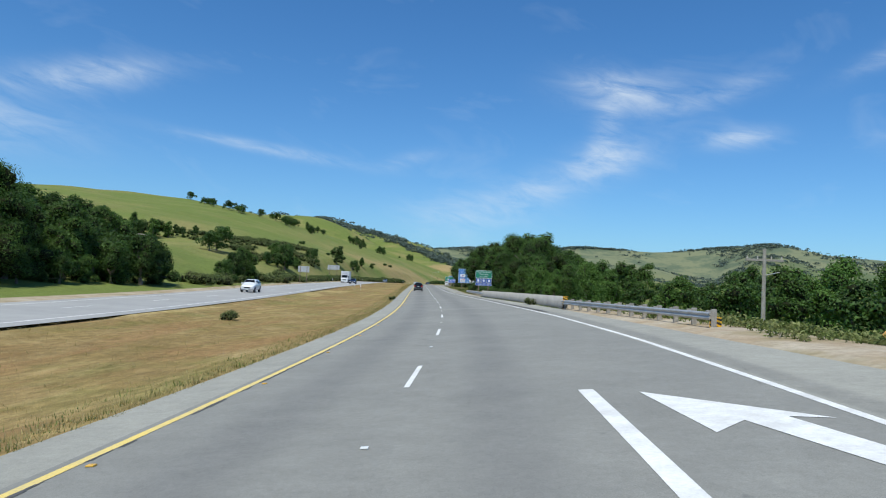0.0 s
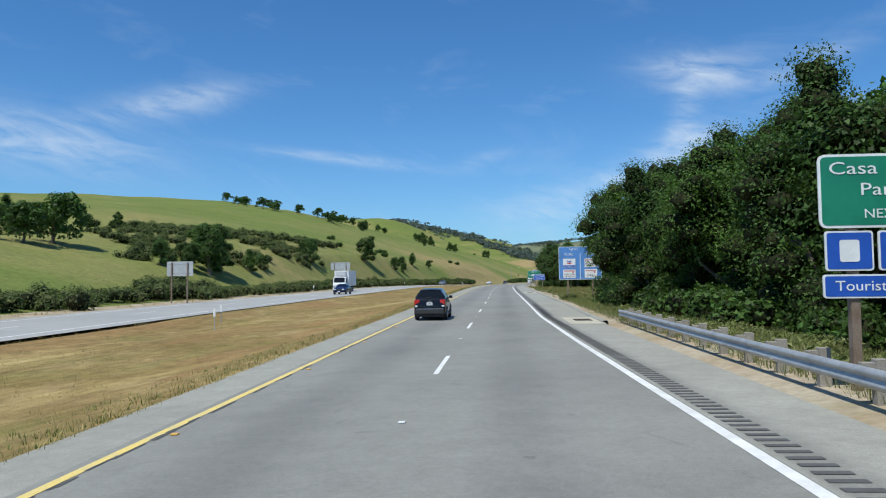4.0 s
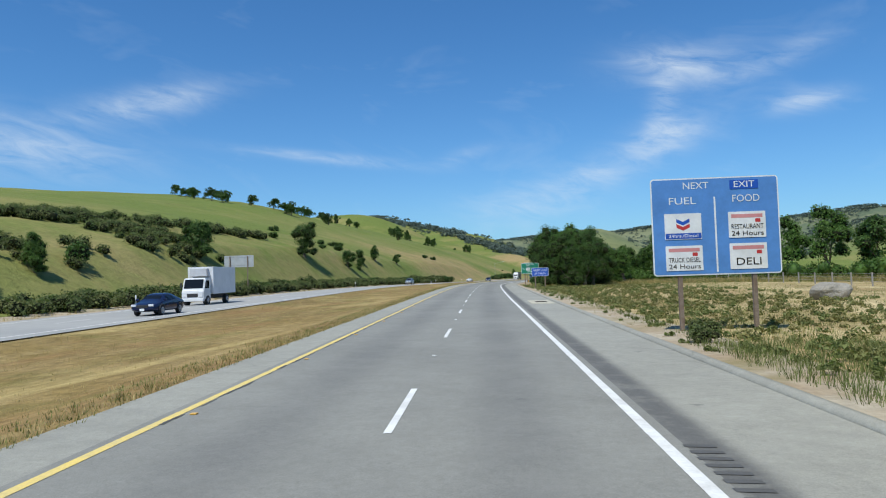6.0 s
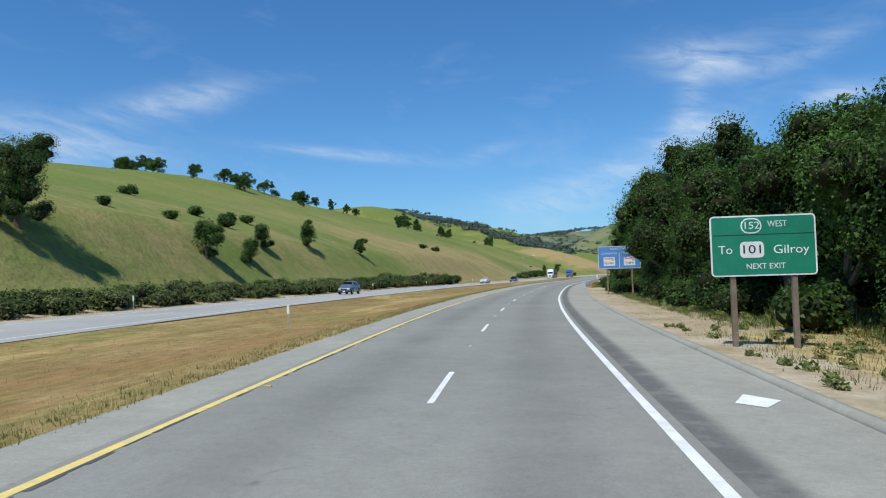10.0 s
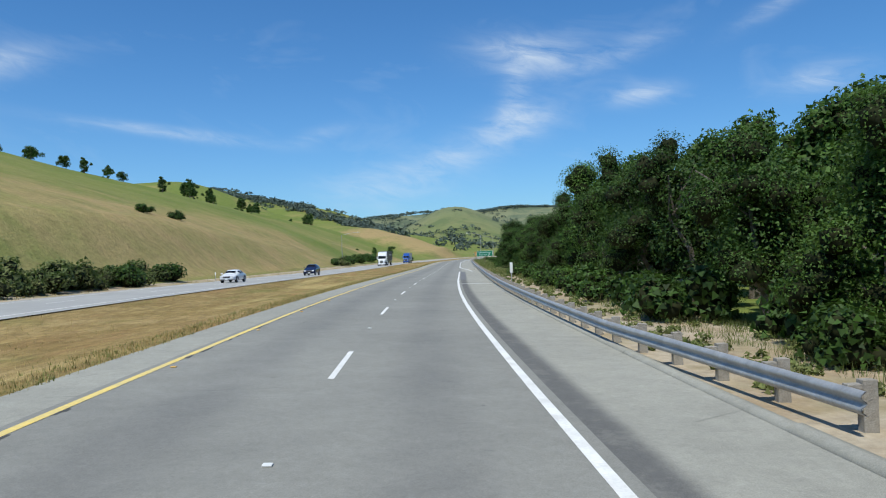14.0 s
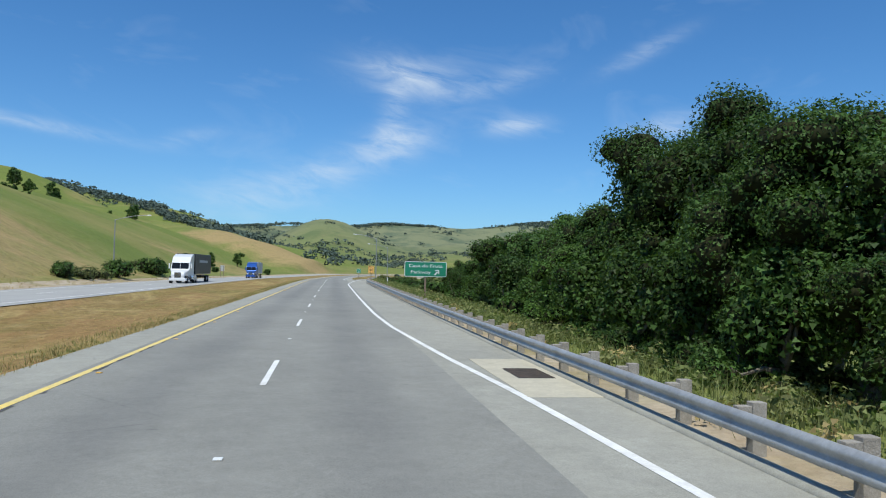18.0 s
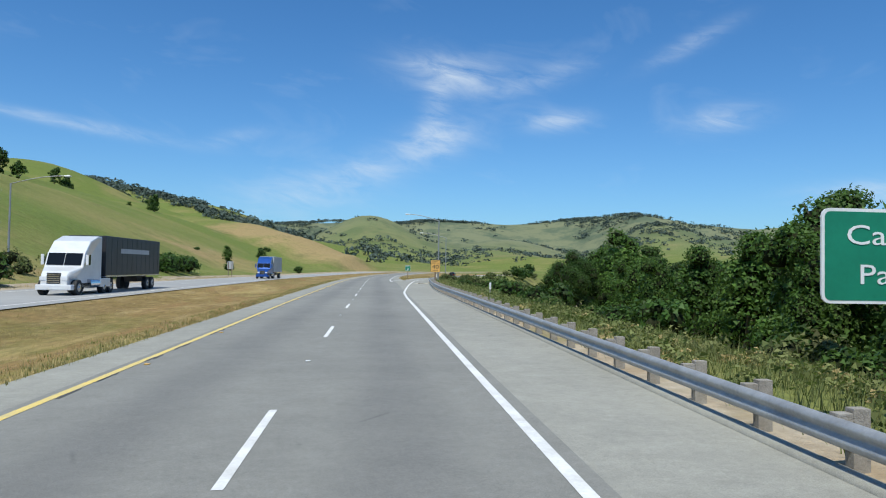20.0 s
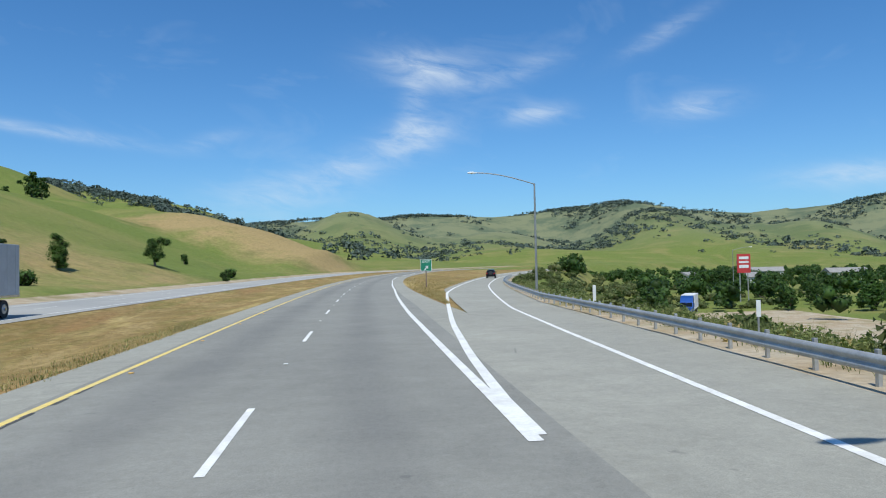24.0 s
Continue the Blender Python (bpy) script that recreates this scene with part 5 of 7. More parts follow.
# next exit with tourist symbols
o = sign("exit_guide_sign", 113.0, 6.9, 9.55, 2.7, 3.95, GREEN, "green next exit guide sign with blue service panels below")
words(o, "Casa de Fruta", 0.30, 0, 3.70, SIGNWHITE, width=2.3)
words(o, "Parkway", 0.30, 0, 3.34, SIGNWHITE, width=1.3)
words(o, "NEXT EXIT", 0.22, 0, 2.93, SIGNWHITE, width=1.2)
for k in range(3):
    q = part("symbol_panel", plate(-1.25 + 0.86 * k, -0.47 + 0.86 * k, 1.98, 2.65, 0.0, 0.05, 0.03), SIGNWHITE, o)
    part("symbol_face", plate(-1.22 + 0.86 * k, -0.50 + 0.86 * k, 2.01, 2.62, -0.006, 0.04, 0.004), DEEP, q)
    part("symbol", plate(-1.02 + 0.86 * k, -0.70 + 0.86 * k, 2.13, 2.50, -0.012, 0.14 if k == 1 else 0.04, 0.004), SIGNWHITE, q)
q = part("tourist_panel", plate(-1.3, 1.3, 1.52, 1.92, 0.0, 0.05, 0.03), SIGNWHITE, o)
part("tourist_face", plate(-1.27, 1.27, 1.55, 1.89, -0.006, 0.04, 0.004), DEEP, q)
part("lettering", text_mesh("Tourist Information", 0.24, 0, 1.72, -0.012, 2.2), SIGNWHITE, q)
# exit direction
o = sign("exit_guide_sign", 513.0, 7.4, 11.0, 1.72, 3.0, GREEN, "green exit guide sign with arrow on one post", posts=1)
words(o, "Casa de Fruta", 0.38, 0, 2.63, SIGNWHITE, width=2.9)
words(o, "Parkway", 0.38, -0.42, 2.1, SIGNWHITE, width=1.7)
bm = bmesh.new()
for pts in (((0.72, 1.90), (0.80, 1.82), (1.06, 2.10), (0.98, 2.18)), ((0.80, 2.30), (0.86, 2.20), (1.16, 2.26), (1.16, 2.32)), ((1.10, 1.98), (1.18, 1.98), (1.16, 2.32), (1.08, 2.26))):
    bm.faces.new([bm.verts.new((a, -0.014, b)) for a, b in pts])
part("arrow", bm, SIGNWHITE, o)
# advisory speed
o = sign("exit_speed_sign", 588.8, 7.95, 9.1, 1.5, 3.0, AMBER, "yellow exit forty advisory sign with worn black border", posts=1, border=BLACK, rr=0.06)
words(o, "EXIT", 0.34, 0, 2.80, BLACK, width=0.72)
part("divider", plate(-0.57, 0.57, 2.52, 2.545, -0.012, 0.004, 0.004), BLACK, o)
words(o, "40", 0.66, 0, 2.14, BLACK, width=0.80)
words(o, "MPH", 0.26, 0, 1.70, BLACK, width=0.58)
# gore sign
o = sign("exit_sign", 692.0, 8.5, 9.85, 2.0, 3.4, GREEN, "small green exit sign standing in the gore", posts=1, rr=0.08)
words(o, "EXIT", 0.40, 0, 3.12, SIGNWHITE, width=0.95)
bm = bmesh.new()
for pts in (((-0.25, 2.12), (-0.15, 2.05), (0.12, 2.40), (0.02, 2.47)), ((-0.10, 2.58), (-0.06, 2.46), (0.22, 2.56), (0.22, 2.62)), ((0.14, 2.26), (0.24, 2.26), (0.22, 2.62), (0.12, 2.56))):
    bm.faces.new([bm.verts.new((a, -0.014, b)) for a, b in pts])
part("arrow", bm, SIGNWHITE, o)

# ---- kerb, drains, markers on the road ----
tagged(new("kerb", extrude_line("kerb", [(-0.05, -0.05), (0.0, 0.06), (0.1, 0.10), (0.22, 0.09), (0.3, -0.15)], 134, 361, lambda s: edge_right(s) + 0.02, 0, SHOULDER)),
       "low asphalt kerb along the shoulder", "kerb", kind="structure")
tagged(new("kerb", extrude_line("kerb", [(-0.05, -0.05), (0.0, 0.05), (0.1, 0.08), (0.2, 0.07), (0.28, -0.15)], 361, 600, lambda s: edge_right(s) + 0.02, 0, SHOULDER)),
       "low asphalt kerb under the guardrail", "kerb", kind="structure")
RUMBLE = material("rumble_groove", (0.085, 0.083, 0.08), 0.9, fine=0.2, scale=0.3, var=(0.10, 0.10, 0.10))
v, f = [], []
for s in np.arange(46, 160, 0.30):
    c = float(EDGE_LINE(s))
    for a, b in ((c + 0.22, s), (c + 0.60, s - 0.04), (c + 0.60, s + 0.09), (c + 0.22, s + 0.13)):
        v.append(tuple(at(b, a, 0.008)))
    f.append((len(v) - 4, len(v) - 3, len(v) - 2, len(v) - 1))
tagged(new("rumble_strip", mesh_np("rumble_strip", v, f, RUMBLE)), "ground-in rumble strip beside the edge line", "rumble strip", kind="stuff")
v, f = [], []
CR = np.random.RandomState(3)
for k in range(900):      # broken tar seam beside the yellow line
    s, u = CR.uniform(-8, 620), -3.565 + CR.uniform(-0.02, 0.04)
    ln, w = CR.uniform(0.15, 1.1), CR.uniform(0.012, 0.040)
    for a, b in ((u - w, s), (u + w, s + 0.05), (u + w * 0.6, s + ln), (u - w * 0.7, s + ln)):
        v.append(tuple(at(b, a, 0.007)))
    f.append((len(v) - 4, len(v) - 3, len(v) - 2, len(v) - 1))
tagged(new("tar_smear", mesh_np("tar_smear", v, f, RUMBLE)), "dark broken tar seam along the yellow line", "road wear", kind="stuff")

GLASS_W = material("reflector_white", (0.75, 0.75, 0.72), 0.3)
GLASS_Y = material("reflector_amber", (0.75, 0.42, 0.06), 0.3)
stud = {}
for nm, mt in (("w", GLASS_W), ("y", GLASS_Y)):
    b_ = boxed(-0.055, 0.055, -0.05, 0.05, 0.0, 0.02, bevel=0.008)
    stud[nm] = bpy.data.meshes.new("reflector")
    b_.to_mesh(stud[nm])
    b_.free()
    stud[nm].materials.append(mt)
for k in range(-42, 12):
    s = 613.35 + 14.605 * k
    tagged(new("reflector", stud["w"]), "white raised reflector between lane dashes", "road stud", "lane reflectors").matrix_world = lay(s + 9.2, 0.0, 0.004)
    for d in (1.5, 8.8):
        tagged(new("reflector", stud["y"]), "amber raised reflector beside the yellow line", "road stud", "median reflectors").matrix_world = lay(s + d, -3.38, 0.004)

GRATE = material("rusty_grate", (0.10, 0.075, 0.06), 0.8, var=(0.05, 0.045, 0.04), scale=0.2, fine=0.3)


PAD = material("cream_concrete", (0.50, 0.46, 0.36), 0.9, var=(0.42, 0.385, 0.30), scale=0.7, fine=0.12, bump=0.3, bump_scale=40.0)


def drain(s, u):
    ob = thing("storm_drain", lay(s, u), "rusty slatted storm drain in a pale concrete pad", "drain")
    part("pad", boxed(-0.75, 0.85, -3.0, 2.6, -0.2, 0.012, bevel=0.006), PAD, ob)
    part("well", boxed(-0.32, 0.52, -0.75, 0.75, 0.010, 0.016), RUMBLE, ob)
    for k in range(14):
        part("slat", boxed(-0.30, 0.50, -0.72 + k * 0.108, -0.675 + k * 0.108, 0.014, 0.028), GRATE, ob)


for s, u in ((136.3, 5.35), (203.0, 5.45), (469.0, 5.6), (597, 7.3)):
    drain(s, u)
me = mesh_np("diamond", [tuple(at(263.3, 5.1, 0.008)), tuple(at(262.9, 5.5, 0.008)), tuple(at(263.6, 5.95, 0.008)), tuple(at(264.2, 5.5, 0.008))], [(0, 1, 2, 3)], WHITE)
marking("survey_diamond", me, "faded white survey mark on the shoulder")

# ---- object markers, delineators, backs of signs ----
def arrow_board(s, u, z, flip=1, w=0.18, h=0.56):
    """A striped board on a post, half width w and height h, its foot z above the road."""
    ob = thing("object_marker", turn_at(s, u), "black and yellow striped object marker", "marker")
    part("post", boxed(-0.03, 0.03, 0.02, 0.08, -0.9, z + h - 0.05), STEEL, ob)
    p = part("board", boxed(-w, w, -0.005, 0.015, z, z + h, bevel=0.004), YELLOWSIGN, ob)
    step = h / 3.0
    for k in range(-1, 4):
        z0, rise = z + step * k, 0.16 * flip
        q = [(-w + 0.005, z0), (w - 0.005, z0 + rise), (w - 0.005, z0 + step * 0.5 + rise), (-w + 0.005, z0 + step * 0.5)]
        q = [(a, min(max(b, z + 0.005), z + h - 0.005)) for a, b in q]
        if max(b for a, b in q) - min(b for a, b in q) < 0.03:
            continue
        bm = bmesh.new()
        bm.faces.new([bm.verts.new((a, -0.009, b)) for a, b in q])
        part("stripe", bm, BLACK, p)


YELLOWSIGN = paint("marker_yellow", (0.75, 0.40, 0.02))
arrow_board(27.4, 10.7, -0.12, -1, 0.23, 0.50)
arrow_board(49.5, 8.6, 0.30, -1)
arrow_board(360.3, 7.6, 0.05)


def paddle(s, u, h=1.15, label="slim white delineator paddle on the verge"):
    z = float(land_z(s, u) - at(s, u)[2])
    ob = thing("delineator", turn_at(s, u, z), label, "delineator", "delineators")
    part("post", boxed(-0.02, 0.02, 0.0, 0.03, -0.3, h), STEEL, ob)
    part("plate", boxed(-0.06, 0.06, -0.006, 0.0, h - 0.42, h, bevel=0.003), SIGNWHITE, ob)


for s, u in ((136, -13.3), (141, -15.0), (208, -27.5), (283, -9.5), (397, -27.5), (362, -27.5), (300, -28), (440, -27), (548, 8.6), (622, 11.6)):
    paddle(s, u)
ob = thing("route_marker", turn_at(407, 7.7), "plain white post-mile marker behind the guardrail", "marker")
part("post", boxed(-0.03, 0.03, 0.01, 0.06, -1.2, 1.75), STEEL, ob)
part("plate", boxed(-0.11, 0.11, -0.006, 0.008, 0.95, 1.75, bevel=0.004), SIGNWHITE, ob)
ob = thing("mile_marker", turn_at(640, 13.5, -0.3), "plain white marker post behind the guardrail", "marker")
part("post", boxed(-0.08, 0.08, 0.0, 0.05, -0.8, 1.5, bevel=0.01), SIGNWHITE, ob)


def sign_back(s, u0, u1, z0, z1, label):
    g = float(land_z(s, (u0 + u1) / 2) - at(s, (u0 + u1) / 2)[2])
    ob = thing("sign_back", turn_at(s, (u0 + u1) / 2), label, "road sign")
    w = u1 - u0
    part("panel", plate(-w / 2, w / 2, z0, z1, 0.0, 0.08, 0.03), ALU, ob)
    for x in (-0.3 * w, 0.3 * w):
        part("post", boxed(x - 0.06, x + 0.06, -0.13, -0.01, g - 0.5, z1 - 0.1, bevel=0.01), SIGN_POST, ob)
    for z in (z0 + 0.25, z1 - 0.25):
        part("brace", boxed(-w / 2 + 0.1, w / 2 - 0.1, -0.012, -0.002, z - 0.03, z + 0.03), STEEL, ob)


sign_back(166, -30.6, -28.0, 2.6, 4.0, "grey back of a guide sign on two wooden posts")
sign_back(245.5, -34.3, -30.2, 3.9, 5.5, "grey back of a wide guide sign on two wooden posts")
sign_back(655, -29.5, -28.3, 1.6, 3.2, "grey back of a small sign beside the opposite roadway")

# ---- lamps ----
POLE = material("lamp_pole_steel", (0.36, 0.37, 0.37), 0.5, metal=0.6, var=(0.30, 0.30, 0.30), scale=1.0, fine=0.08)


def street_lamp(s, u, top, reach, rise, label, foot=0.0):
    """A tapering pole with a curved arm that reaches to the left (negative: right) over the road."""
    ob = thing("street_lamp", turn_at(s, u), label, "street lamp", "street lamps")
    part("pole", rodded((0, 0, foot - 0.5), (0, 0, top), 0.13, 0.075, 14), POLE, ob)
    part("base", boxed(-0.2, 0.2, -0.2, 0.2, foot - 0.3, foot + 0.08, bevel=0.02), CONCRETE, ob)
    bm = bmesh.new()
    pts = [Vector((-reach * t, 0, top - 0.05 + rise * math.sin(t * math.pi / 2))) for t in (0, .2, .4, .6, .8, 1)]
    for a, b in zip(pts, pts[1:]):
        rod(bm, a, b, 0.05, 0.045, 8)
    part("arm", bm, POLE, ob)
    h = pts[-1]
    bm = bmesh.new()
    d = -1 if reach > 0 else 1
    got = bmesh.ops.create_uvsphere(bm, u_segments=14, v_segments=8, radius=1.0, matrix=Matrix.Translation(h + Vector((d * 0.3, 0, 0))) @ Matrix.Diagonal((0.42, 0.15, 0.10, 1)))
    part("lamp_head", bm, SIGNWHITE, ob)


street_lamp(608, 10.6, 9.1, 4.35, 0.9, "tall grey street lamp with a curved arm behind the guardrail")
street_lamp(668, 17.4, 9.8, 5.4, 1.05, "tall grey street lamp with a curved arm beside the ramp", -1.0)
street_lamp(577, -34.5, 9.8, -5.0, 0.9, "grey street lamp beside the opposite roadway")
street_lamp(787, 92.0, 5.0, -4.5, 0.8, "grey street lamp on the valley road", -9.0)

# ---- vehicles ----
TYRE = material("tyre_rubber", (0.022, 0.022, 0.023), 0.85, fine=0.2, scale=0.1, var=(0.04, 0.04, 0.04))
RIM = material("alloy_rim", (0.45, 0.45, 0.46), 0.35, metal=0.8)
GLASS = material("dark_car_glass", (0.008, 0.009, 0.011), 0.08, spec=0.28)
PLASTIC = material("black_trim", (0.025, 0.025, 0.027), 0.6, var=(0.035, 0.035, 0.035), scale=0.3)
CHROME = material("chrome", (0.6, 0.6, 0.62), 0.15, metal=1.0)
TAIL = material("tail_light_red", (0.45, 0.012, 0.012), 0.15, coat=1.0)
LENS = material("clear_lamp", (0.72, 0.73, 0.75), 0.15, coat=0.6)


def car_paint(name, c, metal=0.35):
    return material(name, c, 0.3 if sum(c) > 0.1 else 0.14, metal=metal if sum(c) > 0.1 else 0.0, spec=0.4 if sum(c) > 0.1 else 0.28, coat=0.6 if sum(c) > 0.1 else 0.12, var=tuple(v * 0.9 for v in c), scale=0.6)


def wheel(parent, x, y, r, w, side):
    bm = bmesh.new()
    m = Matrix.Translation((x, y, r)) @ Matrix.Rotation(radians(90), 4, "Y")
    bmesh.ops.create_cone(bm, cap_ends=True, segments=28, radius1=r, radius2=r, depth=w, matrix=m)
    bmesh.ops.bevel(bm, geom=[e for e in bm.edges if abs(e.calc_length() - 2 * r * math.sin(math.pi / 28)) < 1e-3], offset=0.03, segments=2, affect="EDGES")
    t = part("wheel", bm, TYRE, parent)
    bm = bmesh.new()
    mo = Matrix.Translation((x + side * (w / 2 + 0.004), y, r)) @ Matrix.Rotation(radians(90), 4, "Y")
    bmesh.ops.create_cone(bm, cap_ends=True, segments=24, radius1=r * 0.62, radius2=r * 0.62, depth=0.012, matrix=mo)
    part("well", bm, PLASTIC, t)
    bm = bmesh.new()
    for k in range(5):
        a = k * 2 * math.pi / 5
        for da in (-0.13, 0.13):
            rod(bm, (x + side * (w / 2 + 0.014), y, r), (x + side * (w / 2 + 0.014), y + r * 0.6 * math.cos(a + da), r + r * 0.6 * math.sin(a + da)), 0.028, 0.022, 6)
    for k in range(20):
        a, b = k * 2 * math.pi / 20, (k + 1) * 2 * math.pi / 20
        rod(bm, (x + side * (w / 2 + 0.012), y + r * 0.62 * math.cos(a), r + r * 0.62 * math.sin(a)), (x + side * (w / 2 + 0.012), y + r * 0.62 * math.cos(b), r + r * 0.62 * math.sin(b)), 0.018, 0.018, 5)
    part("rim", bm, RIM, t)


def ring_at(st):
    """One closed section of a car body: y, sill, belt, roof, half widths at sill, belt and roof."""
    y, z0, zb, zr, w0, wb, wr = st
    half = [(w0 * 0.9, z0), (w0, z0 + 0.10), (max(w0, wb) * 1.01, (z0 + zb) / 2), (wb, zb), (wr, max(zr - 0.07, zb + 0.012)), (wr * 0.86, max(zr, zb + 0.02)), (wr * 0.4, max(zr, zb + 0.02) + 0.02)]
    return [(a, y, b) for a, b in half] + [(-a, y, b) for a, b in reversed(half)]


def car(name, m, stations, paint_mat, label, cabin, screen, back, wheels, r=0.33, hatch=True, category="car"):
    """A car with its front towards +y. cabin: station indices between which the side windows lie."""
    ob = thing(name, m, label, category)
    rings = [ring_at(s) for s in stations]
    bm = bmesh.new()
    vs = [[bm.verts.new(p) for p in ring] for ring in rings]
    n = len(rings[0])
    for a, b in zip(vs, vs[1:]):
        for j in range(n):
            bm.faces.new((a[j], a[(j + 1) % n], b[(j + 1) % n], b[j]))
    bm.faces.new(vs[0])
    bm.faces.new(list(reversed(vs[-1])))
    bmesh.ops.recalc_face_normals(bm, faces=bm.faces[:])
    for fc in bm.faces:
        fc.smooth = True
    body = part("body", bm, paint_mat, ob)
    sub = body.modifiers.new("smooth", "SUBSURF")
    sub.levels = sub.render_levels = 2
    # side windows
    for side in (1, -1):
        for i0, i1 in cabin:
            bm = bmesh.new()
            low, high = [], []
            for i in range(i0, i1 + 1):
                y, z0, zb, zr, w0, wb, wr = stations[i]
                lo, hi = Vector((wb, y, zb + 0.05)), Vector((wr, y, zr - 0.10))
                low.append(lo.lerp(hi, 0.06) + Vector((0.012, 0, 0)))
                high.append(lo.lerp(hi, 0.92) + Vector((0.012, 0, 0)))
            low[0] = low[0].lerp(low[1], 0.12)
            high[0] = high[0].lerp(high[1], 0.12)
            low[-1] = low[-1].lerp(low[-2], 0.08)
            high[-1] = high[-1].lerp(high[-2], 0.08)
            for k in range(len(low) - 1):
                bm.faces.new([bm.verts.new((side * p.x, p.y, p.z)) for p in (low[k], low[k + 1], high[k + 1], high[k])])
            part("side_window", bm, GLASS, ob)
    # windscreen and rear window: sloping panes between two stations
    for nm, (i, j) in (("windscreen", screen), ("rear_window", back)):
        y0, _, b0, r0, _, _, w0 = stations[i]
        y1, _, b1, r1, _, _, w1 = stations[j]
        bm = bmesh.new()
        d = 0.022 if y1 > y0 else -0.022
        rows = []
        for t in (0.06, 0.5, 0.93):
            y, z, w = y0 + (y1 - y0) * t, r0 + (r1 - r0) * t + 0.012, w0 + (w1 - w0) * t
            rows.append([bm.verts.new((w * q, y, z + (0.018 if abs(q) < 0.5 else 0.0))) for q in (-0.86, -0.4, 0.4, 0.86)])
        for a, b in zip(rows, rows[1:]):
            for k in range(3):
                bm.faces.new((a[k], a[k + 1], b[k + 1], b[k]))
        part(nm, bm, GLASS, ob)
    w = stations[len(stations) // 2][5]
    for y in wheels:
        for side in (1, -1):
            wheel(ob, side * (w - 0.10), y, r, 0.22, side)
            bm = bmesh.new()
            for k in range(9):
                a, b = math.pi * k / 9, math.pi * (k + 1) / 9
                rod(bm, (side * w * 0.985, y + (r + 0.06) * math.cos(a), r + (r + 0.06) * math.sin(a)), (side * w * 0.985, y + (r + 0.06) * math.cos(b), r + (r + 0.06) * math.sin(b)), 0.045, 0.045, 6)
            part("arch", bm, PLASTIC, ob)
    for side in (1, -1):
        y = stations[screen[0]][0] - 0.25
        part("mirror", boxed(min(side * (w - 0.06), side * (w + 0.15)), max(side * (w - 0.06), side * (w + 0.15)), y - 0.06, y + 0.06, 1.02 * stations[4][2] - 0.02, 1.02 * stations[4][2] + 0.13, bevel=0.03), paint_mat, ob)
    return ob


SUV = [(-2.12, 0.40, 0.72, 0.76, 0.70, 0.72, 0.66), (-2.06, 0.33, 0.98, 1.02, 0.82, 0.83, 0.76), (-2.00, 0.30, 1.05, 1.10, 0.86, 0.87, 0.78), (-1.80, 0.28, 1.08, 1.58, 0.88, 0.885, 0.63),
       (-0.95, 0.26, 1.07, 1.65, 0.88, 0.89, 0.65), (-0.1, 0.26, 1.04, 1.66, 0.88, 0.89, 0.65), (0.38, 0.26, 1.02, 1.60, 0.88, 0.89, 0.63), (1.12, 0.26, 1.0, 1.05, 0.88, 0.88, 0.78),
       (1.75, 0.28, 0.90, 0.94, 0.86, 0.85, 0.72), (2.0, 0.32, 0.78, 0.82, 0.80, 0.78, 0.64), (2.1, 0.40, 0.66, 0.70, 0.68, 0.66, 0.54)]
SEDAN = [(-2.35, 0.42, 0.72, 0.76, 0.70, 0.72, 0.64), (-2.2, 0.32, 0.88, 0.92, 0.83, 0.83, 0.72), (-1.75, 0.26, 0.95, 0.99, 0.87, 0.87, 0.74), (-0.95, 0.24, 0.96, 1.38, 0.88, 0.88, 0.58),
         (-0.3, 0.24, 0.95, 1.44, 0.88, 0.89, 0.60), (0.35, 0.24, 0.93, 1.40, 0.88, 0.89, 0.59), (0.6, 0.24, 0.92, 1.30, 0.88, 0.89, 0.60), (1.3, 0.24, 0.88, 0.93, 0.88, 0.87, 0.74),
         (1.95, 0.27, 0.78, 0.82, 0.85, 0.84, 0.70), (2.25, 0.33, 0.64, 0.68, 0.76, 0.74, 0.58), (2.35, 0.40, 0.58, 0.62, 0.66, 0.64, 0.5)]


def front_face(ob, y, z, w, lamps=True, grille=True):
    for side in (1, -1):
        part("headlight", boxed(min(side * w * 0.5, side * w * 0.9), max(side * w * 0.5, side * w * 0.9), y - 0.14, y - 0.01, z, z + 0.15, bevel=0.03), LENS, ob)
    part("grille", boxed(-w * 0.46, w * 0.46, y - 0.1, y + 0.015, z - 0.08, z + 0.10, bevel=0.02), PLASTIC, ob)
    part("number_plate", boxed(-0.15, 0.15, y + 0.01, y + 0.03, z - 0.28, z - 0.13, bevel=0.004), SIGNWHITE, ob)
    part("lower_intake", boxed(-w * 0.7, w * 0.7, y - 0.1, y + 0.008, z - 0.34, z - 0.30), PLASTIC, ob)


suv = car("suv", lay(139.3, -2.27), SUV, car_paint("black_car_paint", (0.008, 0.009, 0.013)), "black compact suv driving in the passing lane", [(3, 4), (4, 5), (5, 6)], (7, 6), (2, 3), (-1.28, 1.32))
for side in (1, -1):
    part("tail_light", boxed(min(side * 0.56, side * 0.86), max(side * 0.56, side * 0.86), -2.08, -1.86, 0.80, 1.10, bevel=0.05), TAIL, suv, "red tail light")
    part("reverse_light", boxed(min(side * 0.58, side * 0.82), max(side * 0.58, side * 0.82), -2.10, -1.9, 0.72, 0.80, bevel=0.02), LENS, suv, "clear reversing light")
    part("reflector", boxed(min(side * 0.5, side * 0.72), max(side * 0.5, side * 0.72), -2.155, -2.10, 0.50, 0.53), TAIL, suv)
part("bumper", boxed(-0.80, 0.80, -2.16, -1.9, 0.34, 0.62, bevel=0.06), PLASTIC, suv)
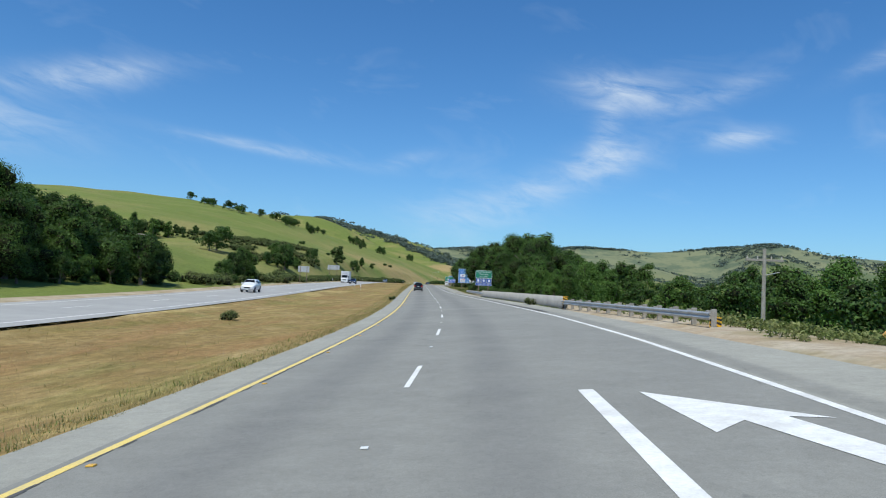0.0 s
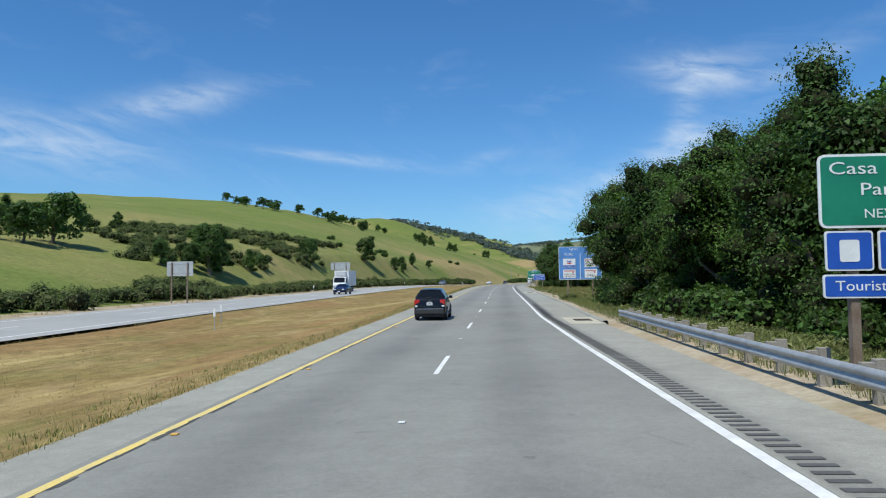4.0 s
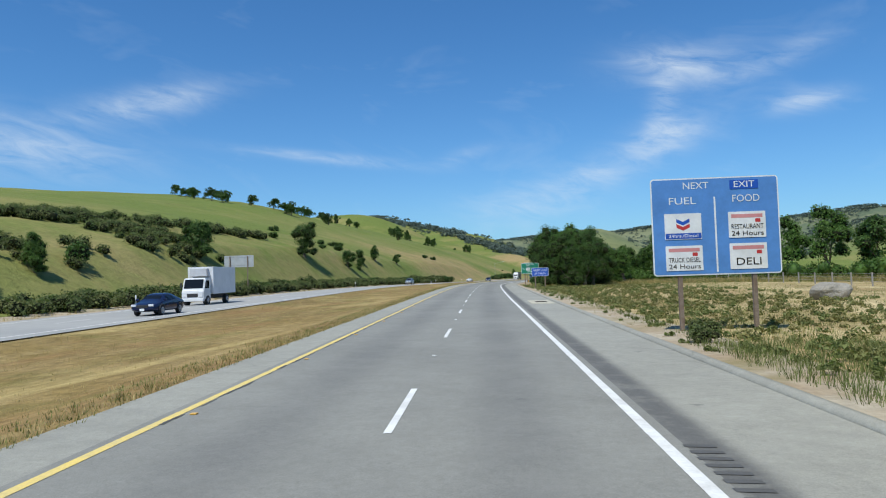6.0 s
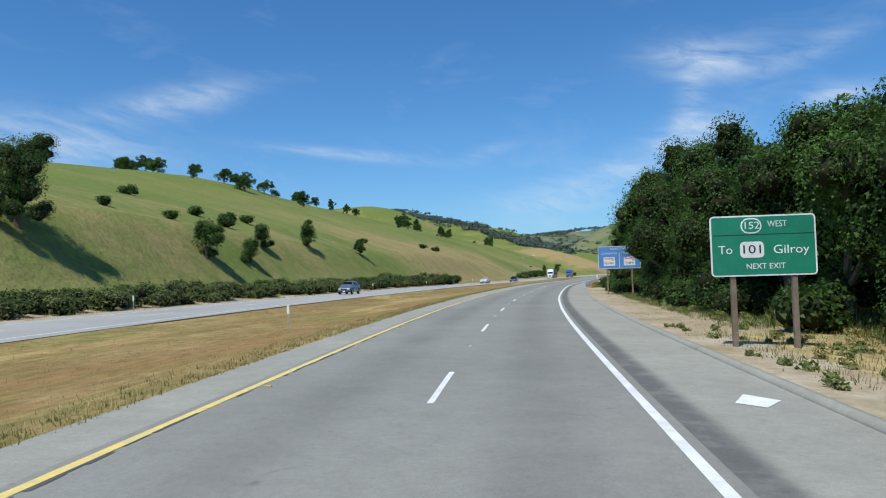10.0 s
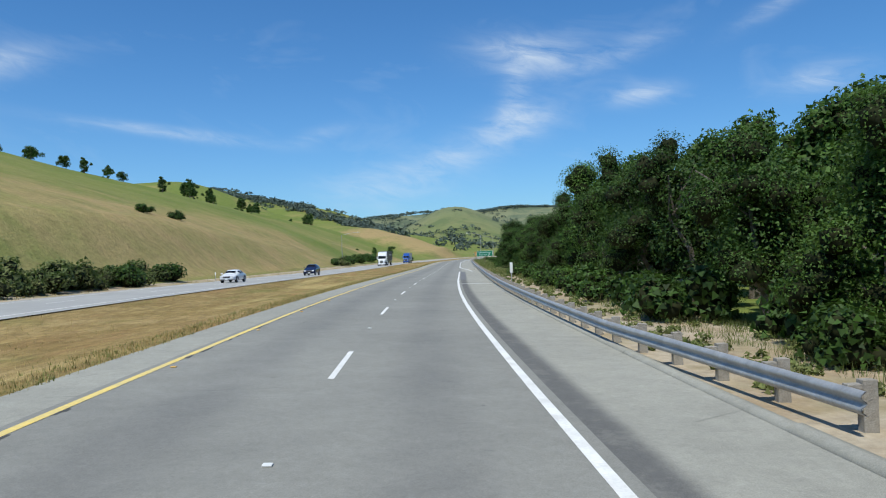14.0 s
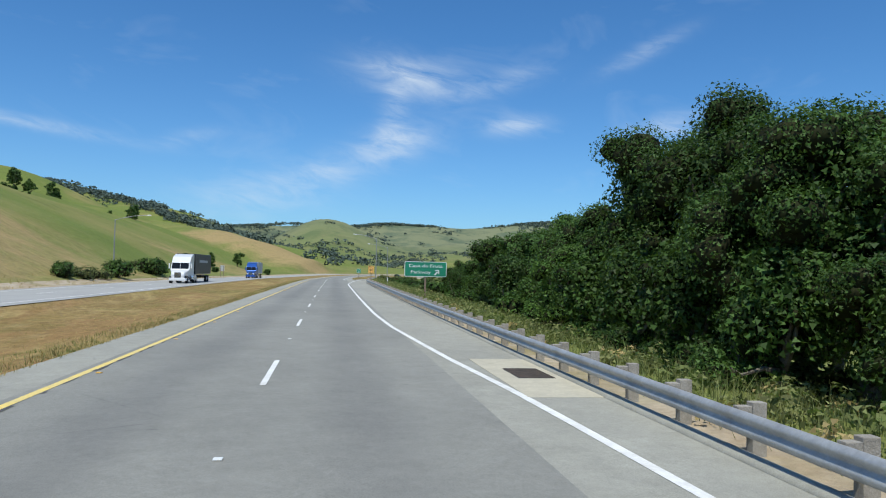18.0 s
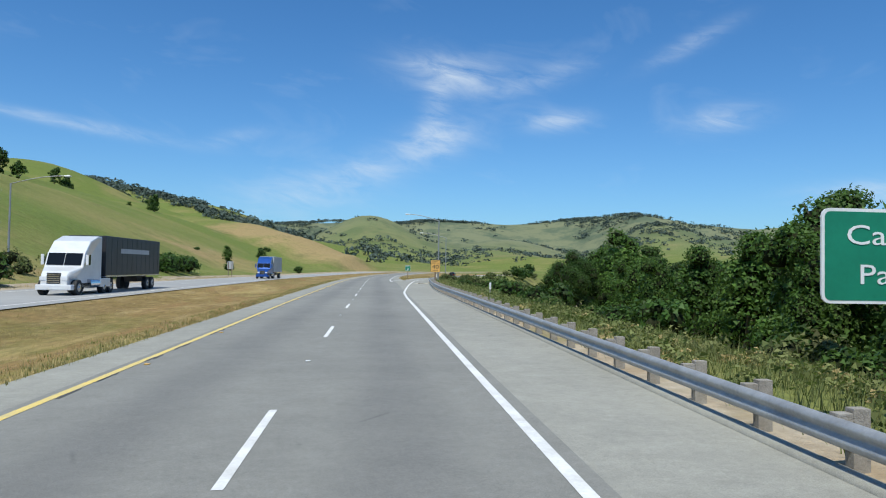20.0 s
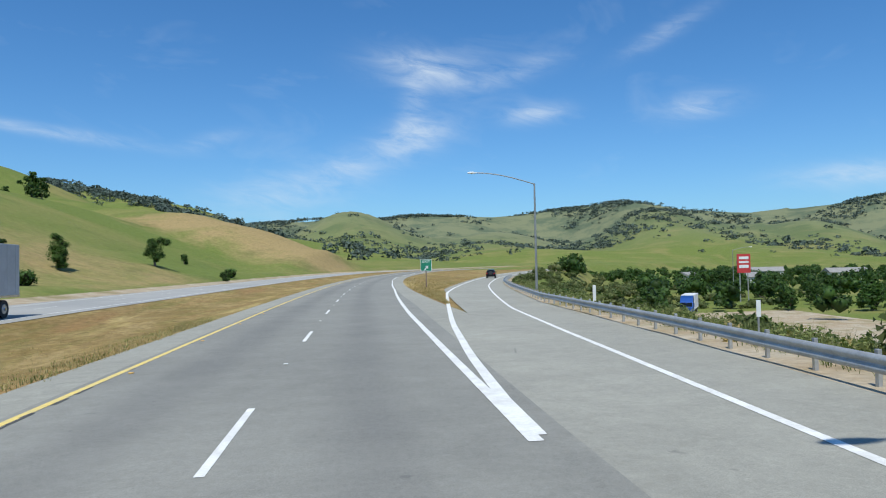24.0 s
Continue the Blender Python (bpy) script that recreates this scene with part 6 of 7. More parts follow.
part("bumper_trim", boxed(-0.74, 0.74, -2.17, -2.05, 0.60, 0.635, bevel=0.01), CHROME, suv)
part("number_plate", boxed(-0.16, 0.16, -2.125, -2.095, 0.80, 0.95, bevel=0.004), SIGNWHITE, suv, "white number plate with unreadable bar")
part("plate_bar", boxed(-0.12, 0.12, -2.131, -2.120, 0.855, 0.895), BLACK, suv)
part("emblem", boxed(-0.09, 0.09, -2.09, -2.06, 0.99, 1.02, bevel=0.008), CHROME, suv)
part("plate_lip", boxed(-0.30, 0.30, -2.11, -2.06, 0.755, 0.775), CHROME, suv)
part("wiper", rodded((-0.25, -2.01, 1.20), (0.12, -2.0, 1.22), 0.014, 0.009, 6), PLASTIC, suv)
part("spoiler", boxed(-0.55, 0.55, -1.85, -1.6, 1.575, 1.615, bevel=0.02), suv.children[0].data.materials[0], suv)
part("aerial", rodded((0, -1.2, 1.66), (0, -1.42, 1.98), 0.010, 0.004, 6), PLASTIC, suv)
for side in (1, -1):
    part("door_handle", boxed(min(side * 0.885, side * 0.915), max(side * 0.885, side * 0.915), -0.75, -0.55, 0.93, 0.96, bevel=0.008), PLASTIC, suv)
    part("door_handle", boxed(min(side * 0.885, side * 0.915), max(side * 0.885, side * 0.915), 0.2, 0.4, 0.91, 0.94, bevel=0.008), PLASTIC, suv)
    part("sill", boxed(min(side * 0.84, side * 0.90), max(side * 0.84, side * 0.90), -0.9, 0.95, 0.24, 0.36, bevel=0.02), PLASTIC, suv)
part("undertray", boxed(-0.75, 0.75, -1.95, 1.9, 0.20, 0.32), PLASTIC, suv)
suv.scale = (0.94, 1.0, 1.0)


def oncoming(s, u):
    return lay(s, u) @ pose(0, 0, 0, 0, 0, 180)


WHITE_PAINT = car_paint("white_car_paint", (0.72, 0.73, 0.74), 0.0)
for nm, s, u, st, mat, label in (("suv", 91.5, -23.6, SUV, WHITE_PAINT, "white suv on the opposite roadway"),
                                 ("sedan", 197.5, -20.6, SEDAN, car_paint("navy_car_paint", (0.012, 0.02, 0.06)), "dark blue sedan on the opposite roadway"),
                                 ("suv", 338, -23.3, SUV, car_paint("grey_car_paint", (0.14, 0.17, 0.20)), "grey blue suv on the opposite roadway"),
                                 ("sedan", 431, -21.8, SEDAN, WHITE_PAINT, "white sedan on the opposite roadway"),
                                 ("suv", 459, -18.9, SUV, car_paint("navy_car_paint", (0.012, 0.02, 0.06)), "dark blue suv on the opposite roadway")):
    c = car(nm, oncoming(s, u), st, mat, label, [(3, 4), (4, 5), (5, 6)], (7, 6), (2, 3), (-1.32, 1.36))
    front_face(c, st[-1][0], 0.62, 0.82)
jeep = car("suv", lay(743, 23.6) @ pose(0, 0, 0, 0, 0, -9), SUV, car_paint("black_car_paint", (0.008, 0.009, 0.013)), "dark suv driving down the exit ramp", [(3, 4), (4, 5), (5, 6)], (7, 6), (2, 3), (-1.28, 1.32))
part("spare_wheel", rodded((0, -2.12, 1.0), (0, -2.30, 1.0), 0.34, 0.34, 22), TYRE, jeep)
for side in (1, -1):
    part("tail_light", boxed(min(side * 0.6, side * 0.84), max(side * 0.6, side * 0.84), -2.1, -1.9, 0.82, 1.05, bevel=0.03), TAIL, jeep)

TRAILER_GREY = material("trailer_grey", (0.50, 0.51, 0.53), 0.5, var=(0.42, 0.43, 0.45), scale=1.2, fine=0.06)
TRAILER_DARK = material("trailer_black", (0.022, 0.024, 0.03), 0.45, var=(0.035, 0.037, 0.045), scale=1.2, fine=0.1)
BOXWHITE = material("box_white", (0.70, 0.71, 0.72), 0.5, var=(0.62, 0.63, 0.64), scale=1.0, fine=0.05)


def big_wheel(parent, x, y, r=0.5):
    side = 1 if x > 0 else -1
    bm = bmesh.new()
    m = Matrix.Translation((x, y, r)) @ Matrix.Rotation(radians(90), 4, "Y")
    bmesh.ops.create_cone(bm, cap_ends=True, segments=24, radius1=r, radius2=r, depth=0.34, matrix=m)
    t = part("wheel", bm, TYRE, parent)
    part("hub", rodded((x + side * 0.16, y, r), (x + side * 0.19, y, r), r * 0.55, r * 0.5, 18), RIM, t)
    part("hub_cap", rodded((x + side * 0.18, y, r), (x + side * 0.25, y, r), r * 0.2, r * 0.14, 12), CHROME, t)


def semi(name, m, cab_paint, trailer_mat, label, length=14.5):
    """A tractor with sleeper cab and box trailer; its front faces +y and stands at y = 0."""
    ob = thing(name, m, label, "truck")
    bm = bmesh.new()
    prof = [(-0.0, 0.55), (0.0, 1.25), (-0.35, 1.55), (-1.35, 1.85), (-1.75, 2.75), (-2.6, 3.55), (-3.9, 3.95), (-4.6, 3.95), (-4.6, 0.75), (-0.9, 0.75)]
    left = [bm.verts.new((-(0.82 if y > -1.0 else 1.2), y, z)) for y, z in prof]
    right = [bm.verts.new(((0.82 if y > -1.0 else 1.2), y, z)) for y, z in prof]
    n = len(prof)
    for i in range(n):
        bm.faces.new((left[i], left[(i + 1) % n], right[(i + 1) % n], right[i]))
    bm.faces.new(list(reversed(left)))
    bm.faces.new(right)
    bmesh.ops.recalc_face_normals(bm, faces=bm.faces[:])
    bmesh.ops.bevel(bm, geom=bm.edges[:], offset=0.09, segments=2, affect="EDGES", profile=0.6)
    part("cab", bm, cab_paint, ob)
    bm = bmesh.new()
    a, b = Vector((0, -1.38, 1.93)), Vector((0, -1.74, 2.72))
    off = Vector((0, 0.03, 0.02))
    for x0, x1 in ((-1.08, -0.02), (0.02, 1.08)):
        bm.faces.new([bm.verts.new(Vector((x, p.y, p.z)) + off) for x, p in ((x0, a), (x1, a), (x1, b), (x0, b))])
    part("windscreen", bm, GLASS, ob)
    for side in (1, -1):
        bm = bmesh.new()
        bm.faces.new([bm.verts.new((side * 1.212, y, z)) for y, z in ((-1.75, 1.95), (-2.65, 1.95), (-2.65, 2.65), (-2.0, 2.65))])
        part("side_window", bm, GLASS, ob)
        part("headlight", boxed(min(side * 0.5, side * 0.86), max(side * 0.5, side * 0.86), -0.12, 0.03, 0.95, 1.2, bevel=0.04), LENS, ob)
        part("mirror", boxed(min(side * 1.32, side * 1.5), max(side * 1.32, side * 1.5), -1.62, -1.52, 1.95, 2.65, bevel=0.03), cab_paint, ob)
        part("mirror_arm", rodded((side * 1.18, -1.7, 2.3), (side * 1.4, -1.58, 2.3), 0.025, 0.025, 6), PLASTIC, ob)
        part("fuel_tank", rodded((side * 0.95, -2.7, 0.72), (side * 0.95, -4.3, 0.72), 0.32, 0.32, 16), CHROME, ob)
        part("fairing", boxed(min(side * 1.02, side * 1.22), max(side * 1.02, side * 1.22), -6.2, -4.3, 0.45, 1.05, bevel=0.03), cab_paint, ob)
        for y in (-0.95, -5.2, -6.4, -length - 1.6, -length - 2.85):
            big_wheel(ob, side * 1.02, y)
    part("grille", boxed(-0.42, 0.42, -0.1, 0.02, 0.75, 1.45, bevel=0.03), PLASTIC, ob)
    for k in range(5):
        part("grille_bar", boxed(-0.38, 0.38, 0.02, 0.035, 0.82 + 0.12 * k, 0.86 + 0.12 * k), CHROME, ob)
    part("bumper", boxed(-1.1, 1.1, -0.5, 0.06, 0.35, 0.70, bevel=0.06), cab_paint, ob)
    part("chassis", boxed(-0.45, 0.45, -7.2, -0.8, 0.62, 0.95), PLASTIC, ob)
    t = part("trailer", boxed(-1.28, 1.28, -length - 4.4, -5.1, 1.18, 4.05, bevel=0.03), trailer_mat, ob)
    part("side_rail", boxed(-1.295, 1.295, -length - 4.38, -5.12, 1.12, 1.24), CHROME, t)
    for side in (1, -1):
        for k in range(1, 12):
            y = -5.1 - k * (length - 0.7) / 11.5
            part("rib", boxed(min(side * 1.28, side * 1.292), max(side * 1.28, side * 1.292), y - 0.02, y + 0.02, 1.25, 3.98), trailer_mat, t)
    part("bogie", boxed(-0.5, 0.5, -length - 3.4, -length - 1.0, 0.6, 1.15), PLASTIC, ob)
    part("landing_leg", boxed(-0.8, 0.8, -7.9, -7.75, 0.35, 1.15), PLASTIC, ob)
    return ob


black_rig = semi("semi_truck", oncoming(551.0, -18.9), WHITE_PAINT, TRAILER_DARK, "white semi truck with a long black trailer", 13.0)
for side in (1, -1):
    bm = bmesh.new()
    bm.faces.new([bm.verts.new((side * 1.294, y, z)) for y, z in ((-8.0, 3.2), (-14.5, 3.2), (-14.5, 2.85), (-8.0, 2.85))])
    part("lettering_bar", bm, TRAILER_GREY, black_rig, "pale unreadable lettering bar")
semi("semi_truck", oncoming(632.0, -18.6), car_paint("blue_truck_paint", (0.02, 0.09, 0.36)), TRAILER_GREY, "blue semi truck with a grey box trailer", 11.5)

box_truck = thing("box_truck", oncoming(212.5, -24.6), "white refrigerated box truck on the opposite roadway", "truck")
bm = bmesh.new()
prof = [(0.0, 0.5), (0.0, 1.25), (-0.18, 1.45), (-0.55, 2.35), (-0.75, 2.45), (-1.75, 2.45), (-1.75, 0.5)]
left = [bm.verts.new((-1.0, y, z)) for y, z in prof]
right = [bm.verts.new((1.0, y, z)) for y, z in prof]
for i in range(len(prof)):
    bm.faces.new((left[i], left[(i + 1) % len(prof)], right[(i + 1) % len(prof)], right[i]))
bm.faces.new(list(reversed(left)))
bm.faces.new(right)
bmesh.ops.recalc_face_normals(bm, faces=bm.faces[:])
bmesh.ops.bevel(bm, geom=bm.edges[:], offset=0.06, segments=2, affect="EDGES")
part("cab", bm, WHITE_PAINT, box_truck)
bm = bmesh.new()
bm.faces.new([bm.verts.new((x, y, z)) for x, y, z in ((-0.88, -0.18, 1.52), (0.88, -0.18, 1.52), (0.86, -0.51, 2.32), (-0.86, -0.51, 2.32))])
part("windscreen", bm, GLASS, box_truck)
for side in (1, -1):
    bm = bmesh.new()
    bm.faces.new([bm.verts.new((side * 1.008, y, z)) for y, z in ((-0.35, 1.5), (-1.35, 1.5), (-1.35, 2.2), (-0.65, 2.2))])
    part("side_window", bm, GLASS, box_truck)
    part("headlight", boxed(min(side * 0.6, side * 0.92), max(side * 0.6, side * 0.92), -0.1, 0.03, 0.72, 0.92, bevel=0.03), LENS, box_truck)
    part("mirror", boxed(min(side * 1.08, side * 1.24), max(side * 1.08, side * 1.24), -0.35, -0.27, 1.6, 2.05, bevel=0.02), PLASTIC, box_truck)
    for y in (-0.95, -5.6):
        big_wheel(box_truck, side * 0.9, y, 0.42)
part("cargo_box", boxed(-1.2, 1.2, -7.6, -1.9, 0.95, 3.45, bevel=0.03), BOXWHITE, box_truck)
part("cooling_unit", boxed(-0.8, 0.8, -1.95, -1.35, 2.6, 3.3, bevel=0.05), TRAILER_GREY, box_truck)
part("bumper", boxed(-1.0, 1.0, -0.3, 0.08, 0.35, 0.6, bevel=0.04), WHITE_PAINT, box_truck)
part("grille", boxed(-0.5, 0.5, -0.05, 0.02, 0.72, 1.05, bevel=0.02), PLASTIC, box_truck)
part("chassis", boxed(-0.4, 0.4, -7.3, -0.5, 0.55, 0.95), PLASTIC, box_truck)

# ---- undergrowth, weeds and grass ----
STRAW = material("straw_blade", (0.50, 0.385, 0.19), 0.85, var=(0.33, 0.24, 0.105), scale=3.0, island=0.3, spec=0.1, trans=0.3)
BLADE = material("green_blade", (0.17, 0.20, 0.06), 0.8, var=(0.20, 0.19, 0.07), scale=2.5, island=0.4, spec=0.15, trans=0.25)
WEED = material("weed_blade", (0.12, 0.165, 0.055), 0.8, var=(0.19, 0.18, 0.08), scale=2.0, island=0.45, spec=0.15, trans=0.25)


RANK = material("rank_weed_leaf", (0.145, 0.175, 0.06), 0.8, var=(0.20, 0.20, 0.085), scale=2.0, island=0.45, spec=0.15, trans=0.25)


def blades(name, rng, n, sampler, height, mat, label, per=5, spread=0.16, width=0.02, category="grass"):
    """Tufts of thin blades, all of one stretch in one object."""
    s, u = sampler(rng, n)
    x, y = plan(s, u)
    z = land_z(s, u)
    k = np.repeat(np.arange(n), per)
    a = rng.uniform(0, 6.283, n * per)
    d = rng.uniform(0, spread, n * per)
    h = height * np.repeat(rng.uniform(0.5, 1.3, n), per) * rng.uniform(0.6, 1.15, n * per)
    bx, by, bz = x[k] + d * np.cos(a), y[k] + d * np.sin(a), z[k] - 0.03
    lean = rng.uniform(0.15, 0.75, n * per) * h
    b = a + rng.uniform(1.2, 1.9, n * per)
    w = width * rng.uniform(0.6, 1.6, n * per)
    p0 = np.stack([bx - w * np.cos(b), by - w * np.sin(b), bz], -1)
    p1 = np.stack([bx + w * np.cos(b), by + w * np.sin(b), bz], -1)
    p2 = np.stack([bx + lean * np.cos(a), by + lean * np.sin(a), bz + h], -1)
    v = np.stack([p0, p1, p2], 1).reshape(-1, 3)
    return tagged(new(name, mesh_np(name, v, np.arange(len(v)).reshape(-1, 3), mat)), label, category, kind="stuff")


GR = np.random.RandomState(5)


def band(s0, s1, lo, hi, power=1.0):
    """Random places in a band along the road, denser towards its first edge for power above 1."""
    def pick(rng, n):
        s = rng.uniform(s0, s1, n)
        a = lo(s) if callable(lo) else np.full(n, float(lo))
        b = hi(s) if callable(hi) else np.full(n, float(hi))
        return s, a + (b - a) * rng.uniform(0, 1, n) ** power
    return pick


blades("median_grass", GR, 52000, band(-5, 640, -5.15, lambda s: opp_near(s) + 0.2), 0.085, STRAW, "dry straw-coloured grass on the median", spread=0.34, width=0.009, per=4)
blades("median_grass", GR, 11000, band(-5, 640, -5.08, -6.0, 1.6), 0.14, STRAW, "taller straw along the paved edge of the median", spread=0.16, width=0.010)
blades("median_grass", GR, 7000, band(-5, 640, -5.1, -7.0, 1.4), 0.12, BLADE, "greener grass along the median's edge", spread=0.2, width=0.010)
blades("verge_grass", GR, 7000, band(168, 350, lambda s: edge_right(s) + 0.7, lambda s: edge_right(s) + 7.5, 0.7), 0.12, STRAW, "dry grass on the dirt verge", spread=0.2, width=0.010)
blades("field_grass", GR, 9000, band(165, 280, 10.0, 50.0, 1.3), 0.13, STRAW, "dry stubble of the field", spread=0.4, width=0.012)
blades("field_grass", GR, 6000, band(166, 278, lambda s: edge_right(s) + 1.6, 34.0, 1.5), 0.20, BLADE, "greenish weeds and grass of the field", spread=0.4, width=0.012)
blades("field_grass", GR, 2500, band(272, 282, 13.0, 44.0), 0.40, BLADE, "taller greenish grass at the far side of the field", spread=0.35, width=0.02)
blades("weeds", GR, 700, band(50, 98, lambda s: BARRIER_U(s) - 0.22, lambda s: BARRIER_U(s) - 0.02), 0.10, WEED, "small weeds at the foot of the barrier", spread=0.12, width=0.008)
blades("gore_grass", GR, 2500, band(650, 760, lambda s: MAIN_R(s) + 0.3, lambda s: np.maximum(RAMP_L(s) - 0.5, MAIN_R(s) + 0.35)), 0.18, STRAW, "dry grass in the gore", width=0.012)
blades("verge_grass", GR, 4000, band(100, 650, lambda s: opp_near(s) - OPP_W - 0.5, lambda s: opp_near(s) - OPP_W - 7), 0.25, STRAW, "dry grass beside the opposite roadway", spread=0.35, width=0.02)



def low_weeds(seed, s0, s1, lo, hi, n, size, mat, label):
    """Low leafy weeds, grown together."""
    rng = np.random.RandomState(seed)
    pairs = []
    s = rng.uniform(s0, s1, n)
    for p in lands(s, edge_right(s) + rng.uniform(lo, hi, n)):
        k = size * rng.uniform(0.5, 1.4)
        c = p + rng.uniform(-1, 1, (3, 3)) * np.array([k, k, 0.2 * k]) + np.array([0, 0, 0.35 * k])
        pairs.append(leaves(rng, c, rng.uniform(0.4, 0.8, 3) * k, 75, 0.055 + 0.05 * k, 0.9))
    v, f = joined(*pairs)
    tagged(new("weeds", mesh_np("weeds", v, f, mat)), label, "weeds", kind="stuff")


blades("weeds", GR, 6000, band(100, 172, lambda s: edge_right(s) + 0.9, lambda s: edge_right(s) + 6.0), 0.34, RANK, "soft green grass below the oaks", spread=0.3, width=0.008, per=7)
blades("weeds", GR, 6000, band(280, 440, lambda s: edge_right(s) + 3.2, lambda s: edge_right(s) + 7.0), 0.32, RANK, "soft green grass below the oaks", spread=0.3, width=0.008, per=7)
blades("weeds", GR, 12000, band(440, 690, lambda s: edge_right(s) + 0.9, lambda s: edge_right(s) + 8.0), 0.55, RANK, "tall green grass below the guardrail", spread=0.35, width=0.009, per=6)
low_weeds(41, 100, 172, 1.6, 5.0, 240, 0.28, RANK, "low green weeds below the oaks")
low_weeds(42, 280, 440, 3.6, 6.5, 300, 0.26, RANK, "low green weeds below the oaks")
low_weeds(43, 440, 700, 1.4, 9.5, 1500, 0.44, RANK, "rank light green weeds below the guardrail")
low_weeds(46, 440, 700, 0.8, 6.5, 230, 0.30, STRAW, "dry brown weeds below the guardrail")
low_weeds(47, 20, 50, 1.6, 7.0, 260, 0.40, RANK, "green weeds behind the first guardrail")
OLIVE = material("dry_weed_leaf", (0.235, 0.20, 0.085), 0.85, var=(0.17, 0.17, 0.065), scale=1.5, island=0.45, spec=0.1, trans=0.25)
low_weeds(48, 168, 278, 2.5, 16.0, 900, 0.22, OLIVE, "dry olive weeds of the field")
low_weeds(49, 168, 256, 3.0, 20.0, 420, 0.20, RANK, "green weeds of the field")


def far_edge(rng, n):
    """Places along the far side of the field, before its trees."""
    k = rng.uniform(0, 1, n)
    return 292 - 60 * k - rng.uniform(0, 9, n), 17 + 38 * k - rng.uniform(0, 5, n)


blades("field_grass", GR, 5000, far_edge, 0.75, STRAW, "tall golden grass at the far side of the field", spread=0.4, width=0.014)
blades("field_grass", GR, 4000, far_edge, 0.65, BLADE, "tall greenish grass at the far side of the field", spread=0.4, width=0.014)
low_weeds(44, 168, 282, 0.8, 5.5, 260, 0.15, RANK, "small weeds on the dirt verge")
low_weeds(45, 360, 440, 0.8, 3.0, 160, 0.18, RANK, "small weeds behind the guardrail")

UNDER = "leafy green undergrowth below the oaks"
for i in range(26):
    s = 104 + 60 * (i + PR.random()) / 26
    shrub(4, s, 10.6 + PR.uniform(-0.8, 2.2) + (1.2 if s < 130 else 0), PR.uniform(0.7, 1.25), UNDER, "undergrowth")
for i in range(44):
    s = 279 + 160 * (i + PR.random()) / 44
    shrub(PR.choice((4, 4, 3)), s, (12.2 if s < 330 else 10.8) + PR.uniform(-0.8, 1.6), PR.uniform(0.7, 1.3), UNDER, "undergrowth")
for i in range(52):
    s = 446 + 165 * (i + PR.random()) / 52
    shrub(PR.choice((4, 3, 1)), s, 12.4 + PR.uniform(-1.0, 4.5) + max(0, s - 590) * 0.16, PR.uniform(0.6, 1.2), "mixed green brush below the guardrail", "brush below the guardrail")
for i in range(30):
    s = 610 + 130 * PR.random()
    shrub(PR.choice((4, 3, 1)), s, float(edge_right(s)) + PR.uniform(2.5, 16), PR.uniform(0.5, 1.1), "mixed green brush below the ramp", "brush below the guardrail")
for s, u, k in ((172.5, 7.9, 0.35), (174.5, 8.6, 0.4), (256, 9.8, 0.3), (86, -5.3, 0.32), (60, 7.6, 0.35), (45, -13.5, 0.4)):
    shrub(1, s, u, k, "small roadside weed bush", "roadside weeds")

def field_hedge():
    """Dark undergrowth that closes the far side of the field."""
    rng = np.random.RandomState(51)
    k = rng.uniform(0, 1, 80)
    pairs = []
    for q in lands(300 - 60 * k + rng.normal(0, 1.8, 80), 19 + 38 * k + rng.normal(0, 1.8, 80)):
        w = rng.uniform(0.55, 1.9)
        c = q + rng.uniform(-1, 1, (4, 3)) * np.array([w, w, 0.4 * w]) + np.array([0, 0, 0.7 * w])
        r = rng.uniform(0.5, 0.9, 4) * w
        pairs += [leaves(rng, c, r, 280, 0.2, 1.0), cores(rng, c, r, 1.0, 0.75)]
    v, f = joined(*pairs)
    tagged(new("field_hedge", mesh_np("field_hedge", v, f, LEAF_B)), "green undergrowth along the far side of the dry field", "hedge", kind="stuff")


field_hedge()

# wire fence along the field
fence = tagged(new("fence"), "wire stock fence on thin wooden posts", "fence", kind="structure")
fp = bpy.data.meshes.new("post")
b_ = boxed(-0.06, 0.06, -0.06, 0.06, -0.5, 1.25, bevel=0.01)
b_.to_mesh(fp)
b_.free()
fp.materials.append(WOOD)
prev = None
for s in np.arange(176, 262, 4.5):
    p = land(s, 36 + 1.5 * math.sin(s / 17.0))
    part("post", fp, None, fence).matrix_basis = Matrix.Translation(p)
    if prev:
        for z in (0.45, 0.8, 1.15):
            part("wire", rodded(prev + Vector((0, 0, z)), p + Vector((0, 0, z)), 0.008, 0.008, 4), STEEL, fence)
    prev = p

ROCKMAT = material("pale_rock", (0.34, 0.31, 0.26), 0.9, var=(0.25, 0.23, 0.19), scale=0.8, fine=0.25, bump=0.8, bump_scale=6.0)


def boulder(s, u, w, label):
    bm = bmesh.new()
    bmesh.ops.create_icosphere(bm, subdivisions=3, radius=1.0)
    for vt in bm.verts:
        vt.co *= 1 + 0.25 * noise.noise(vt.co * 1.4 + Vector((s, u, 0)))
        vt.co.z *= 0.7
    bmesh.ops.scale(bm, vec=(w, w * 0.8, w * 0.9), verts=bm.verts[:])
    me = bpy.data.meshes.new("boulder")
    bm.to_mesh(me)
    bm.free()
    me.materials.append(ROCKMAT)
    ob = new("boulder", me)
    p = land(s, u, w * 0.35)
    ob.matrix_world = Matrix.Translation(p)
    tagged(ob, label, "rock")


boulder(156, -64.3, 2.3, "large pale boulder in the meadow")
boulder(196, 23.0, 1.15, "grey mound of rubble in the field")

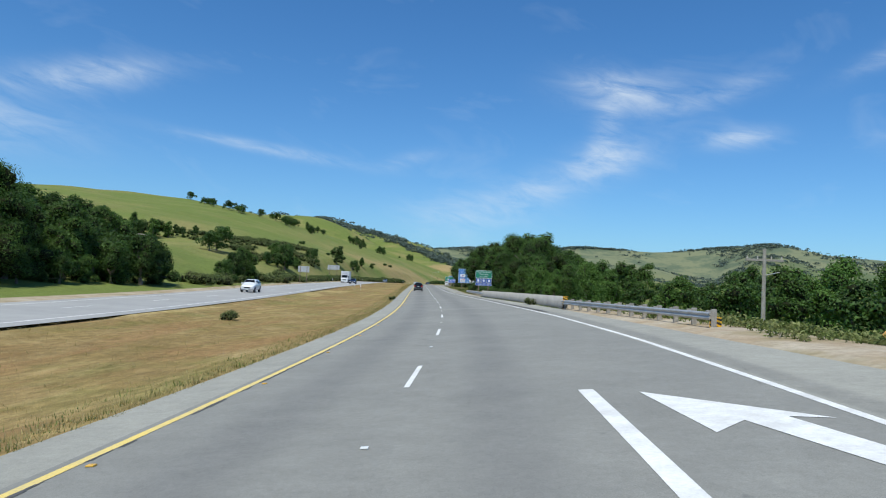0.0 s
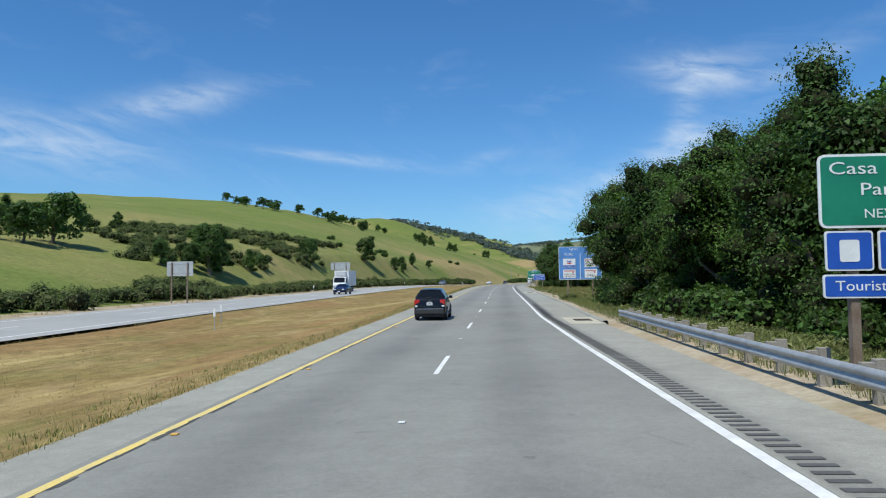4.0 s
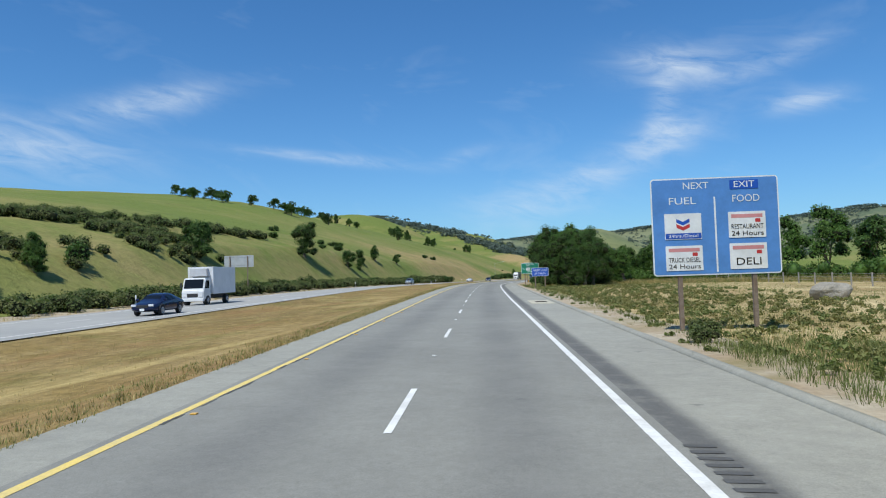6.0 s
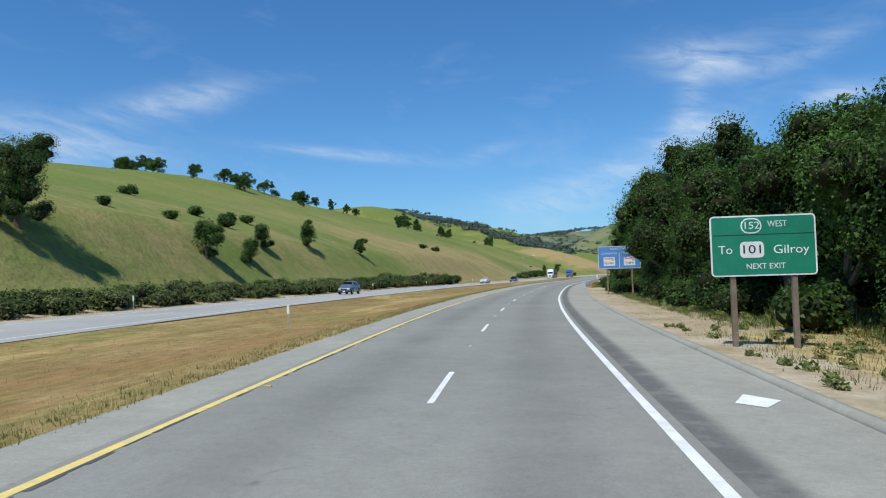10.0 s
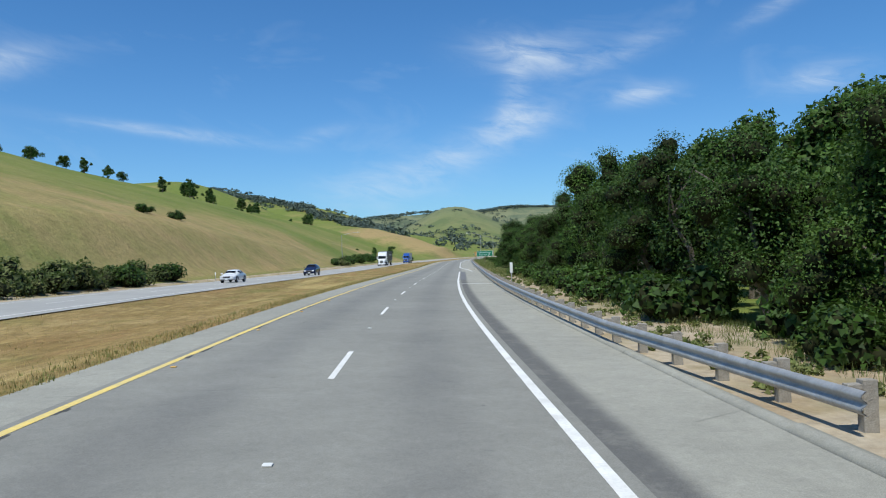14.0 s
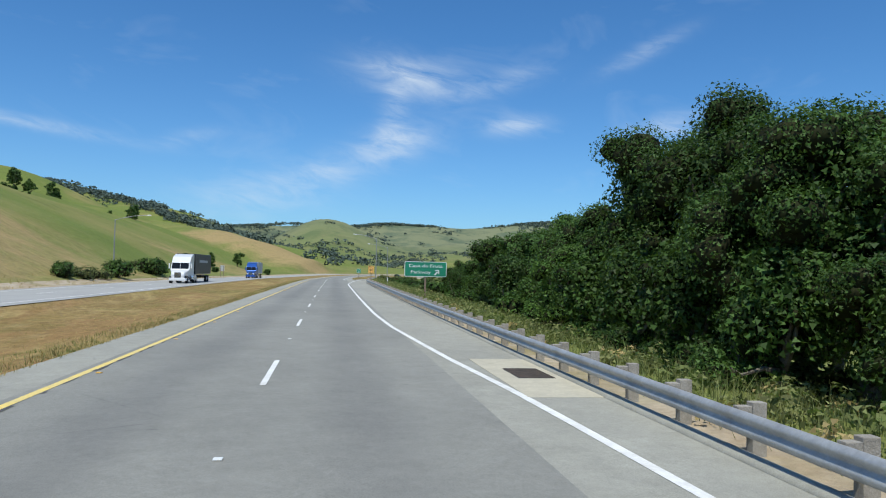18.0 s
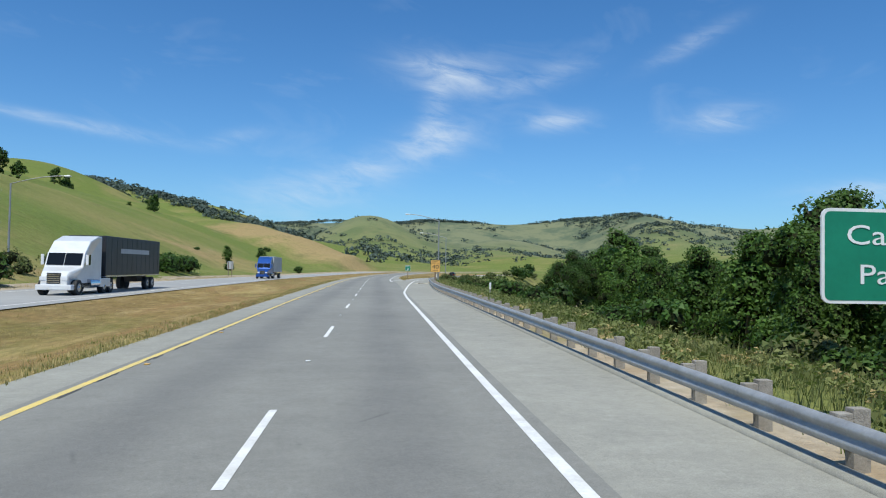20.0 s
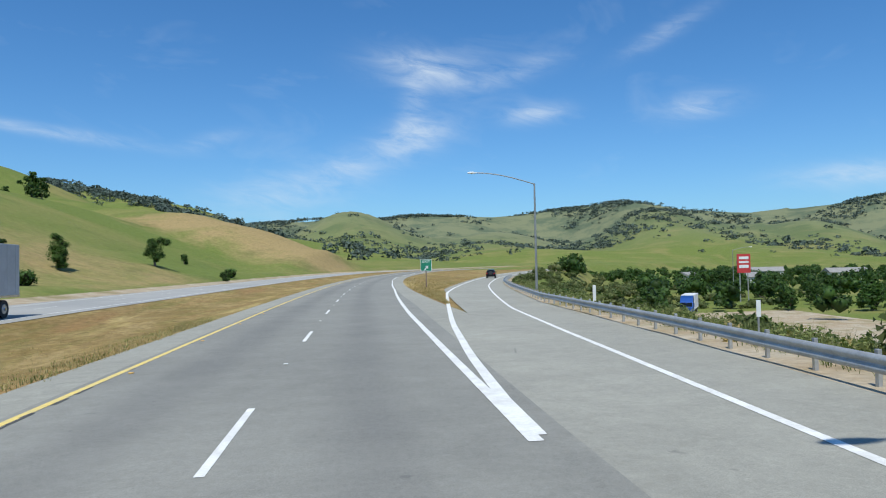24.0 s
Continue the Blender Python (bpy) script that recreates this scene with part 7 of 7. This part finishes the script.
# ---- valley floor: sign, buildings, parked trucks ----
def board(s, u, w, z0, z1, label):
    g = float(land_z(s, u) - at(s, u)[2])
    ob = thing("roadside_board", turn_at(s, u), label, "sign board")
    part("board", boxed(-w / 2, w / 2, 0, 0.3, z0, z1, bevel=0.03), RED, ob)
    for k, (a, b) in enumerate(((0.72, 0.86), (0.52, 0.62), (0.26, 0.42))):
        part("lettering_bar", boxed(-w * 0.36, w * 0.36, -0.03, 0.0, z0 + (z1 - z0) * a, z0 + (z1 - z0) * b), SIGNWHITE, ob)
    for x in (-w * 0.3, w * 0.3):
        part("post", rodded((x, 0.2, g - 0.5), (x, 0.2, z0 + 0.2), 0.14, 0.14, 10), STEEL, ob)


board(781, 92.8, 3.4, -1.0, 3.9, "red business sign board on two tall posts")
ROOF = material("grey_roof", (0.30, 0.29, 0.28), 0.8, var=(0.24, 0.23, 0.22), scale=1.5, fine=0.15)
WALLP = material("pale_wall", (0.62, 0.60, 0.55), 0.8, var=(0.55, 0.53, 0.48), scale=1.0, fine=0.08)


def shed(s, u, w, d, h, turn, label):
    ob = thing("farm_building", stand(s, u, turn), label, "building", "buildings on the valley floor")
    part("wall", boxed(-w / 2, w / 2, -d / 2, d / 2, -1.0, h, bevel=0.02), WALLP, ob)
    bm = bmesh.new()
    e = 0.5
    q = [(-w / 2 - e, -d / 2 - e, h), (w / 2 + e, -d / 2 - e, h), (w / 2 + e, 0, h + d * 0.22), (-w / 2 - e, 0, h + d * 0.22), (-w / 2 - e, d / 2 + e, h), (w / 2 + e, d / 2 + e, h)]
    vs = [bm.verts.new(p) for p in q]
    for fc in ((0, 1, 2, 3), (3, 2, 5, 4), (0, 3, 4), (1, 5, 2), (0, 4, 5, 1)):
        bm.faces.new([vs[k] for k in fc])
    part("roof", bm, ROOF, ob)
    for k in range(3):
        x = -w * 0.32 + w * 0.32 * k
        wn = part("window", boxed(x - 0.6, x + 0.6, -d / 2 - 0.03, -d / 2 + 0.02, 1.0, 2.1), PLASTIC, ob)
        part("pane", boxed(x - 0.52, x + 0.52, -d / 2 - 0.04, -d / 2 - 0.03, 1.08, 2.02), GLASS, wn)


for a in ((900, 130, 14, 9, 3.2, 20), (930, 190, 18, 10, 3.6, -15), (960, 110, 12, 8, 3.2, 35), (880, 230, 16, 10, 3.6, 10), (1010, 160, 20, 11, 3.8, -30)):
    shed(*a, "low pale building with a grey roof among trees")


def valley_brush():
    """Brush and hedges that cover the low ground below the ramp."""
    rng = np.random.RandomState(23)
    pairs = []
    for _ in range(420):
        s = rng.uniform(600, 860)
        u = float(edge_right(s)) + 2.0 + rng.uniform(0, 1) ** 1.5 * 60
        if 680 < s < 755 and 44 < u < 88:
            continue
        k = rng.uniform(0.5, 1.2) * (1.5 if s > 755 else 0.55)
        p = np.array(land(s, u))
        c = p + rng.uniform(-0.9, 0.9, (4, 3)) * np.array([k, k, 0.3 * k]) + np.array([0, 0, 0.5 * k])
        r = rng.uniform(0.45, 0.85, 4) * k
        pairs += [leaves(rng, c, r, 260, 0.17, 0.9), cores(rng, c, r, 0.9, 0.8)]
    v, f = joined(*pairs)
    tagged(new("valley_brush", mesh_np("valley_brush", v, f, LEAF_G)), "mixed green brush on the low ground", "brush", kind="stuff")


valley_brush()
PARK = land(738, 61)
semi("semi_truck", pose(PARK.x, PARK.y, PARK.z, 0, 0, 145), car_paint("blue_truck_paint", (0.02, 0.09, 0.36)), BOXWHITE, "blue semi truck with white trailer parked on a dirt lot", 10.0)

# ---- far woods ----
def far_woods():
    rng = np.random.RandomState(8)
    V, F, n0 = [], [], 0
    spots = []
    while len(spots) < 9000:
        x, y = rng.uniform(-2600, 4200), rng.uniform(900, 4600)
        r, a = math.hypot(x, y - 300), math.degrees(math.atan2(x, y - 300))
        if 1500 < r < 3750 and -50 < a < 62 and wave(x / 120.0, y / 120.0, 21, 4) + 0.30 * rng.normal() > 0.34:
            spots.append((x, y, r))
    xs, ys = np.array([p[0] for p in spots]), np.array([p[1] for p in spots])
    # station and offset of the spots, by nearest line point
    sg = np.clip(ys, -100, 4600)
    for _ in range(12):
        lx, ly = plan(sg, np.zeros(len(sg)))
        sg = np.clip(sg + (ys - ly), -100, 4600)
    ug = xs - np.interp(sg, LINE_S, LINE_X)
    zs = land_z(sg, ug)
    px, py = plan(sg, ug)
    for i in range(len(spots)):
        R = rng.uniform(3.5, 9.5) * (0.7 + spots[i][2] / 5000)
        c = [(px[i] + rng.normal() * R * 0.8, py[i] + rng.normal() * R * 0.8, zs[i] + R * 0.15) for _ in range(2)]
        v, f = leaves(rng, c, [R, R * 0.8], 30, R * 0.36, 0.6)
        V.append(v)
        F.append(f + n0)
        n0 += len(v)
    tagged(new("far_woods", mesh_np("far_woods", np.concatenate(V), np.concatenate(F), HAZE_LEAF)), "dark oak woods on the far range", "woods", kind="stuff")


# oak leaf made paler and bluer: the haze of distance is in its colour
HAZE_LEAF = material("hazed_oak_leaf", (0.076, 0.106, 0.090), 0.9, var=(0.095, 0.122, 0.098), scale=60.0, island=0.3, spec=0.1)
far_woods()


def ridge_woods():
    """The dark tree line along the crest of the green hill, and oaks dotted on its flank."""
    rng = np.random.RandomState(9)
    V, F, n0 = [], [], 0
    crest = [(-560, 2215), (-250, 1750), (-68, 1400)]
    for i in range(330):
        k = rng.uniform(0, 2)
        j = min(int(k), 1)
        x = crest[j][0] + (crest[j + 1][0] - crest[j][0]) * (k - j) + rng.normal() * 9
        y = crest[j][1] + (crest[j + 1][1] - crest[j][1]) * (k - j) + rng.normal() * 9
        if i > 250:
            x, y = x + rng.uniform(20, 170), y - rng.uniform(40, 260)
        s = y
        for _ in range(12):
            s += (y - float(plan(s, -45)[1])) * 0.9
        u = -45 + x - float(plan(s, -45)[0])
        xx, yy = plan(s, u)
        R = rng.uniform(4.5, 9.5)
        v, f = leaves(rng, [(float(xx), float(yy), float(land_z(s, u)) + R * 0.2)], [R], 70, R * 0.28, 0.7)
        V.append(v)
        F.append(f + n0)
        n0 += len(v)
    tagged(new("ridge_woods", mesh_np("ridge_woods", np.concatenate(V), np.concatenate(F), HAZE_LEAF)), "dark tree line on the crest", "woods", kind="stuff")


ridge_woods()


def utility_pole(s, u, top):
    ob = thing("utility_pole", stand(s, u), "weathered wooden utility pole with a cross arm", "utility pole")
    part("pole", rodded((0, 0, -1.0), (0, 0, top), 0.15, 0.10, 12), WOOD, ob)
    part("cross_arm", boxed(-1.1, 1.1, -0.06, 0.06, top - 0.75, top - 0.62, bevel=0.01), WOOD, ob)
    for x in (-1.0, -0.4, 0.4, 1.0):
        part("insulator", rodded((x, 0, top - 0.62), (x, 0, top - 0.45), 0.05, 0.03, 8), CONCRETE, ob)
    part("street_light_arm", rodded((0, 0, top - 1.6), (0.7, -0.5, top - 1.4), 0.03, 0.03, 8), STEEL, ob)


utility_pole(42, 19, 6.3)


def curve_sign(s, u):
    ob = thing("curve_sign", stand(s, u), "small yellow diamond curve warning sign", "sign")
    part("post", rodded((0, 0.03, -0.5), (0, 0.03, 0.8), 0.03, 0.03, 8), STEEL, ob)
    bm = bmesh.new()
    box(bm, -0.17, 0.17, -0.012, 0.0, -0.17, 0.17, bevel=0.005)
    bmesh.ops.rotate(bm, matrix=Matrix.Rotation(radians(45), 3, "Y"), verts=bm.verts[:])
    bmesh.ops.translate(bm, vec=(0, 0, 0.7), verts=bm.verts[:])
    part("panel", bm, AMBER, ob)
    part("arrow_shaft", boxed(-0.03, 0.0, -0.02, -0.012, 0.58, 0.74), BLACK, ob)
    part("arrow_head", boxed(-0.03, 0.08, -0.02, -0.012, 0.74, 0.78), BLACK, ob)


curve_sign(24, 15.2)
